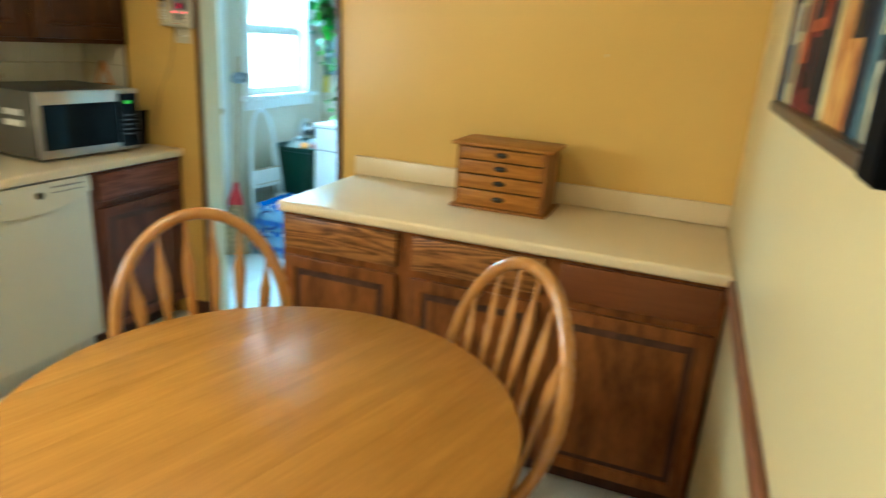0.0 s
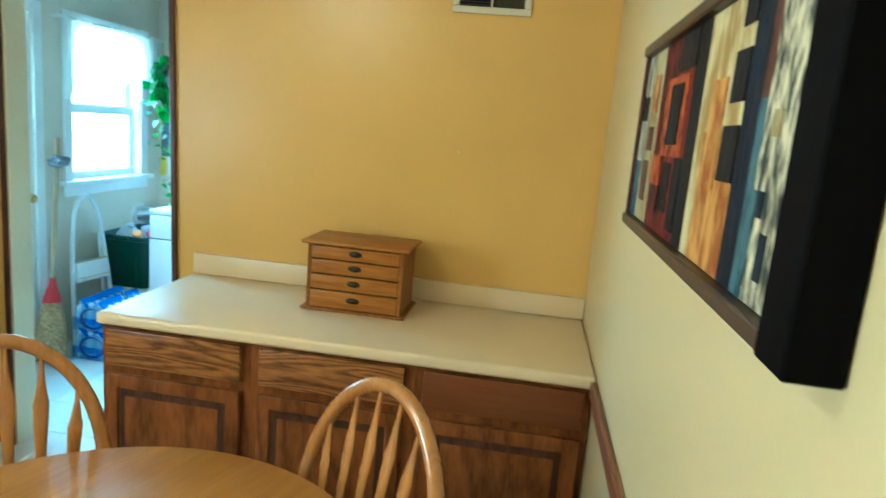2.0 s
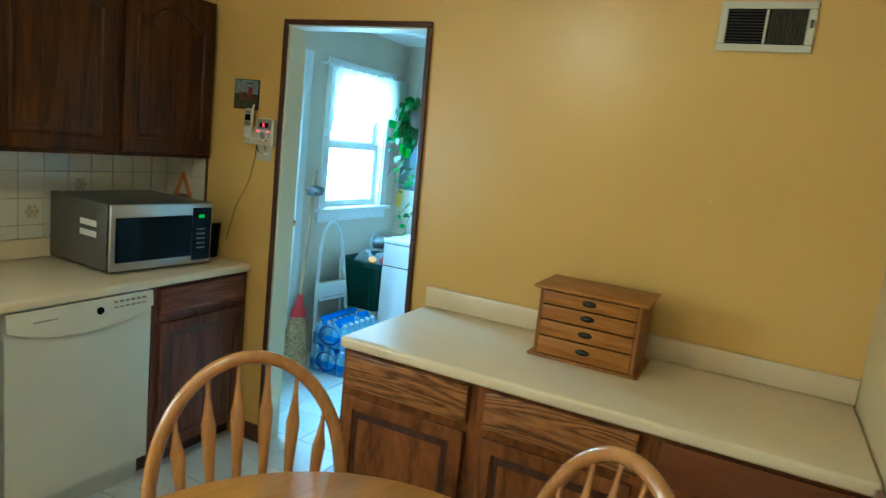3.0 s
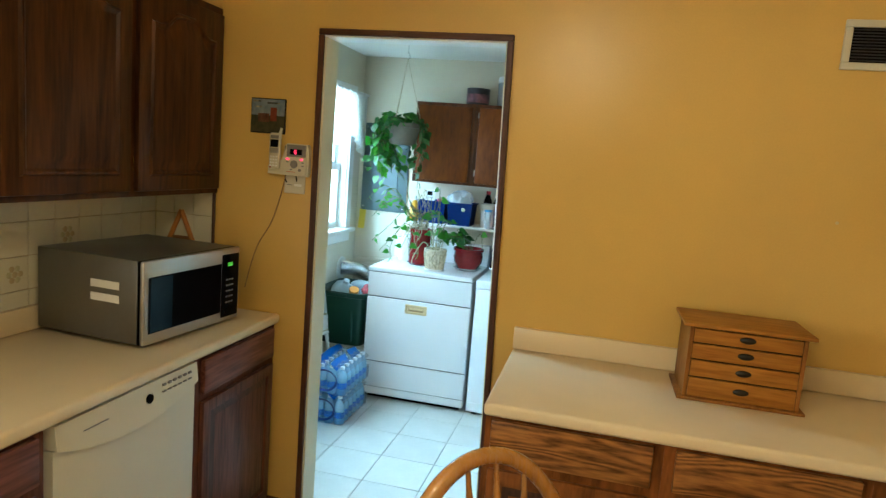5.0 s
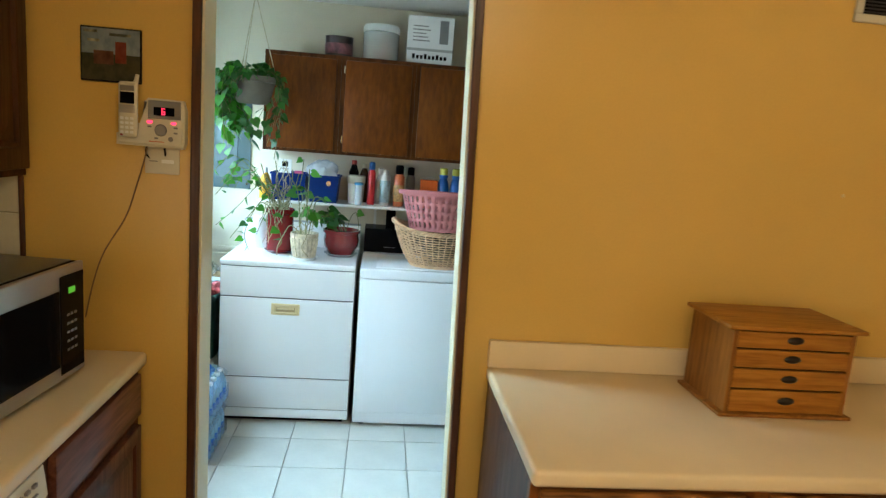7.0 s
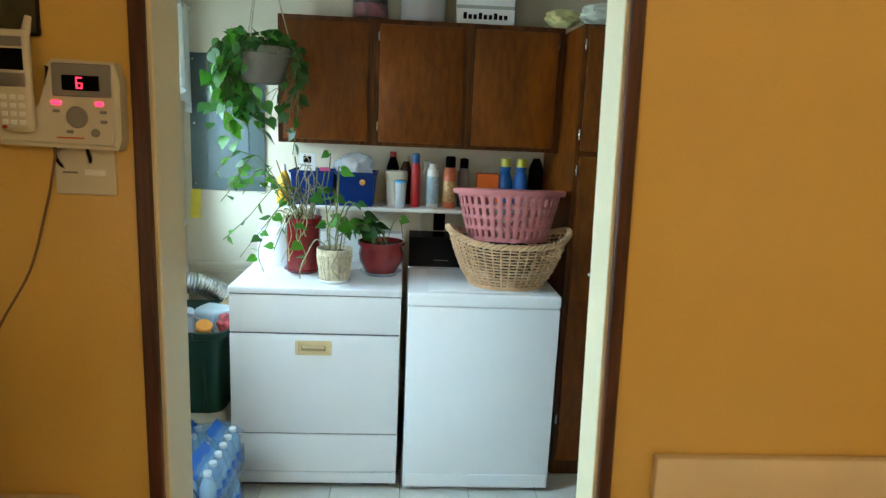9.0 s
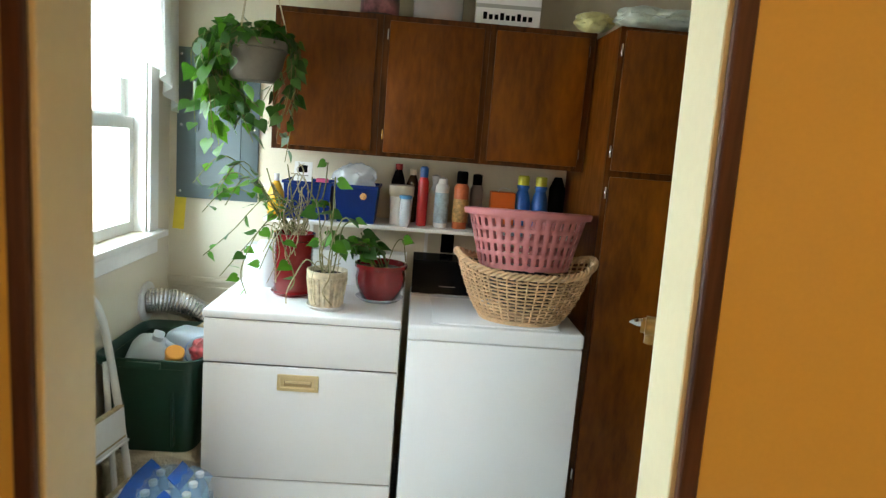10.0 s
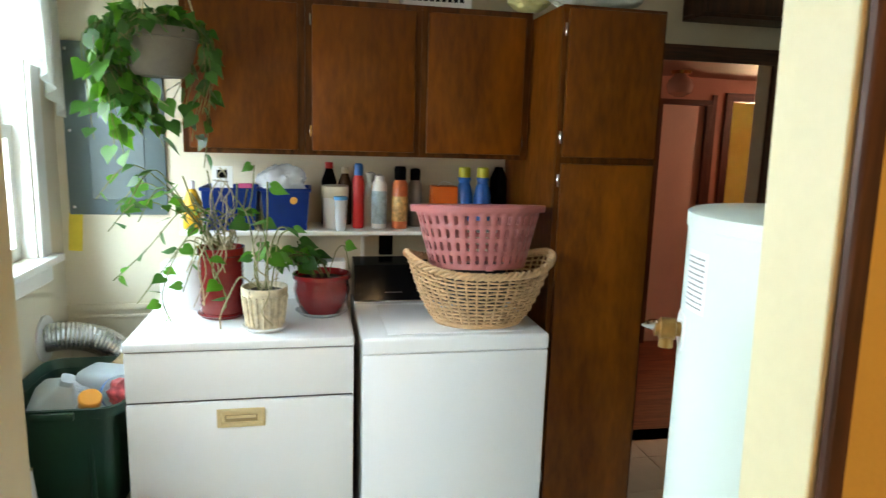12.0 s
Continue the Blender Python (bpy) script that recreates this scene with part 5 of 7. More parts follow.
S0 = SZ + 0.0004
RED_PL = plain("red_plastic", (0.50, 0.015, 0.02), 0.3, vary=0.08)
BLUE_CAP = plain("bright_blue_plastic", (0.01, 0.12, 0.42), 0.35, vary=0.08)
YEL_CAP = plain("yellow_green_plastic", (0.60, 0.58, 0.04), 0.35, vary=0.05)
WHITE_PL = plain("white_plastic", (0.72, 0.72, 0.70), 0.35, vary=0.05)
ORANGE_M = plain("orange_metal_print", (0.60, 0.14, 0.05), 0.3, vary=0.15, scale=30)
ORANGE_BOX = plain("orange_card", (0.72, 0.12, 0.01), 0.5, vary=0.06)
YELLOW_PL = plain("yellow_orange_plastic", (0.72, 0.38, 0.02), 0.35, vary=0.1)
BLUEGREY_PRINT = plain("pale_blue_print", (0.35, 0.48, 0.55), 0.4, vary=0.3, scale=50)
bottle("soap_bottle", "yellow-orange soap bottle at the shelf end", "bottle", -0.125, 2.06, S0, [(0, 0), (0.032, 0), (0.034, 0.01), (0.034, 0.10), (0.02, 0.135), (0.012, 0.15), (0, 0.15)], YELLOW_PL, [(0.011, 0.15), (0.011, 0.18), (0, 0.18)], WHITE_PL)
bottle("storage_tub", "white tub with cream lid on the shelf", "tub", 0.405, 2.095, S0, [(0, 0), (0.045, 0), (0.05, 0.12), (0, 0.12)], WHITE_PL, [(0.05, 0.1205), (0.054, 0.122), (0.054, 0.165), (0.05, 0.168), (0, 0.168)], PLASTIC_CREAM)
bottle("plastic_cup", "clear plastic cup with blue rim before the tub", "cup", 0.425, 2.012, S0, [(0, 0), (0.017, 0), (0.019, 0.004), (0.024, 0.125), (0, 0.125)], FILM, [(0.0245, 0.118), (0.027, 0.120), (0.027, 0.131), (0.0245, 0.132)], plain("sky_blue_plastic", (0.05, 0.30, 0.60), 0.35))
bottle("sauce_bottle", "dark bottle with red cap behind the tub", "bottle", 0.385, 2.19, S0, [(0, 0), (0.03, 0), (0.03, 0.18), (0.014, 0.23), (0, 0.23)], BLACK, [(0.016, 0.23), (0.016, 0.255), (0, 0.255)], RED_PL)
bottle("sauce_bottle", "dark brown bottle with pale cap on the shelf", "bottle", 0.45, 2.20, S0, [(0, 0), (0.028, 0), (0.028, 0.17), (0.014, 0.21), (0, 0.21)], plain("brown_glass", (0.05, 0.025, 0.01), 0.15), [(0.015, 0.21), (0.015, 0.235), (0, 0.235)], PLASTIC_CREAM)
bottle("spray_can", "slim red bottle with blue cap", "bottle", 0.497, 2.08, S0, [(0, 0), (0.021, 0), (0.023, 0.01), (0.023, 0.19), (0.017, 0.21), (0, 0.21)], RED_PL, [(0.018, 0.21), (0.018, 0.25), (0.012, 0.257), (0, 0.257)], BLUE_CAP)
bottle("spray_can", "white aerosol can with pale blue print", "spray can", 0.58, 2.08, S0, [(0, 0), (0.028, 0), (0.03, 0.006), (0.03, 0.175), (0.022, 0.19), (0, 0.19)], WHITE_PL, [(0.02, 0.19), (0.02, 0.21), (0, 0.218)], WHITE_PL, (0.0302, 0.02, 0.15), BLUEGREY_PRINT)
bottle("spray_bottle", "white trigger bottle behind the aerosol can", "bottle", 0.553, 2.16, S0, [(0, 0), (0.033, 0), (0.033, 0.12), (0.014, 0.18), (0, 0.18)], WHITE_PL, [(0.015, 0.18), (0.02, 0.215), (0, 0.222)], WHITE_PL)
bottle("spray_can", "orange-red aerosol can with black cap", "spray can", 0.663, 2.08, S0, [(0, 0), (0.03, 0), (0.032, 0.006), (0.032, 0.18), (0.022, 0.195), (0, 0.195)], ORANGE_M, [(0.024, 0.195), (0.024, 0.24), (0.02, 0.248), (0, 0.248)], BLACK, (0.0322, 0.03, 0.13), plain("gold_print", (0.55, 0.32, 0.12), 0.4, vary=0.4, scale=60))
bottle("spray_can", "grey and black aerosol can", "spray can", 0.735, 2.15, S0, [(0, 0), (0.028, 0), (0.028, 0.17), (0.02, 0.19), (0, 0.19)], PLASTIC_GREY, [(0.021, 0.19), (0.021, 0.235), (0, 0.24)], BLACK)
for x in (0.932, 1.010):
    bottle("detergent_bottle", "blue bottle with yellow-green cap", "bottle", x, 2.10, S0, [(0, 0), (0.034, 0), (0.037, 0.01), (0.037, 0.13), (0.03, 0.165), (0.022, 0.185), (0.028, 0.20), (0.027, 0.208), (0, 0.208)], BLUE_CAP, [(0.025, 0.2085), (0.025, 0.245), (0.02, 0.25), (0, 0.25)], YEL_CAP)
ob_ = thing("carton", "orange cardboard carton on the shelf", "carton", pose(0.792, 2.06, S0))
part("body", box(0, 0.105, 0, 0.07, 0, 0.172, 0.002), ORANGE_BOX, ob_)
part("spout", tube(smooth_path([(0.03, 0.035, 0.172), (0.05, 0.035, 0.19), (0.085, 0.03, 0.183)]), 0.002, 6), WHITE_PL, ob_)
bottle("dark_bottle", "tall dark bottle in the shadow of the shelf", "bottle", 1.095, 2.16, S0, [(0, 0), (0.036, 0), (0.036, 0.20), (0.02, 0.24), (0.016, 0.25), (0, 0.25)], BLACK)
# on top of the wall cabinets
CT = 2.0054
bottle("storage_tub", "round dark tin with printed pattern on the cabinet", "tin", 0.262, 2.12, CT, [(0, 0), (0.078, 0), (0.08, 0.01), (0.08, 0.115), (0.083, 0.12), (0, 0.122)], plain("dark_printed_tin", (0.03, 0.018, 0.02), 0.3, vary=0.3), None, None, (0.0803, 0.02, 0.08), plain("pink_white_print", (0.22, 0.08, 0.09), 0.4, vary=0.9, scale=18))
bottle("storage_tub", "clear plastic tub with white lid and red things", "tub", 0.505, 2.12, CT, [(0, 0), (0.095, 0), (0.105, 0.01), (0.105, 0.16), (0.1, 0.165), (0, 0.165)], see_through("clear_tub", (0.7, 0.75, 0.75), 0.15, 0.5), [(0.107, 0.1655), (0.107, 0.19), (0.1, 0.205), (0, 0.21)], WHITE_PL, (0.09, 0.01, 0.08), plain("red_and_white_contents", (0.4, 0.12, 0.10), 0.5, vary=1.0, scale=25))
cb = thing("appliance_carton", "white appliance carton standing upside down on the cabinet", "carton", pose(0.655, 2.03, CT, 0, 0, -3))
part("body", box(0, 0.265, 0, 0.18, 0, 0.27, 0.002), PAPER, cb)
part("print", box(0.185, 0.235, -0.0012, -0.0002, 0.12, 0.25), PLASTIC_GREY, cb, "dark picture of the appliance")
for k in range(9):
    part("logo_bar", box(0.032 + 0.023 * k, 0.048 + 0.023 * k, -0.0012, -0.0002, 0.03, 0.05 + (0.008 if k % 3 == 0 else 0)), BLACK, cb)
part("stripe", box(0.0, 0.265, -0.001, -0.0002, 0.075, 0.09), plain("grey_print", (0.35, 0.36, 0.33), 0.5), cb)
for k in range(5):
    part("text_bar", box(0.03, 0.13 - 0.012 * (k % 3), -0.001, -0.0002, 0.13 + 0.02 * k, 0.136 + 0.02 * k), PLASTIC_GREY, cb)
crumple("plastic_bag", "white plastic bag lying on the tall cabinet", "bag", plain("white_bag_film", (0.55, 0.60, 0.50), 0.3, vary=0.2, scale=12), (1.33, 1.85, 1.9853), 0.12, 8, (1.35, 1.0, 0.42))
crumple("plastic_bag", "pale yellow plastic bag on the cabinet corner", "bag", plain("yellow_bag_film", (0.60, 0.56, 0.25), 0.3, vary=0.2, scale=12), (1.13, 1.98, 2.0053), 0.06, 9, (1.2, 1.0, 0.6))

# ---- baskets on the washer ----
WT = 0.8853 + 0.0069


def wicker_basket(cx, cy, z0):
    b = thing("wicker_basket", "oval natural wicker laundry basket with rolled rim", "basket", pose(cx, cy, z0))
    ax0, ay0, ax1, ay1, h = 0.158, 0.125, 0.258, 0.20, 0.185

    def ring(s, a):
        rise = 0.045 * s * s * math.cos(a) ** 4
        return Vector(((ax0 + (ax1 - ax0) * s ** 0.8) * math.cos(a), (ay0 + (ay1 - ay0) * s ** 0.8) * math.sin(a), 0.012 + h * s + rise))
    n = 42
    for k in range(n):
        a = 2 * math.pi * k / n
        part("stake", tube([ring(s / 6, a) for s in range(7)], 0.0035, 5), WICKER, b)
    for r in range(14):
        s = 0.02 + 0.93 * r / 13
        pts = []
        for k in range(n * 2):
            a = 2 * math.pi * k / (n * 2)
            p = ring(s, a)
            out = Vector((math.cos(a), math.sin(a), 0))
            side = 0.005 * (1 if ((k // 2 + r) % 2 == 0) else -1) if k % 2 == 0 else 0.0
            pts.append(p + out * side + Vector((0, 0, 0.0012 * noise.noise(p * 40))))
        part("weaver", tube(pts, 0.0036, 5, loop=True), WICKER, b)
    bm = bmesh.new()
    for ph in range(3):
        pts = []
        for k in range(150):
            a = 2 * math.pi * k / 150
            tw = a * 22 + ph * 2 * math.pi / 3
            p = ring(1.0, a)
            pts.append(p + Vector((math.cos(a), math.sin(a), 0)) * 0.009 * math.cos(tw) + Vector((0, 0, 0.009 * math.sin(tw))))
        add_tube(bm, pts, 0.0062, 6, loop=True)
    part("rim", bm, WICKER, b, "twisted rolled rim")
    part("base", lathe([(0, 0), (0.98, 0), (1.0, 0.006), (1.0, 0.012), (0, 0.014)], 40, (0, 0, 0), 1, 1), WICKER, b).scale = (ax0 + 0.004, ay0 + 0.004, 1)
    return b


wicker_basket(0.895, 1.665, WT)


def lattice_basket(cx, cy, z0, zb):
    b = thing("laundry_basket", "dusty pink plastic lattice laundry basket", "basket", pose(cx, cy, zb))
    r0, r1, h = 0.160, 0.214, z0 - zb
    cols = 36
    n = cols * 2
    zs = [0.0, 0.02]
    for k in range(4):
        zs += [0.02 + 0.045 * (k + 1) - 0.016, 0.02 + 0.045 * (k + 1)]
    zs = [z * h / (zs[-1] + 0.018) for z in zs] + [h]
    bm = bmesh.new()
    rows = []
    for z in zs:
        r = r0 + (r1 - r0) * z / h
        rows.append([bm.verts.new((1.06 * r * math.cos(a), 0.86 * r * math.sin(a), z)) for a in [2 * math.pi * (k + (0.2 if k % 2 else 0.0)) / n for k in range(n)]])
    for i, (p, q) in enumerate(zip(rows, rows[1:])):
        for k in range(n):
            if i % 2 == 1 and 1 <= i < 9 and k % 2 == 1:
                continue
            bm.faces.new((p[k], p[(k + 1) % n], q[(k + 1) % n], q[k]))
    bm.faces.new(rows[0])
    body = part("body", bm, PINK, b, smooth=30)
    md = body.modifiers.new("thickness", "SOLIDIFY")
    md.thickness = 0.004
    bm = lathe([(r1 - 0.002, h - 0.022), (r1 + 0.012, h - 0.022), (r1 + 0.016, h - 0.004), (r1 + 0.012, h + 0.002), (r1 - 0.002, h)], 60, (0, 0, 0), 1.06, 0.86, close=False)
    part("rim", bm, PINK, b)
    for s in (-1, 1):
        part("rib", box(-0.012, 0.012, s * 0.86 * (r0 + 0.03) - 0.002, s * 0.86 * (r0 + 0.03) + 0.002, 0.0, 0.02), PINK, b)
    return b


lb = lattice_basket(0.915, 1.70, 1.262, 1.045)
lb.matrix_world = pose(0.896, 1.70, 1.080, -5.0)
crumple("folded_cloth", "dark folded cloth lying in the basket", "cloth", plain("dark_grey_cloth", (0.03, 0.028, 0.03), 0.9, vary=0.5, scale=15), (0.896, 1.68, WT + 0.016), 0.12, 12, (1.0, 0.8, 0.62))


# ---- plants ----
def leaf_mesh(name, mat):
    bm = bmesh.new()
    n = 8
    mid = [bm.verts.new((0, k / n, -0.10 * (k / n) ** 2)) for k in range(n + 1)]
    wd = [0.18, 0.38, 0.46, 0.47, 0.42, 0.33, 0.22, 0.10, 0.0]
    back = [-0.13, 0.0, 0.10, 0.24, 0.37, 0.5, 0.65, 0.82, 1.0]
    for s in (-1, 1):
        edge = [bm.verts.new((s * wd[k], back[k], 0.10 * wd[k] - 0.14 * back[k] ** 2)) for k in range(n)]
        for k in range(n - 1):
            bm.faces.new((mid[k], mid[k + 1], edge[k + 1], edge[k]) if s > 0 else (mid[k], edge[k], edge[k + 1], mid[k + 1]))
        bm.faces.new((mid[n - 1], mid[n], edge[n - 1]))
    return mesh_of(name, bm, mat, 60)


LEAVES = [leaf_mesh("leaf", LEAF), leaf_mesh("leaf", LEAF_DARK)]


def leaf(parent, at, size, rng, out, hang=0.6, which=None):
    ob = new("leaf", LEAVES[which if which is not None else (0 if rng.random() < 0.6 else 1)])
    ob.parent = parent
    d = Vector((out[0], out[1], -hang + rng.uniform(-0.35, 0.35))).normalized()
    q = d.to_track_quat("Y", "Z")
    ob.matrix_local = Matrix.LocRotScale(at, q @ Euler((rng.uniform(-0.35, 0.35), rng.uniform(-1.3, 1.3), rng.uniform(-0.3, 0.3))).to_quaternion(), (size * rng.uniform(0.8, 1.1), size, size))
    return ob


def vine(parent, ctrl, rng, every, size, rad=0.0016, hang=0.7, start=0.0, which=None):
    pts = smooth_path(ctrl, 7)
    part("vine", tube(pts, rad, 5), STEM, parent)
    acc = 0
    for k in range(1, len(pts)):
        acc += (pts[k] - pts[k - 1]).length
        if k / len(pts) > start and acc > every:
            acc = rng.uniform(-0.3, 0.2) * every
            a = rng.uniform(0, 2 * math.pi)
            out = (math.cos(a), math.sin(a) - 0.3)
            base = pts[k] + Vector((out[0], out[1], 0.1)) * 0.012
            leaf(parent, base, size * rng.uniform(0.75, 1.2), rng, out, hang, which)


def hanging_plant():
    rng = random.Random(3)
    cx, cy, rim = -0.145, 1.72, 1.832
    p = thing("hanging_plant", "trailing green pothos in a grey pot hung from cords", "plant", pose(cx, cy, 0))
    prof = [(0.0, rim - 0.14), (0.075, rim - 0.14), (0.086, rim - 0.13), (0.105, rim - 0.05), (0.112, rim - 0.03), (0.121, rim - 0.028), (0.123, rim), (0.116, rim + 0.002), (0.105, rim - 0.03), (0.0, rim - 0.03)]
    part("pot", lathe(prof, 32), GREY_POT, p, "stone-grey round pot")
    part("soil", lathe([(0.0, rim - 0.022), (0.104, rim - 0.026)], 24, close=False), SOIL, p)
    for k in range(3):
        a = 2 * math.pi * k / 3 + 0.3
        part("cord", tube([(0.119 * math.cos(a), 0.119 * math.sin(a), rim - 0.005), (0.0, 0.0, HL - 0.09)], 0.003, 6), CORD, p, "thin natural cord")
    part("hook", tube(smooth_path([(0, 0, HL - 0.095), (0.012, 0, HL - 0.08), (0.006, 0, HL - 0.06), (0, 0, HL - 0.05), (0, 0, HL - 0.001)]), 0.003, 8), CHROME, p, "metal ceiling hook")
    def trail(a_deg, mid, end, which, size=0.064, every=0.054):
        a = math.radians(a_deg)
        c = [(0.06 * math.cos(a), 0.06 * math.sin(a), rim - 0.02), (0.115 * math.cos(a), 0.115 * math.sin(a), rim + 0.03), mid, (0.5 * (mid[0] + end[0]) + rng.uniform(-0.015, 0.015), 0.5 * (mid[1] + end[1]), 0.5 * (mid[2] + end[2])), end]
        vine(p, c, rng, every, size, hang=1.2, which=which)
    # a thick fall of leaves on the window side
    for k in range(16):
        x, y = rng.uniform(-0.22, -0.04), rng.uniform(-0.09, 0.08)
        d = rng.choice([0.10, 0.16, 0.22, 0.28, 0.34, 0.40])
        trail(rng.uniform(140, 220), (x, y, rim - 0.03), (x * rng.uniform(0.75, 1.0), y, rim - d), 0 if k % 3 else 1)
    # trails that pass the pot and hang below it
    for k in range(15):
        x, y = rng.uniform(-0.145, -0.115), rng.uniform(-0.06, 0.05)
        trail(rng.uniform(170, 225), (x, y, rim - 0.10), (rng.uniform(-0.10, 0.03), y, rim - rng.uniform(0.22, 0.36)), 0 if k % 2 else 1)
    # thinner dark trails on the cupboard side
    for k in range(8):
        x, y = rng.uniform(0.125, 0.16), rng.uniform(-0.04, 0.06)
        trail(rng.uniform(-35, 35), (x, y, rim - 0.05), (rng.uniform(0.03, 0.16), y, rim - rng.uniform(0.16, 0.45)), 1, 0.050, 0.050)
    for k in range(5):
        trail(rng.uniform(225, 300), (rng.uniform(-0.09, 0.0), -0.125, rim - 0.02), (rng.uniform(-0.10, 0.0), -0.13, rim - rng.uniform(0.04, 0.09)), 1, 0.05)
    for k in range(54):
        a, r = rng.uniform(0, 6.28), rng.uniform(0.02, 0.12)
        leaf(p, (r * math.cos(a) - 0.02, r * math.sin(a), rim + rng.uniform(-0.01, 0.06)), rng.uniform(0.045, 0.068), rng, (math.cos(a) - 0.3, math.sin(a)), -0.3 if k % 3 else 0.5, 1 if k % 4 else 0)


hanging_plant()
DT_ = 0.8934


def potted(name, label, cx, cy, prof, mat, soil, seed, stems, saucer=None, saucer_mat=None, twigs=(0, 1.0)):
    rng = random.Random(seed)
    base = 0.0
    p = thing(name, label, "plant", pose(cx, cy, DT_))
    if saucer:
        part("saucer", lathe([(0, 0), (saucer * 0.8, 0), (saucer, 0.014), (saucer - 0.004, 0.016), (saucer * 0.78, 0.005), (0, 0.005)], 28), saucer_mat, p)
        base = 0.0052
    part("pot", lathe([(r, z + base) for r, z in prof], 36), mat, p)
    part("soil", lathe([(0, soil[1] + base), (soil[0], soil[1] + base - 0.004)], 20, close=False), SOIL, p)
    for ctrl, every, size, rad, start in stems:
        vine(p, [Vector(c) + Vector((0, 0, base)) for c in ctrl], rng, every, size, rad, 0.3, start)
    rt = random.Random(seed + 40)
    for k in range(twigs[0]):
        x, y, z = rt.uniform(-0.04, 0.04), rt.uniform(-0.04, 0.03), soil[1] + base - 0.004
        pts = [(x, y, z)]
        droop = k % 3 == 0
        for j in range(rt.randint(4, 6)):
            x += rt.uniform(-0.035, 0.03)
            y += -0.035 if droop and j < 3 else rt.uniform(-0.03, 0.02)
            z += (0.03 if j < 2 else -0.055) if droop else rt.uniform(0.0, 0.075) * twigs[1]
            pts.append((x, y, max(z, 0.03)))
        part("twig", tube(smooth_path(pts, 5), rt.uniform(0.0014, 0.0026), 6), TWIG, p)
    return p


TWIG = plain("pale_twig", (0.36, 0.31, 0.18), 0.65, vary=0.35, scale=40, bump=0.2)


def ribs(r, z0, z1, n=12, amp=0.0025):
    return [(r + (amp if k % 2 else 0), z0 + (z1 - z0) * k / (2 * n)) for k in range(2 * n + 1)]


rs = random.Random(21)
stems = []
for k in range(8):
    tx, ty = rs.uniform(-0.40, -0.08), rs.uniform(-0.22, 0.05)
    tz = rs.uniform(0.08, 0.42)
    stems.append(([(0.02 * math.cos(k), 0.02 * math.sin(k), 0.21), (tx * 0.25, ty * 0.2, 0.27 + 0.12 * rs.random()), (tx * 0.7, ty * 0.7, max(0.16, tz + 0.1)), (tx, ty, tz)], 0.055, 0.052, 0.0020, 0.35))
stems.append(([(-0.02, -0.02, 0.21), (-0.10, -0.08, 0.27), (-0.16, -0.16, 0.12), (-0.13, -0.20, 0.03)], 0.06, 0.055, 0.0022, 0.4))
stems.append(([(-0.02, -0.02, 0.21), (-0.04, -0.10, 0.25), (0.03, -0.15, 0.10), (0.02, -0.17, 0.05)], 0.07, 0.05, 0.0022, 0.4))
for k in range(12):
    stems.append(([(0.02 * math.cos(k), 0.02 * math.sin(k), 0.21), (0.05 * math.cos(k), 0.04 * math.sin(k), 0.30), (0.09 * math.cos(k * 1.7), 0.03, 0.36), (0.12 * math.cos(k * 1.7), -0.03, 0.30 + 0.02 * k)], 0.14, 0.035, 0.0026, 0.6))
potted("potted_plant", "sprawling vine plant in a tall red ribbed pot", 0.008, 1.80, [(0, 0), (0.076, 0), (0.078, 0.012)] + ribs(0.072, 0.014, 0.21) + [(0.08, 0.215), (0.08, 0.24), (0.073, 0.24), (0.068, 0.20), (0, 0.20)], RED_POT, (0.068, 0.225), 5, stems, 0.085, RED_POT, (22, 1.0))
stems = []
for k in range(5):
    a = k * 1.26
    stems.append(([(0.02 * math.cos(a), 0.02 * math.sin(a), 0.12), (0.035 * math.cos(a), 0.03 * math.sin(a), 0.22), (0.05 * math.cos(a * 1.3), 0.04 * math.sin(a), 0.30 + 0.03 * (k % 3)), (0.09 * math.cos(a * 1.3), -0.02 + 0.05 * math.sin(a), 0.33 + 0.05 * (k % 4))], 0.10, 0.055, 0.0028, 0.35))
bm_ = [(0, 0), (0.054, 0), (0.056, 0.008), (0.064, 0.07), (0.070, 0.115), (0.074, 0.117), (0.074, 0.138), (0.068, 0.138), (0.064, 0.11), (0, 0.11)]
pb = potted("potted_plant", "leggy green plant in a fluted beige ceramic pot", 0.163, 1.625, bm_, BEIGE_POT, (0.064, 0.125), 7, stems, 0.075, WHITE_PL, (7, 0.8))
for k in range(20):
    a = 2 * math.pi * k / 20
    part("flute", tube([(0.0575 * math.cos(a), 0.0575 * math.sin(a), 0.016), (0.0655 * math.cos(a), 0.0655 * math.sin(a), 0.075), (0.0705 * math.cos(a), 0.0705 * math.sin(a), 0.116)], 0.0055, 6), BEIGE_POT, pb)
stems = []
for k in range(9):
    a = k * 0.9 + 0.4
    stems.append(([(0.03 * math.cos(a), 0.03 * math.sin(a), 0.12), (-0.04 + 0.04 * math.cos(a), 0.04 * math.sin(a), 0.19), (-0.10 + 0.04 * math.cos(a), 0.04 * math.sin(a) - 0.02, 0.22), (-0.14 + 0.06 * math.cos(a), -0.04 + 0.05 * math.sin(a), 0.17 + 0.03 * (k % 4))], 0.028, 0.066, 0.0026, 0.3))
stems.append(([(0.02, 0, 0.12), (0.05, 0, 0.22), (0.08, -0.02, 0.24), (0.095, -0.03, 0.16)], 0.1, 0.04, 0.002, 0.5))
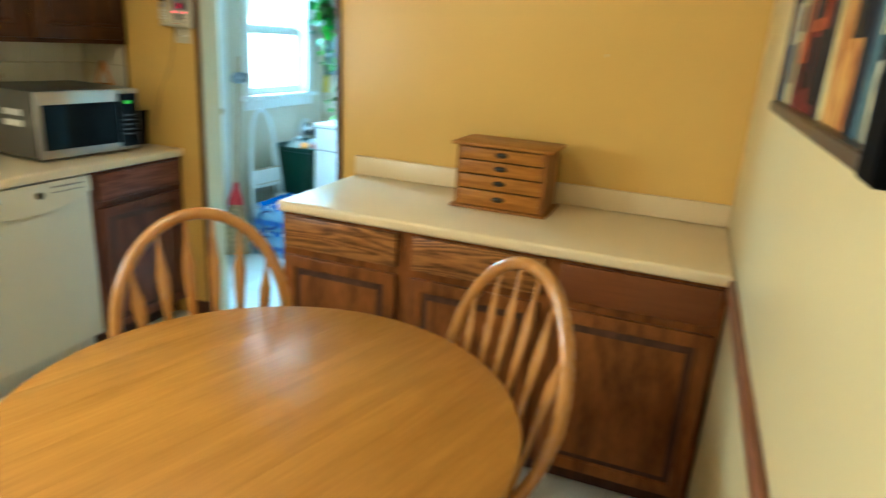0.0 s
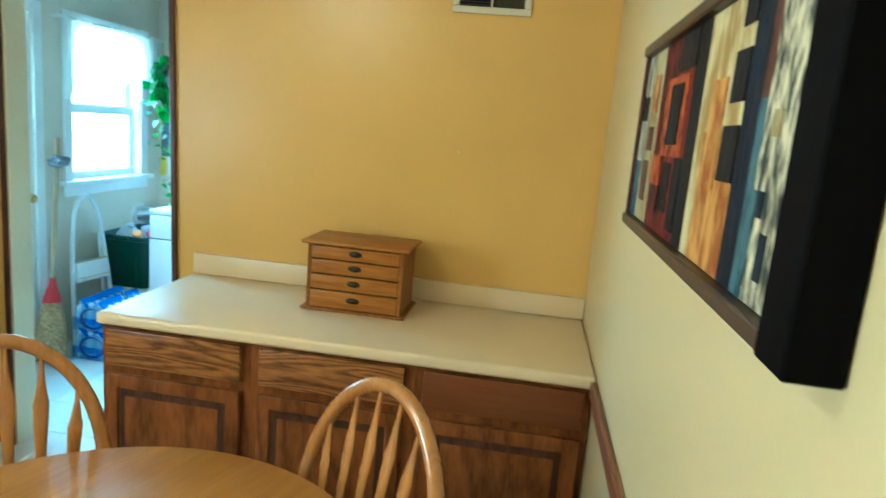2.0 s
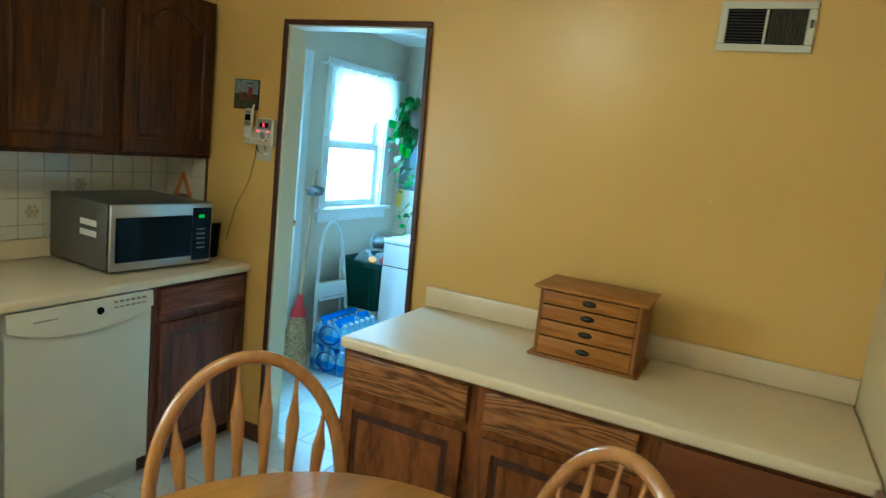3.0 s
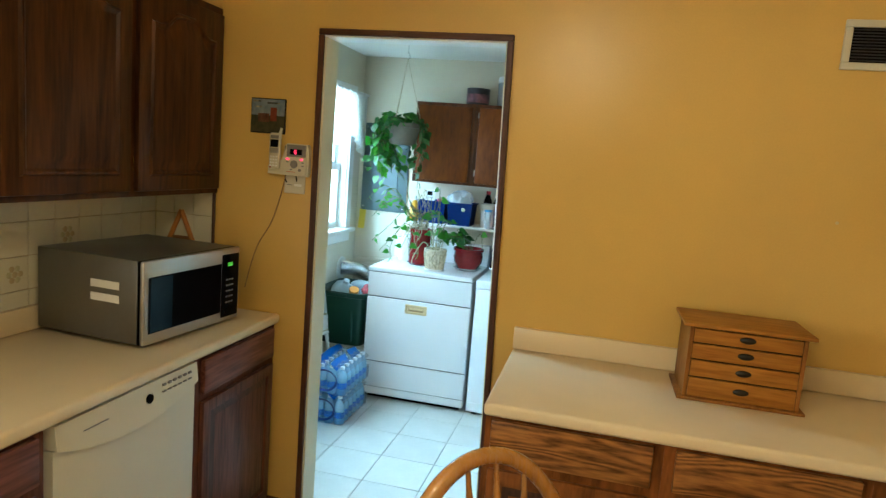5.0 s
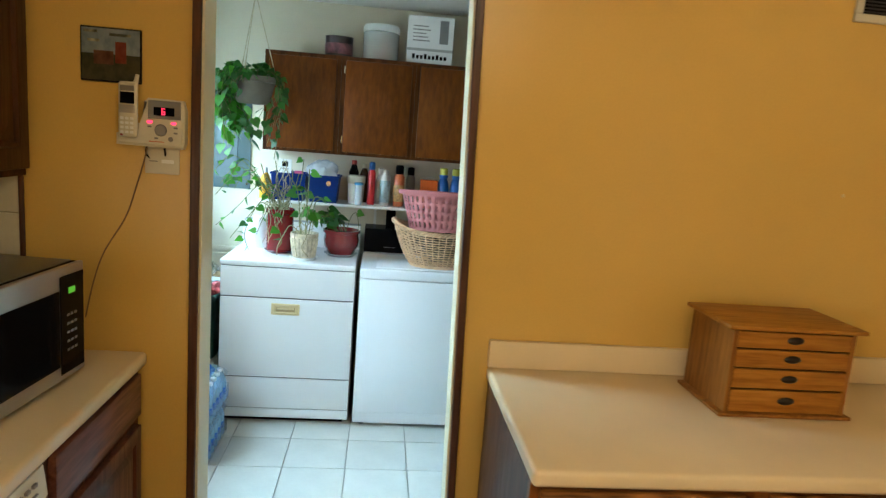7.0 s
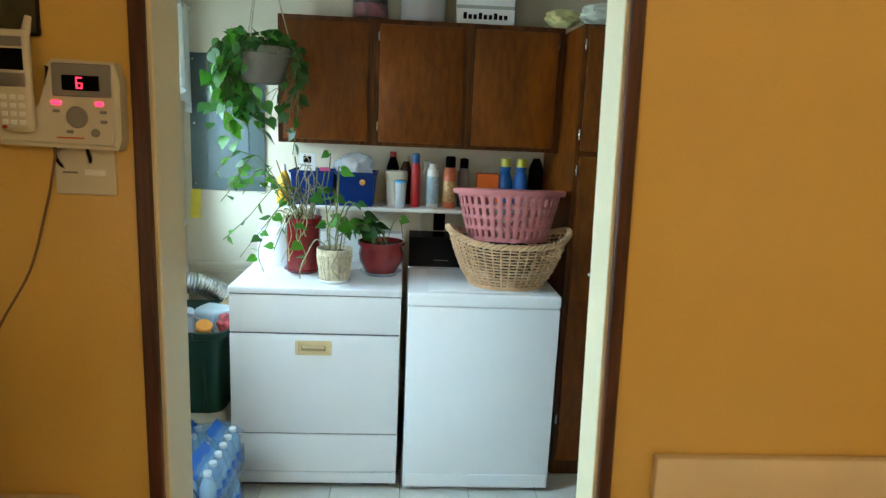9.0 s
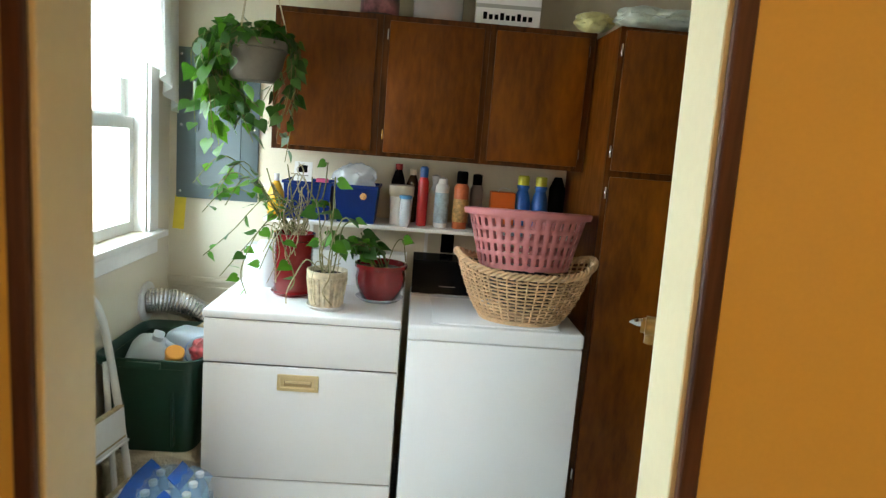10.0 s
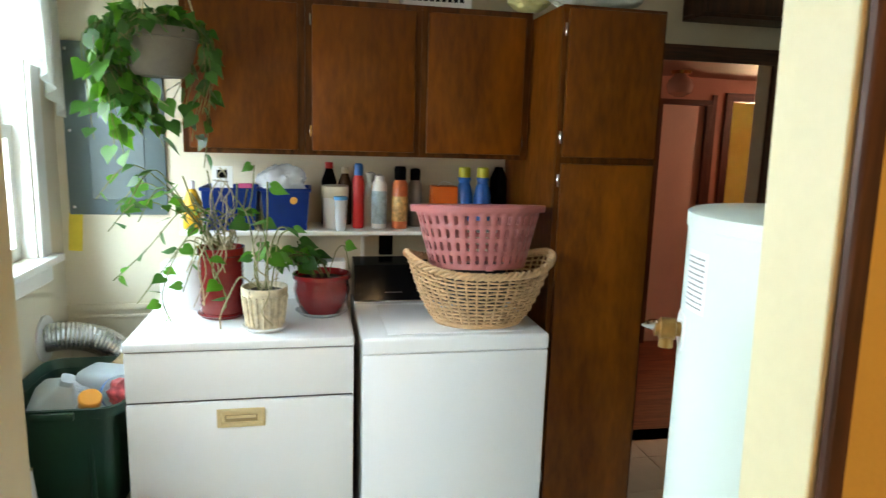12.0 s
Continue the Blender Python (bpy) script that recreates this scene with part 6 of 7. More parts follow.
potted("potted_plant", "small leafy plant in a round glossy dark red pot", 0.350, 1.80, [(0, 0), (0.065, 0), (0.07, 0.004), (0.094, 0.05), (0.099, 0.085), (0.094, 0.115), (0.096, 0.125), (0.104, 0.128), (0.104, 0.142), (0.095, 0.144), (0.088, 0.11), (0, 0.11)], RED_POT, (0.088, 0.125), 9, stems, 0.095, FILM)
bottle("watering_jug", "white translucent plastic jug behind the plants", "jug", -0.115, 1.93, DT_, [(0, 0), (0.06, 0), (0.065, 0.01), (0.065, 0.12), (0.05, 0.16), (0.045, 0.18), (0, 0.18)], see_through("milky_plastic", (0.8, 0.84, 0.84), 0.3, 0.85))

# ---- bin, jugs, duct, water, ladder, broom ----
rb = thing("recycling_bin", "dark green plastic recycling bin with a rolled rim", "bin", pose(-0.445, 1.75, 0.325))
bm = bmesh.new()
rows = []
for s, z in (((0.155, 0.20), 0.0), ((0.178, 0.235), 0.33), ((0.190, 0.247), 0.335), ((0.192, 0.249), 0.365), ((0.184, 0.241), 0.367), ((0.172, 0.229), 0.335), ((0.150, 0.195), 0.006)):
    rows.append([bm.verts.new((s[0] * math.copysign(abs(math.cos(t)) ** 0.28, math.cos(t)), s[1] * math.copysign(abs(math.sin(t)) ** 0.28, math.sin(t)), z)) for t in [2 * math.pi * k / 48 for k in range(48)]])
rim_rows = [[v.co.copy() for v in row] for row in rows[1:6]]
for p, q in list(zip(rows, rows[1:]))[:1] + [(rows[5], rows[6]), (rows[1], rows[5])]:
    for k in range(48):
        bm.faces.new((p[k], p[(k + 1) % 48], q[(k + 1) % 48], q[k]))
bm.faces.new(rows[0]); bm.faces.new(rows[-1])
bmesh.ops.delete(bm, geom=[v for v in bm.verts if not v.link_faces], context="VERTS")
part("body", bm, GREEN_PL, rb)
bm = bmesh.new()
rr_ = [[bm.verts.new(c + Vector((0, 0, 0.0006))) for c in row] for row in rim_rows]
for p, q in zip(rr_, rr_[1:] + rr_[:1]):
    for k in range(48):
        bm.faces.new((p[k], p[(k + 1) % 48], q[(k + 1) % 48], q[k]))
part("rim", bm, GREEN_PL, rb, "rolled green rim")
for sx in (-0.09, 0.09):
    part("rib", box(sx - 0.006, sx + 0.006, -0.226, -0.2, 0.03, 0.30, 0.003), GREEN_PL, rb)
part("handle", box(-0.06, 0.06, -0.262, -0.2485, 0.336, 0.362, 0.005, 2), GREEN_PL, rb)
MILK = see_through("milky_jug_plastic", (0.66, 0.75, 0.80), 0.3, 0.62)


def jug(m, label, cap):
    j = thing("milk_jug", label, "jug", m)
    bm = bmesh.new()
    rows = []
    for s, z in ((0.066, 0), (0.072, 0.01), (0.072, 0.13), (0.06, 0.17), (0.03, 0.205), (0.02, 0.215), (0.02, 0.235)):
        rows.append([bm.verts.new((s * math.copysign(abs(math.cos(t)) ** 0.5, math.cos(t)), s * math.copysign(abs(math.sin(t)) ** 0.5, math.sin(t)), z)) for t in [2 * math.pi * k / 32 for k in range(32)]])
    for p, q in zip(rows, rows[1:]):
        for k in range(32):
            bm.faces.new((p[k], p[(k + 1) % 32], q[(k + 1) % 32], q[k]))
    bm.faces.new(rows[0]); bm.faces.new(rows[-1])
    part("body", bm, MILK, j)
    part("handle", tube(smooth_path([(0.03, 0, 0.2), (0.07, 0, 0.19), (0.085, 0, 0.14), (0.07, 0, 0.08)]), 0.011, 8), MILK, j)
    if cap:
        part("cap", lathe([(0.023, 0.235), (0.023, 0.25), (0, 0.252)], 16), cap, j)
    return j


jug(pose(-0.44, 1.80, 0.655, 90, 0, 70), "translucent milk jug lying on top of the bin", None)
j2 = jug(pose(-0.53, 1.66, 0.56, 25, 20, 20), "translucent milk jug tilted in the bin", None)
part("label_band", box(-0.05, 0.05, -0.0745, -0.0725, 0.03, 0.09), plain("salmon_print", (0.6, 0.25, 0.16), 0.5, vary=0.4, scale=30), j2)
bottle("juice_bottle", "clear bottle with a wide orange cap in the bin", "bottle", -0.395, 1.62, 0.575, [(0, 0), (0.04, 0), (0.04, 0.10), (0.028, 0.135), (0, 0.135)], MILK, [(0.032, 0.1355), (0.034, 0.165), (0.03, 0.17), (0, 0.17)], plain("orange_plastic", (0.70, 0.28, 0.04), 0.4)).rotation_euler = (0.5, 0.3, 0)
bottle("food_tub", "blue and white tub lying in the bin", "tub", -0.33, 1.72, 0.655, [(0, 0), (0.05, 0), (0.055, 0.09), (0.057, 0.10), (0, 0.10)], BLUEGREY_PRINT, None, None, (0.0535, 0.03, 0.07), plain("blue_print", (0.03, 0.16, 0.45), 0.4)).rotation_euler = (1.2, 0.4, 0.3)
crumple("food_wrapper", "red and white food wrapper in the bin", "wrapper", plain("red_white_print", (0.5, 0.08, 0.09), 0.4, vary=0.9, scale=20), (-0.275, 1.60, 0.645), 0.042, 15, (1, 0.7, 1.1))
crumple("paper_scrap", "crumpled brown paper in the bin", "paper", plain("brown_paper", (0.35, 0.25, 0.13), 0.8), (-0.33, 1.86, 0.63), 0.05, 16)
crumple("rubbish_bag", "white plastic scraps filling the bin", "bag", MILK, (-0.45, 1.75, 0.42), 0.13, 18, (1.0, 1.3, 0.75))
# cream blanket bundle below the bin
bm = box(-0.62, -0.272, 1.52, 1.99, 0.0, 0.322, 0.05, 4)
bmesh.ops.subdivide_edges(bm, edges=bm.edges, cuts=5, use_grid_fill=True)
for v in bm.verts:
    if 0.005 < v.co.z < 0.315:
        nrm = Vector((v.co.x + 0.446, v.co.y - 1.75, 0)).normalized()
        v.co += nrm * (0.014 * math.sin(v.co.z * 70 + 3 * math.sin(v.co.y * 14 + v.co.x * 11)) + 0.012 * noise.noise(v.co * 14))
solid("blanket", bm, plain("cream_fleece", (0.62, 0.56, 0.43), 0.95, vary=0.18, scale=16, bump=0.8, fine=120), "cream ribbed blanket bundle under the green bin", "blanket", smooth=80)
dct = thing("dryer_duct", "corrugated silver foil dryer duct from the wall", "duct")
ctrl = smooth_path([(-0.648, 2.02, 0.76), (-0.575, 2.04, 0.762), (-0.495, 2.08, 0.735), (-0.43, 2.13, 0.665), (-0.40, 2.16, 0.56)], 14)
part("hose", tube(ctrl, [0.050 + (0.005 if k % 2 else 0) for k in range(len(ctrl))], 24), plain("aluminium_foil", (0.62, 0.62, 0.62), 0.25, metal=0.9, vary=0.1, scale=30, bump=0.3), dct)
fl = part("flange", lathe([(0.06, 0), (0.085, 0), (0.085, 0.008), (0.06, 0.01)], 28), WHITE_PL, dct)
fl.matrix_local = pose(-0.6495, 2.02, 0.76, 0, 90)

# packs of water bottles
WATER = see_through("clear_bottle_plastic", (0.50, 0.74, 0.95), 0.06, 0.55)
BOT = mesh_of("bottle", lathe([(0, 0), (0.028, 0.0), (0.031, 0.006), (0.031, 0.03), (0.029, 0.035), (0.031, 0.04), (0.031, 0.075), (0.029, 0.08), (0.031, 0.085), (0.030, 0.11), (0.018, 0.142), (0.013, 0.15), (0.013, 0.163), (0, 0.163)], 14), WATER, 40)
CAPM = mesh_of("cap", lathe([(0.014, 0.155), (0.0145, 0.169), (0.012, 0.171), (0, 0.171)], 12), WHITE_PL, 40)
BANDM = mesh_of("label_band", lathe([(0.0314, 0.04), (0.0318, 0.041), (0.0318, 0.074), (0.0314, 0.075)], 14, close=False), plain("blue_bottle_print", (0.03, 0.16, 0.55), 0.35, vary=0.4, scale=40), 40)
SHRINK = see_through("blue_shrink_film", (0.05, 0.24, 0.72), 0.10, 0.34)
PRINT = see_through("blue_film_print", (0.02, 0.15, 0.60), 0.15, 0.72)


TOPFILM = see_through("clear_blue_film", (0.25, 0.55, 0.9), 0.08, 0.35)


def water_pack(m):
    w = thing("water_pack", "shrink-wrapped pack of clear water bottles, blue printed film", "water bottles", m, "stacked water packs")
    for i in range(4):
        for j in range(6):
            b = new("bottle", BOT)
            b.parent = w
            b.location = (0.034 + 0.0655 * i, 0.034 + 0.0655 * j, 0.001)
            for nm, me in (("cap", CAPM), ("label_band", BANDM)):
                c = new(nm, me)
                c.parent = b
    bm = bmesh.new()
    X, Y = 0.266, 0.397
    for a, b2, z0, z1 in ((0, X, 0.0, 0.085),):
        rws = []
        for s, z in ((0.0, 0.0012), (0.0012, 0.04), (0.0, 0.085)):
            rws.append([bm.verts.new(c) for k, c in enumerate([(-s, -s, z), (X + s, -s, z), (X + s, Y + s, z), (-s, Y + s, z)])])
        for p, q in zip(rws, rws[1:]):
            for k in range(4):
                bm.faces.new((p[k], p[(k + 1) % 4], q[(k + 1) % 4], q[k]))
    part("film", bm, SHRINK, w, "blue printed shrink film")
    for y0 in (-0.002,):
        ringp = [(X * 0.5 + 0.075 * math.cos(t), y0, 0.085 + 0.062 * math.sin(t)) for t in [2 * math.pi * k / 28 for k in range(28)]]
        part("film_edge", tube(ringp, 0.009, 6, loop=True, flat=0.3), plain("navy_print", (0.012, 0.03, 0.14), 0.3), w, "dark blue torn film edge")
    part("top_film", tube(smooth_path([(0.07, 0.0, 0.172), (0.08, 0.12, 0.176), (0.07, 0.25, 0.175), (0.08, 0.39, 0.172)]), 0.035, 8, flat=0.08), PRINT, w, "printed blue stripe on the film")
    part("top_film", tube(smooth_path([(0.185, 0.0, 0.170), (0.18, 0.10, 0.176), (0.19, 0.2, 0.176)]), 0.028, 8, flat=0.08), PRINT, w)
    part("top_film", tube(smooth_path([(0.175, 0.27, 0.176), (0.18, 0.33, 0.175), (0.18, 0.396, 0.170)]), 0.03, 8, flat=0.08), PRINT, w)
    bm = bmesh.new()
    rws = [[bm.verts.new((0.133 + 0.134 * u, 0.397 * k / 24, 0.1735 - 0.03 * u ** 4 + 0.004 * math.sin(k * 1.6 + 3 * u))) for u in [-1 + j / 5 for j in range(11)]] for k in range(25) if k not in (3, 4)]
    for p, q in zip(rws, rws[1:]):
        for k in range(10):
            bm.faces.new((p[k], p[k + 1], q[k + 1], q[k]))
    part("top_sheet", bm, TOPFILM, w, "clinging clear blue top film", smooth=80)
    return w


wp = water_pack(pose(-0.435, 1.0, 0.0006))
copy_thing(wp, pose(-0.432, 1.006, 0.181))

# folded step ladder
TAN_EDGE = plain("worn_tan_paint", (0.46, 0.38, 0.22), 0.6, vary=0.3, scale=30)
LADDER = plain("white_painted_ladder", (0.74, 0.75, 0.74), 0.4, vary=0.06)
ld = thing("step_ladder", "white metal step ladder with rounded top, folded, leaning on the wall", "ladder", pose(-0.463, 1.27, 0.001, -5, 0, 82))
hoop = [(-0.17, 0, 0.0), (-0.155, 0, 0.28), (-0.135, 0, 0.55), (-0.108, 0, 0.78), (-0.088, 0, 0.88), (-0.05, 0, 0.95), (0, 0, 0.975), (0.05, 0, 0.95), (0.088, 0, 0.88), (0.108, 0, 0.78), (0.135, 0, 0.55), (0.155, 0, 0.28), (0.17, 0, 0.0)]
part("hoop", tube(smooth_path(hoop, 5), 0.0125, 10), LADDER, ld)
for z, hw in ((0.16, 0.145), (0.435, 0.128)):
    st = part("step", box(-hw, hw, -0.026, -0.004, z, z + 0.125, 0.005, 2), LADDER, ld)
    part("lip", box(-hw, hw, -0.034, -0.0264, z + 0.002, z + 0.012, 0.002), LADDER, st)
    part("tread_edge", box(-hw, hw, -0.026, -0.004, z + 0.1252, z + 0.131, 0.001), TAN_EDGE, st, "worn tan tread edge")
    part("tread_edge", box(-hw + 0.01, hw - 0.01, -0.0285, -0.0262, z + 0.022, z + 0.027), TAN_EDGE, st, "worn tan tread edge")
for s_ in (-1, 1):
    part("rear_leg", tube([(0.135 * s_, 0.042, 0.012), (0.12 * s_, 0.03, 0.5), (0.11 * s_, 0.016, 0.72)], 0.010, 8), LADDER, ld)
    part("rivet", lathe([(0.008, 0), (0.006, 0.004), (0, 0.005)], 10, (0.113 * s_, -0.0, 0.72)), CHROME, ld)
    part("foot", lathe([(0.017, 0.001), (0.018, 0.03), (0.0, 0.03)], 12, (0.17 * s_, 0, 0)), PLASTIC_GREY, ld)
br = thing("corn_broom", "corn broom with red collar standing in the corner", "broom", Matrix.Translation((-0.50, 0.89, 0.016)) @ Vector((-0.10, 0.23, 1.30)).to_track_quat("Z", "Y").to_matrix().to_4x4() @ pose(0, 0, 0, 0, 0, 35))
STRAW = plain("straw", (0.40, 0.27, 0.12), 0.85, vary=0.35, scale=60, bump=0.5)
bm = bmesh.new()
rws = []
for z, a, b in ((0.001, 0.105, 0.032), (0.1, 0.098, 0.032), (0.22, 0.080, 0.031), (0.32, 0.058, 0.03), (0.36, 0.04, 0.026)):
    rws.append([bm.verts.new((a * math.cos(t) * (1 + (0.03 if k % 2 else 0)), b * math.sin(t), z)) for k, t in enumerate([2 * math.pi * k / 40 for k in range(40)])])
for p, q in zip(rws, rws[1:]):
    for k in range(40):
        bm.faces.new((p[k], p[(k + 1) % 40], q[(k + 1) % 40], q[k]))
bm.faces.new(rws[0]); bm.faces.new(rws[-1])
part("bristles", bm, STRAW, br, "tan straw bristles")
part("collar", lathe([(0.055, 0.345), (0.05, 0.38), (0.025, 0.45), (0.018, 0.50), (0, 0.50)], 20, (0, 0, 0), 1.0, 0.6), RED_PL, br, "red plastic collar")
part("handle", tube([(0, 0, 0.49), (0, 0, 1.34)], 0.0125, 10), wood("pale_handle_wood", (0.35, 0.24, 0.13), (0.5, 0.37, 0.21), "z", 0.5), br)
crumple("duster_head", "grey dust mop head hooked over the broom handle", "duster", plain("grey_mop_yarn", (0.16, 0.17, 0.19), 0.95, vary=0.5, scale=50, bump=0.9), (-0.560, 1.075, 1.155), 0.048, 31, (1.2, 1.0, 0.7))


# ---- water heater ----
BRONZE = plain("weathered_brass", (0.34, 0.19, 0.065), 0.35, metal=0.9, vary=0.25, scale=40)
def heater():
    h = thing("water_heater", "white cylindrical water heater with brass relief valve", "water heater", pose(1.215, 0.475, 0))
    r, top = 0.232, 1.412
    part("tank", lathe([(0, 0.02), (r - 0.006, 0.02), (r, 0.03), (r, top - 0.03), (r + 0.003, top - 0.029), (r + 0.003, top - 0.004), (r - 0.003, top), (0, top + 0.006)], 64), ENAMEL_H, h)
    part("base_ring", lathe([(r - 0.02, 0), (r - 0.02, 0.0198)], 32), BLACK, h)
    a = math.radians(158)
    d = Vector((math.cos(a), math.sin(a), 0))
    v0 = d * (r - 0.002) + Vector((0, 0, 1.185))
    esc = part("escutcheon", lathe([(0.0, 0.003), (0.04, 0.003), (0.043, 0)], 28), WHITE_PL, h)
    esc.matrix_local = Matrix.Translation(v0) @ d.to_track_quat("Z", "Y").to_matrix().to_4x4()
    v = part("relief_valve", lathe([(0.014, 0.0), (0.014, 0.012), (0.021, 0.014), (0.021, 0.040), (0.016, 0.042), (0.016, 0.050), (0.0, 0.050)], 18), BRONZE, h, "brass relief valve")
    v.matrix_local = Matrix.Translation(v0) @ d.to_track_quat("Z", "Y").to_matrix().to_4x4()
    part("outlet", tube([tuple(v0 + d * 0.027), tuple(v0 + d * 0.027 + Vector((0, 0, -0.036)))], 0.014, 12), BRONZE, h)
    part("lever", tube([tuple(v0 + d * 0.046 + Vector((0, 0, 0.006))), tuple(v0 + d * 0.058 + Vector((0, 0, 0.005))), tuple(v0 + d * 0.074 + Vector((0, 0, 0.003)))], [0.015, 0.015, 0.003], 8, flat=0.5), CHROME, h, "chrome lever")
    bm = bmesh.new()
    n = 8
    lo, hi = [], []
    for k in range(n + 1):
        t = math.radians(163 + 18 * k / n)
        lo.append(bm.verts.new(((r + 0.0012) * math.cos(t), (r + 0.0012) * math.sin(t), 1.235)))
        hi.append(bm.verts.new(((r + 0.0012) * math.cos(t), (r + 0.0012) * math.sin(t), 1.345)))
    for k in range(n):
        bm.faces.new((lo[k], lo[k + 1], hi[k + 1], hi[k]))
    lab = part("label_sheet", bm, PAPER, h, "white printed data label")
    for k in range(10):
        bm = bmesh.new()
        z = 1.243 + 0.0098 * k
        for j in range(6):
            t0, t1 = math.radians(164.5 + 15 * j / 6), math.radians(164.5 + 15 * (j + (0.85 if (j + k) % 3 else 1.0)) / 6)
            vs = [bm.verts.new(((r + 0.002) * math.cos(t), (r + 0.002) * math.sin(t), zz)) for t, zz in ((t0, z), (t1, z), (t1, z + 0.0035), (t0, z + 0.0035))]
            bm.faces.new(vs)
        part("text_bar", bm, PLASTIC_GREY, lab, smooth=None)
    for x in (-0.09, 0.09):
        part("pipe", tube([(x, 0.03, top), (x, 0.03, 2.3)], 0.011, 10), BRASS, h, "copper pipe")


ENAMEL_H = plain("white_heater_enamel", (0.58, 0.63, 0.56), 0.30, vary=0.0, scale=2.5, bump=0.02)
heater()

# ---- hall beyond the laundry ----
SALMON = plain("salmon_wall_paint", (0.36, 0.17, 0.11), 0.6, vary=0.08, scale=2)
HALL_DOOR = plain("pinkish_white_door_paint", (0.60, 0.45, 0.36), 0.5, vary=0.05)
YELLOW_ROOM = plain("yellow_room_paint", (0.62, 0.52, 0.14), 0.6, vary=0.06)
RED_FLOOR = wood("red_brown_hall_floor", (0.12, 0.035, 0.015), (0.28, 0.09, 0.04), "x", 0.35)
hy = YB + 0.12
solid("floor_hall", box(0.9, 5.3, hy - 0.0, 6.0, -0.1, 0.0), RED_FLOOR, "red-brown hall floor", "floor", "structure", smooth=None)
solid("ceiling_hall", box(0.9, 5.3, hy, 6.0, 2.02, 2.12), SALMON, "salmon tinted hall ceiling", "ceiling", "structure", smooth=None)
FY = 3.95
HC = 2.02
bm = box(0.9, 2.80, FY, FY + 0.1, 0, HC)
add_box(bm, 3.24, 3.38, FY, FY + 0.1, 0, HC)
add_box(bm, 3.74, 5.3, FY, FY + 0.1, 0, HC)
add_box(bm, 2.80, 3.24, FY, FY + 0.1, 1.86, HC)
add_box(bm, 3.38, 3.74, FY, FY + 0.1, 1.86, HC)
solid("wall_hall", bm, SALMON, "salmon pink hall wall", "wall", "structure", smooth=None)
solid("wall_hall", box(0.8, 0.9, hy, 6.0, 0, HC), SALMON, "salmon pink hall end wall", "wall", "structure", smooth=None)
solid("wall_hall", box(5.3, 5.4, hy, 6.0, 0, HC), SALMON, "salmon pink hall end wall", "wall", "structure", smooth=None)
solid("wall_hall", box(XRR + 0.1, 5.3, YB, YB + 0.12, 0, HC), SALMON, "salmon pink hall side wall", "wall", "structure", smooth=None)
solid("wall_room", box(0.9, 5.3, 5.9, 6.0, 0, HC), YELLOW_ROOM, "yellow wall of the far room", "wall", "structure", smooth=None)
d4 = thing("door_4", "closed pinkish white hall door in dark frame", "door", kind="structure")
part("leaf", box(2.84, 3.20, FY + 0.02, FY + 0.06, 0.005, 1.82), HALL_DOOR, d4)
for a, b in ((2.80, 2.84), (3.20, 3.24)):
    part("jamb", box(a, b, FY - 0.015, FY + 0.1, 0, 1.82), BROWN_TRIM, d4)
part("head", box(2.80, 3.24, FY - 0.015, FY + 0.1, 1.8205, 1.86), BROWN_TRIM_X, d4)
part("casing", box(3.2405, 3.275, FY - 0.018, FY - 0.0005, 0, 1.90), BROWN_TRIM, d4)
d5 = thing("door_5", "open dark framed doorway to a yellow room", "doorway", kind="structure")
for a, b in ((3.35, 3.41), (3.71, 3.78)):
    part("jamb", box(a, b, FY - 0.018, FY + 0.102, 0, 1.86), BROWN_TRIM, d5)
part("head", box(3.35, 3.78, FY - 0.018, FY + 0.102, 1.8605, 1.92), BROWN_TRIM_X, d5)
d6 = thing("door_6", "dark brown framed opening from laundry to hall", "doorway", kind="structure")
part("jamb", box(HX0 - 0.04, HX0 + 0.02, YB - 0.016, YB - 0.0005, 0, HT - 0.0205), BROWN_TRIM, d6)
part("jamb", box(HX1 - 0.02, HX1 + 0.04, YB - 0.016, YB - 0.0005, 0, HT - 0.0205), BROWN_TRIM, d6)
part("head", box(HX0 - 0.04, HX1 + 0.04, YB - 0.016, YB - 0.0005, HT - 0.02, HT + 0.05), BROWN_TRIM_X, d6)
gl = thing("ceiling_light", "small round glass globe light on the hall ceiling", "ceiling light", pose(2.76, 3.60, HC))
part("base", lathe([(0, -0.02), (0.06, -0.02), (0.07, 0)], 24), BRASS, gl)
part("globe", lathe([(0.035, -0.0205), (0.075, -0.06), (0.09, -0.10), (0.075, -0.145), (0.03, -0.17), (0, -0.173)], 28, close=False), see_through("pink_globe_glass", (0.6, 0.45, 0.42), 0.2, 0.6), gl)
# Second globe, added out of view to stand with the hall's fill light.
copy_thing(gl, pose(4.3, 3.2, HC))
bl = thing("pendant_light", "lit bare bulb hanging in the yellow room with pull chain", "lamp", pose(3.90, 4.30, 0))
part("canopy", lathe([(0, HC - 0.025), (0.05, HC - 0.02), (0.06, HC - 0.0005), (0, HC - 0.0005)], 24), BRASS, bl)
part("stem", tube([(0, 0, HC - 0.024), (0, 0, 1.86)], 0.006, 8), BRASS, bl)
part("socket", lathe([(0, 1.825), (0.02, 1.825), (0.022, 1.86), (0, 1.865)], 16), BRASS, bl)
part("bulb", lathe([(0.0, 1.745), (0.02, 1.75), (0.035, 1.78), (0.03, 1.805), (0.015, 1.8245), (0.0, 1.8245)], 20), BULB, bl)
part("pull_chain", tube([(0.028, 0, 1.84), (0.030, 0, 1.80), (0.045, 0, 1.56)], 0.002, 5), BRASS, bl)
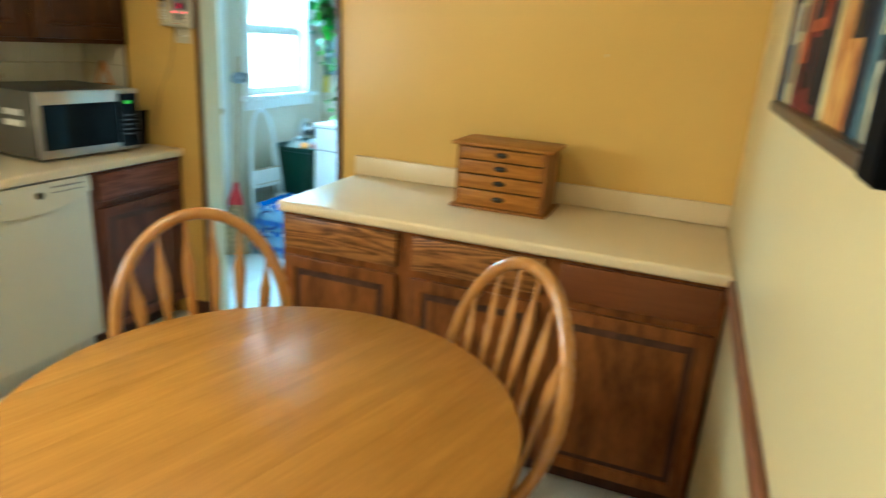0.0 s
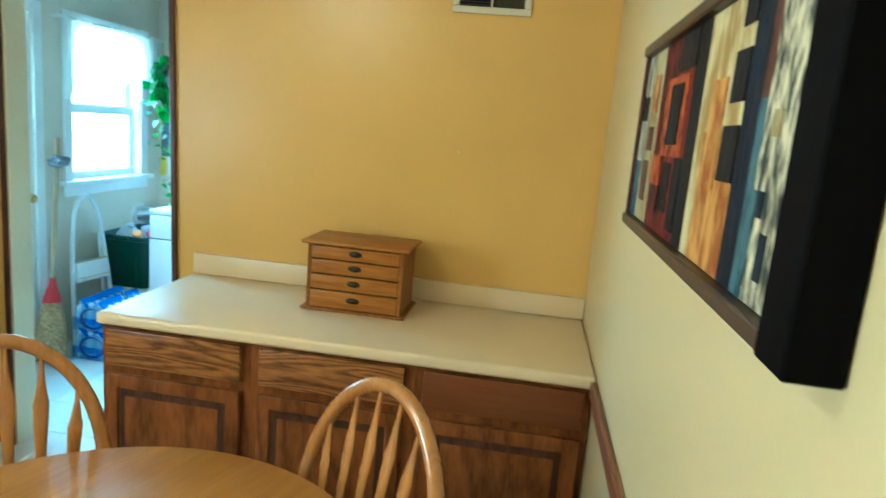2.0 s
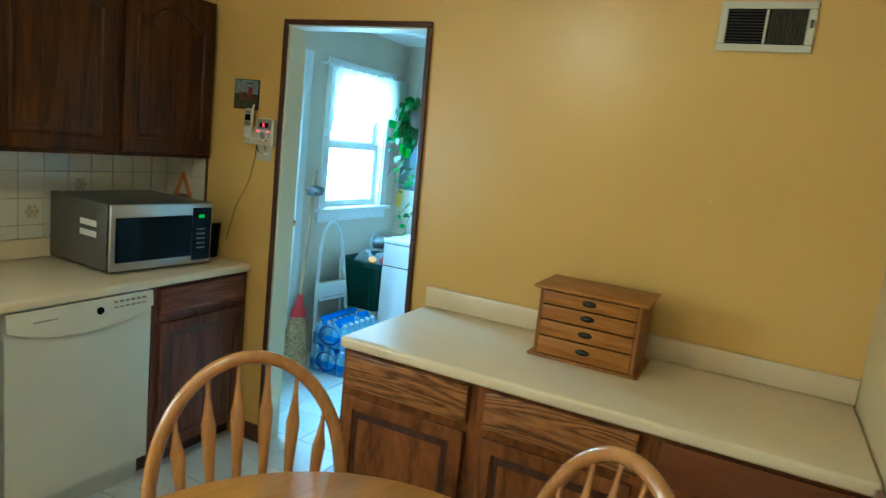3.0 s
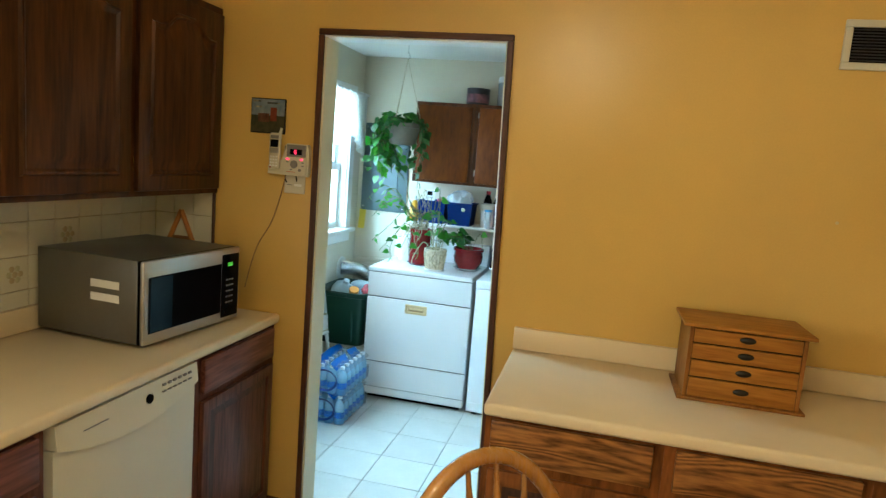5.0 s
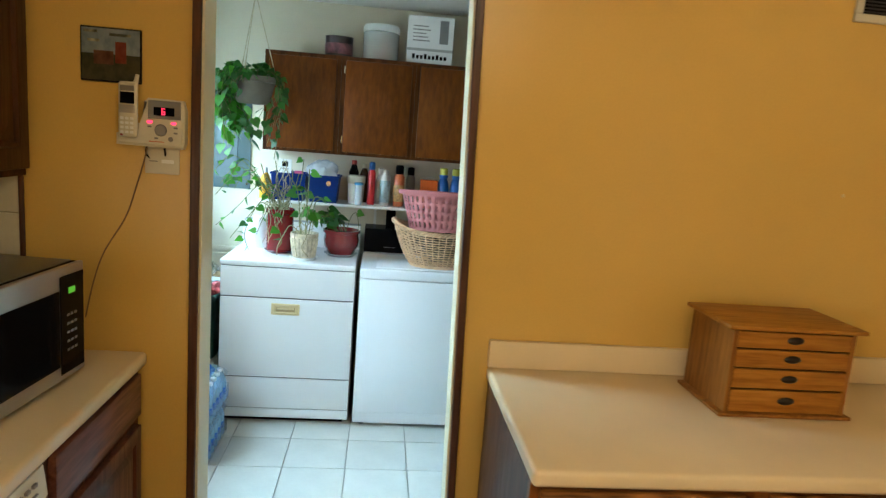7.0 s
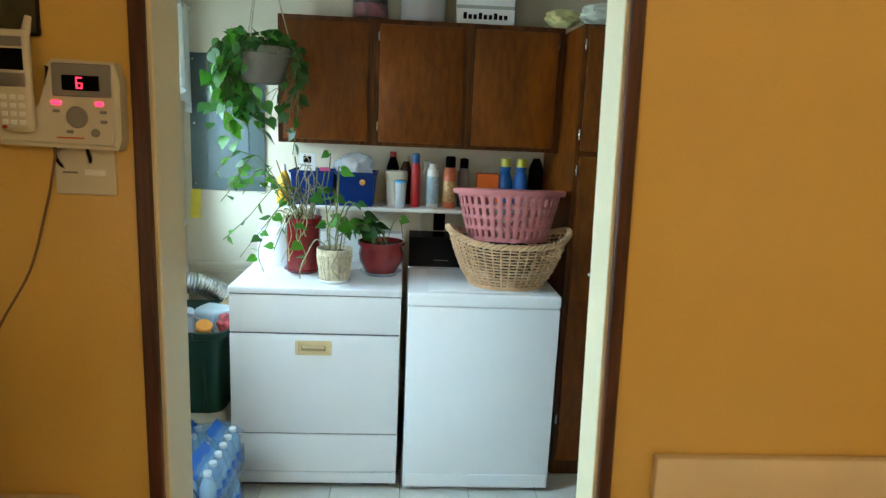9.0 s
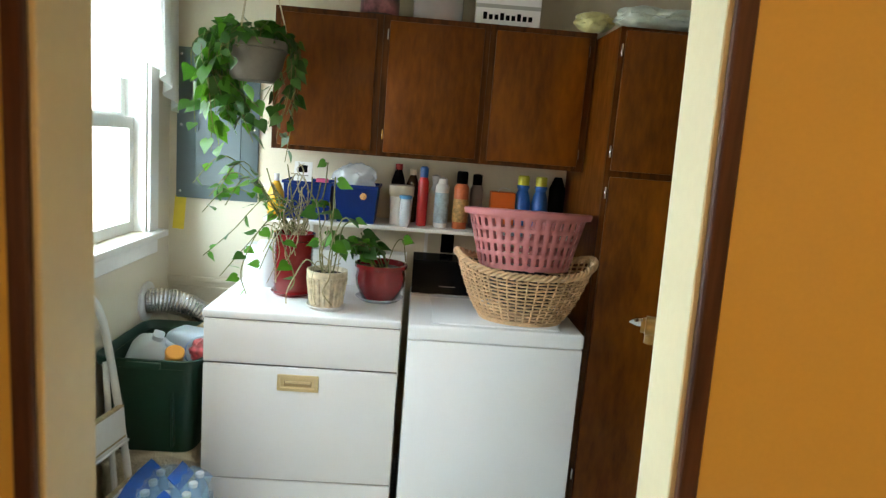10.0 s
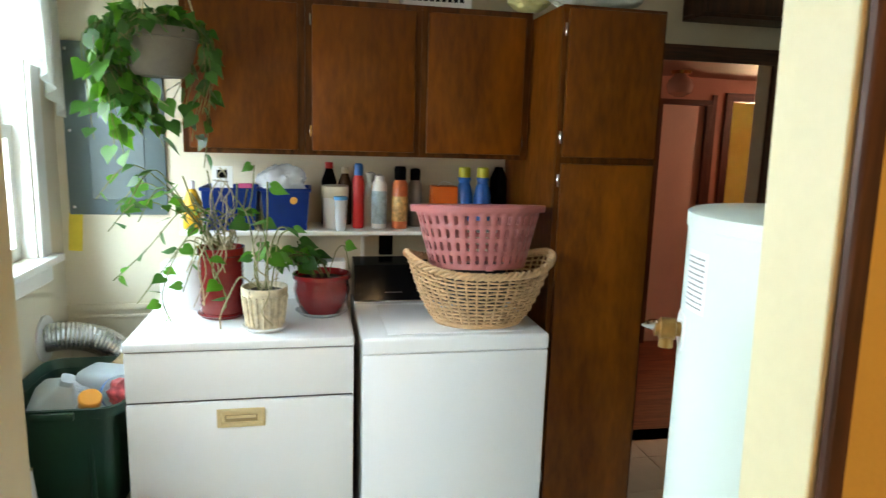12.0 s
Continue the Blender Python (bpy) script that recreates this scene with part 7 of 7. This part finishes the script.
sb = thing("wall_shelf", "dark wooden box shelf high on the laundry wall", "shelf", pose(1.95, YB, 2.075))
part("bottom_board", box(0, 0.55, -0.16, -0.0005, 0, 0.018, 0.002), OAK_DARK_AND_SHADE, sb)
part("side_board", box(0, 0.018, -0.16, -0.0005, 0.0182, 0.22, 0.002), OAK_DARK_AND_SHADE, sb)
part("side_board", box(0.532, 0.55, -0.16, -0.0005, 0.0182, 0.22, 0.002), OAK_DARK_AND_SHADE, sb)
part("back_board", box(0.0185, 0.5315, -0.012, -0.0005, 0.0182, 0.22), OAK_DARK_AND_SHADE, sb)
part("front_board", box(0.0185, 0.5315, -0.16, -0.142, 0.0182, 0.20, 0.002), OAK_DARK_AND_SHADE, sb)

# ---- splash tiles ----
SW, SH = 0.111, 0.1175                         # pitch of the splash tiles
SPL = mesh_of("tile", box(0.0012, SW - 0.0012, -0.006, 0, 0.0012, SH - 0.0012, 0.002), WALL_TILE, 40)
MOT = [plain("brown_tile_print", (0.42, 0.33, 0.19), 0.3, vary=0.3), plain("olive_tile_print", (0.44, 0.41, 0.25), 0.3, vary=0.3)]
GROUT_W = plain("tan_grout", (0.42, 0.36, 0.22), 0.8, vary=0.1)
spl = thing("wall_tiles", "cream glazed splash tiles, a few with small flower motifs", "tiles", kind="structure")
part("grout", box(XL + 0.0005, XL + 0.003, -2.10, -0.003, 1.0, 1.399), GROUT_W, spl)
part("grout", box(XL + 0.0035, -0.4255, -0.0028, -0.0005, 1.0, 1.399), GROUT_W, spl)
ROWS = [(1.001, 0.50), (1.06, 1.0), (1.1775, 1.0), (1.295, 0.88)]


def splash_tile(m, sx, sz):
    t = new("tile", SPL)
    t.parent = spl
    t.matrix_local = m @ Matrix.Diagonal((sx, 1, sz, 1))


for z, sz in ROWS:
    splash_tile(pose(XL + 0.003, -0.103, z, 0, 0, 90), 0.86, sz)
    for i in range(17):
        splash_tile(pose(XL + 0.003, -0.103 - SW * (i + 1), z, 0, 0, 90), 1.0, sz)
    for i in range(3):
        splash_tile(pose(XL + 0.0095 + SW * 0.83 * i, -0.0028, z), 0.83, sz)
for i, row in ((3, 2), (7, 2), (5, 1), (11, 1), (14, 2)):
    rng = random.Random(i)
    for k in range(7):
        a = 2 * math.pi * k / 6
        rad = 0.022 if k < 6 else 0.0
        mo = part("motif", lathe([(0, 0.0008), (rng.uniform(0.006, 0.010), 0.0006), (0.011, 0)], 10), MOT[k % 2], spl)
        mo.matrix_local = pose(XL + 0.0092, -0.103 - SW * (i + 0.5) + rad * math.cos(a), ROWS[row][0] + SH / 2 + rad * math.sin(a), 0, 90)

# ---- floor tiles ----
fl = thing("floor", "off-white ceramic floor tiles with grey joints", "floor", kind="structure")
part("bed", box(XL - 0.12, XRR + 0.1, YS - 0.1, YB + 0.119, -0.12, -0.006), GROUT, fl, smooth=None)
P = 0.296
ft = mesh_of("tile", box(0.0018, P - 0.0018, 0.0018, P - 0.0018, -0.0058, 0.0, 0.0018), TILE, 40)
for i in range(-3, 9):
    for j in range(-17, 5):
        x, y = 0.169 + P * i, 1.037 + P * j
        if x + P < XL or x > XRR or y + P < YS or y > YB or (y + P < 0 and x > XR):
            continue
        t = new("tile", ft)
        t.parent = fl
        t.location = (x, y, 0)

# small white dab of filler on the golden wall
solid("wall_patch", lathe([(0, 0.0012), (0.004, 0.001), (0.006, 0.0)], 14), PALE_LIT, "small dab of white filler on the wall", "filler", m=pose(1.960, -0.0002, 1.507, 90, 0, 0))
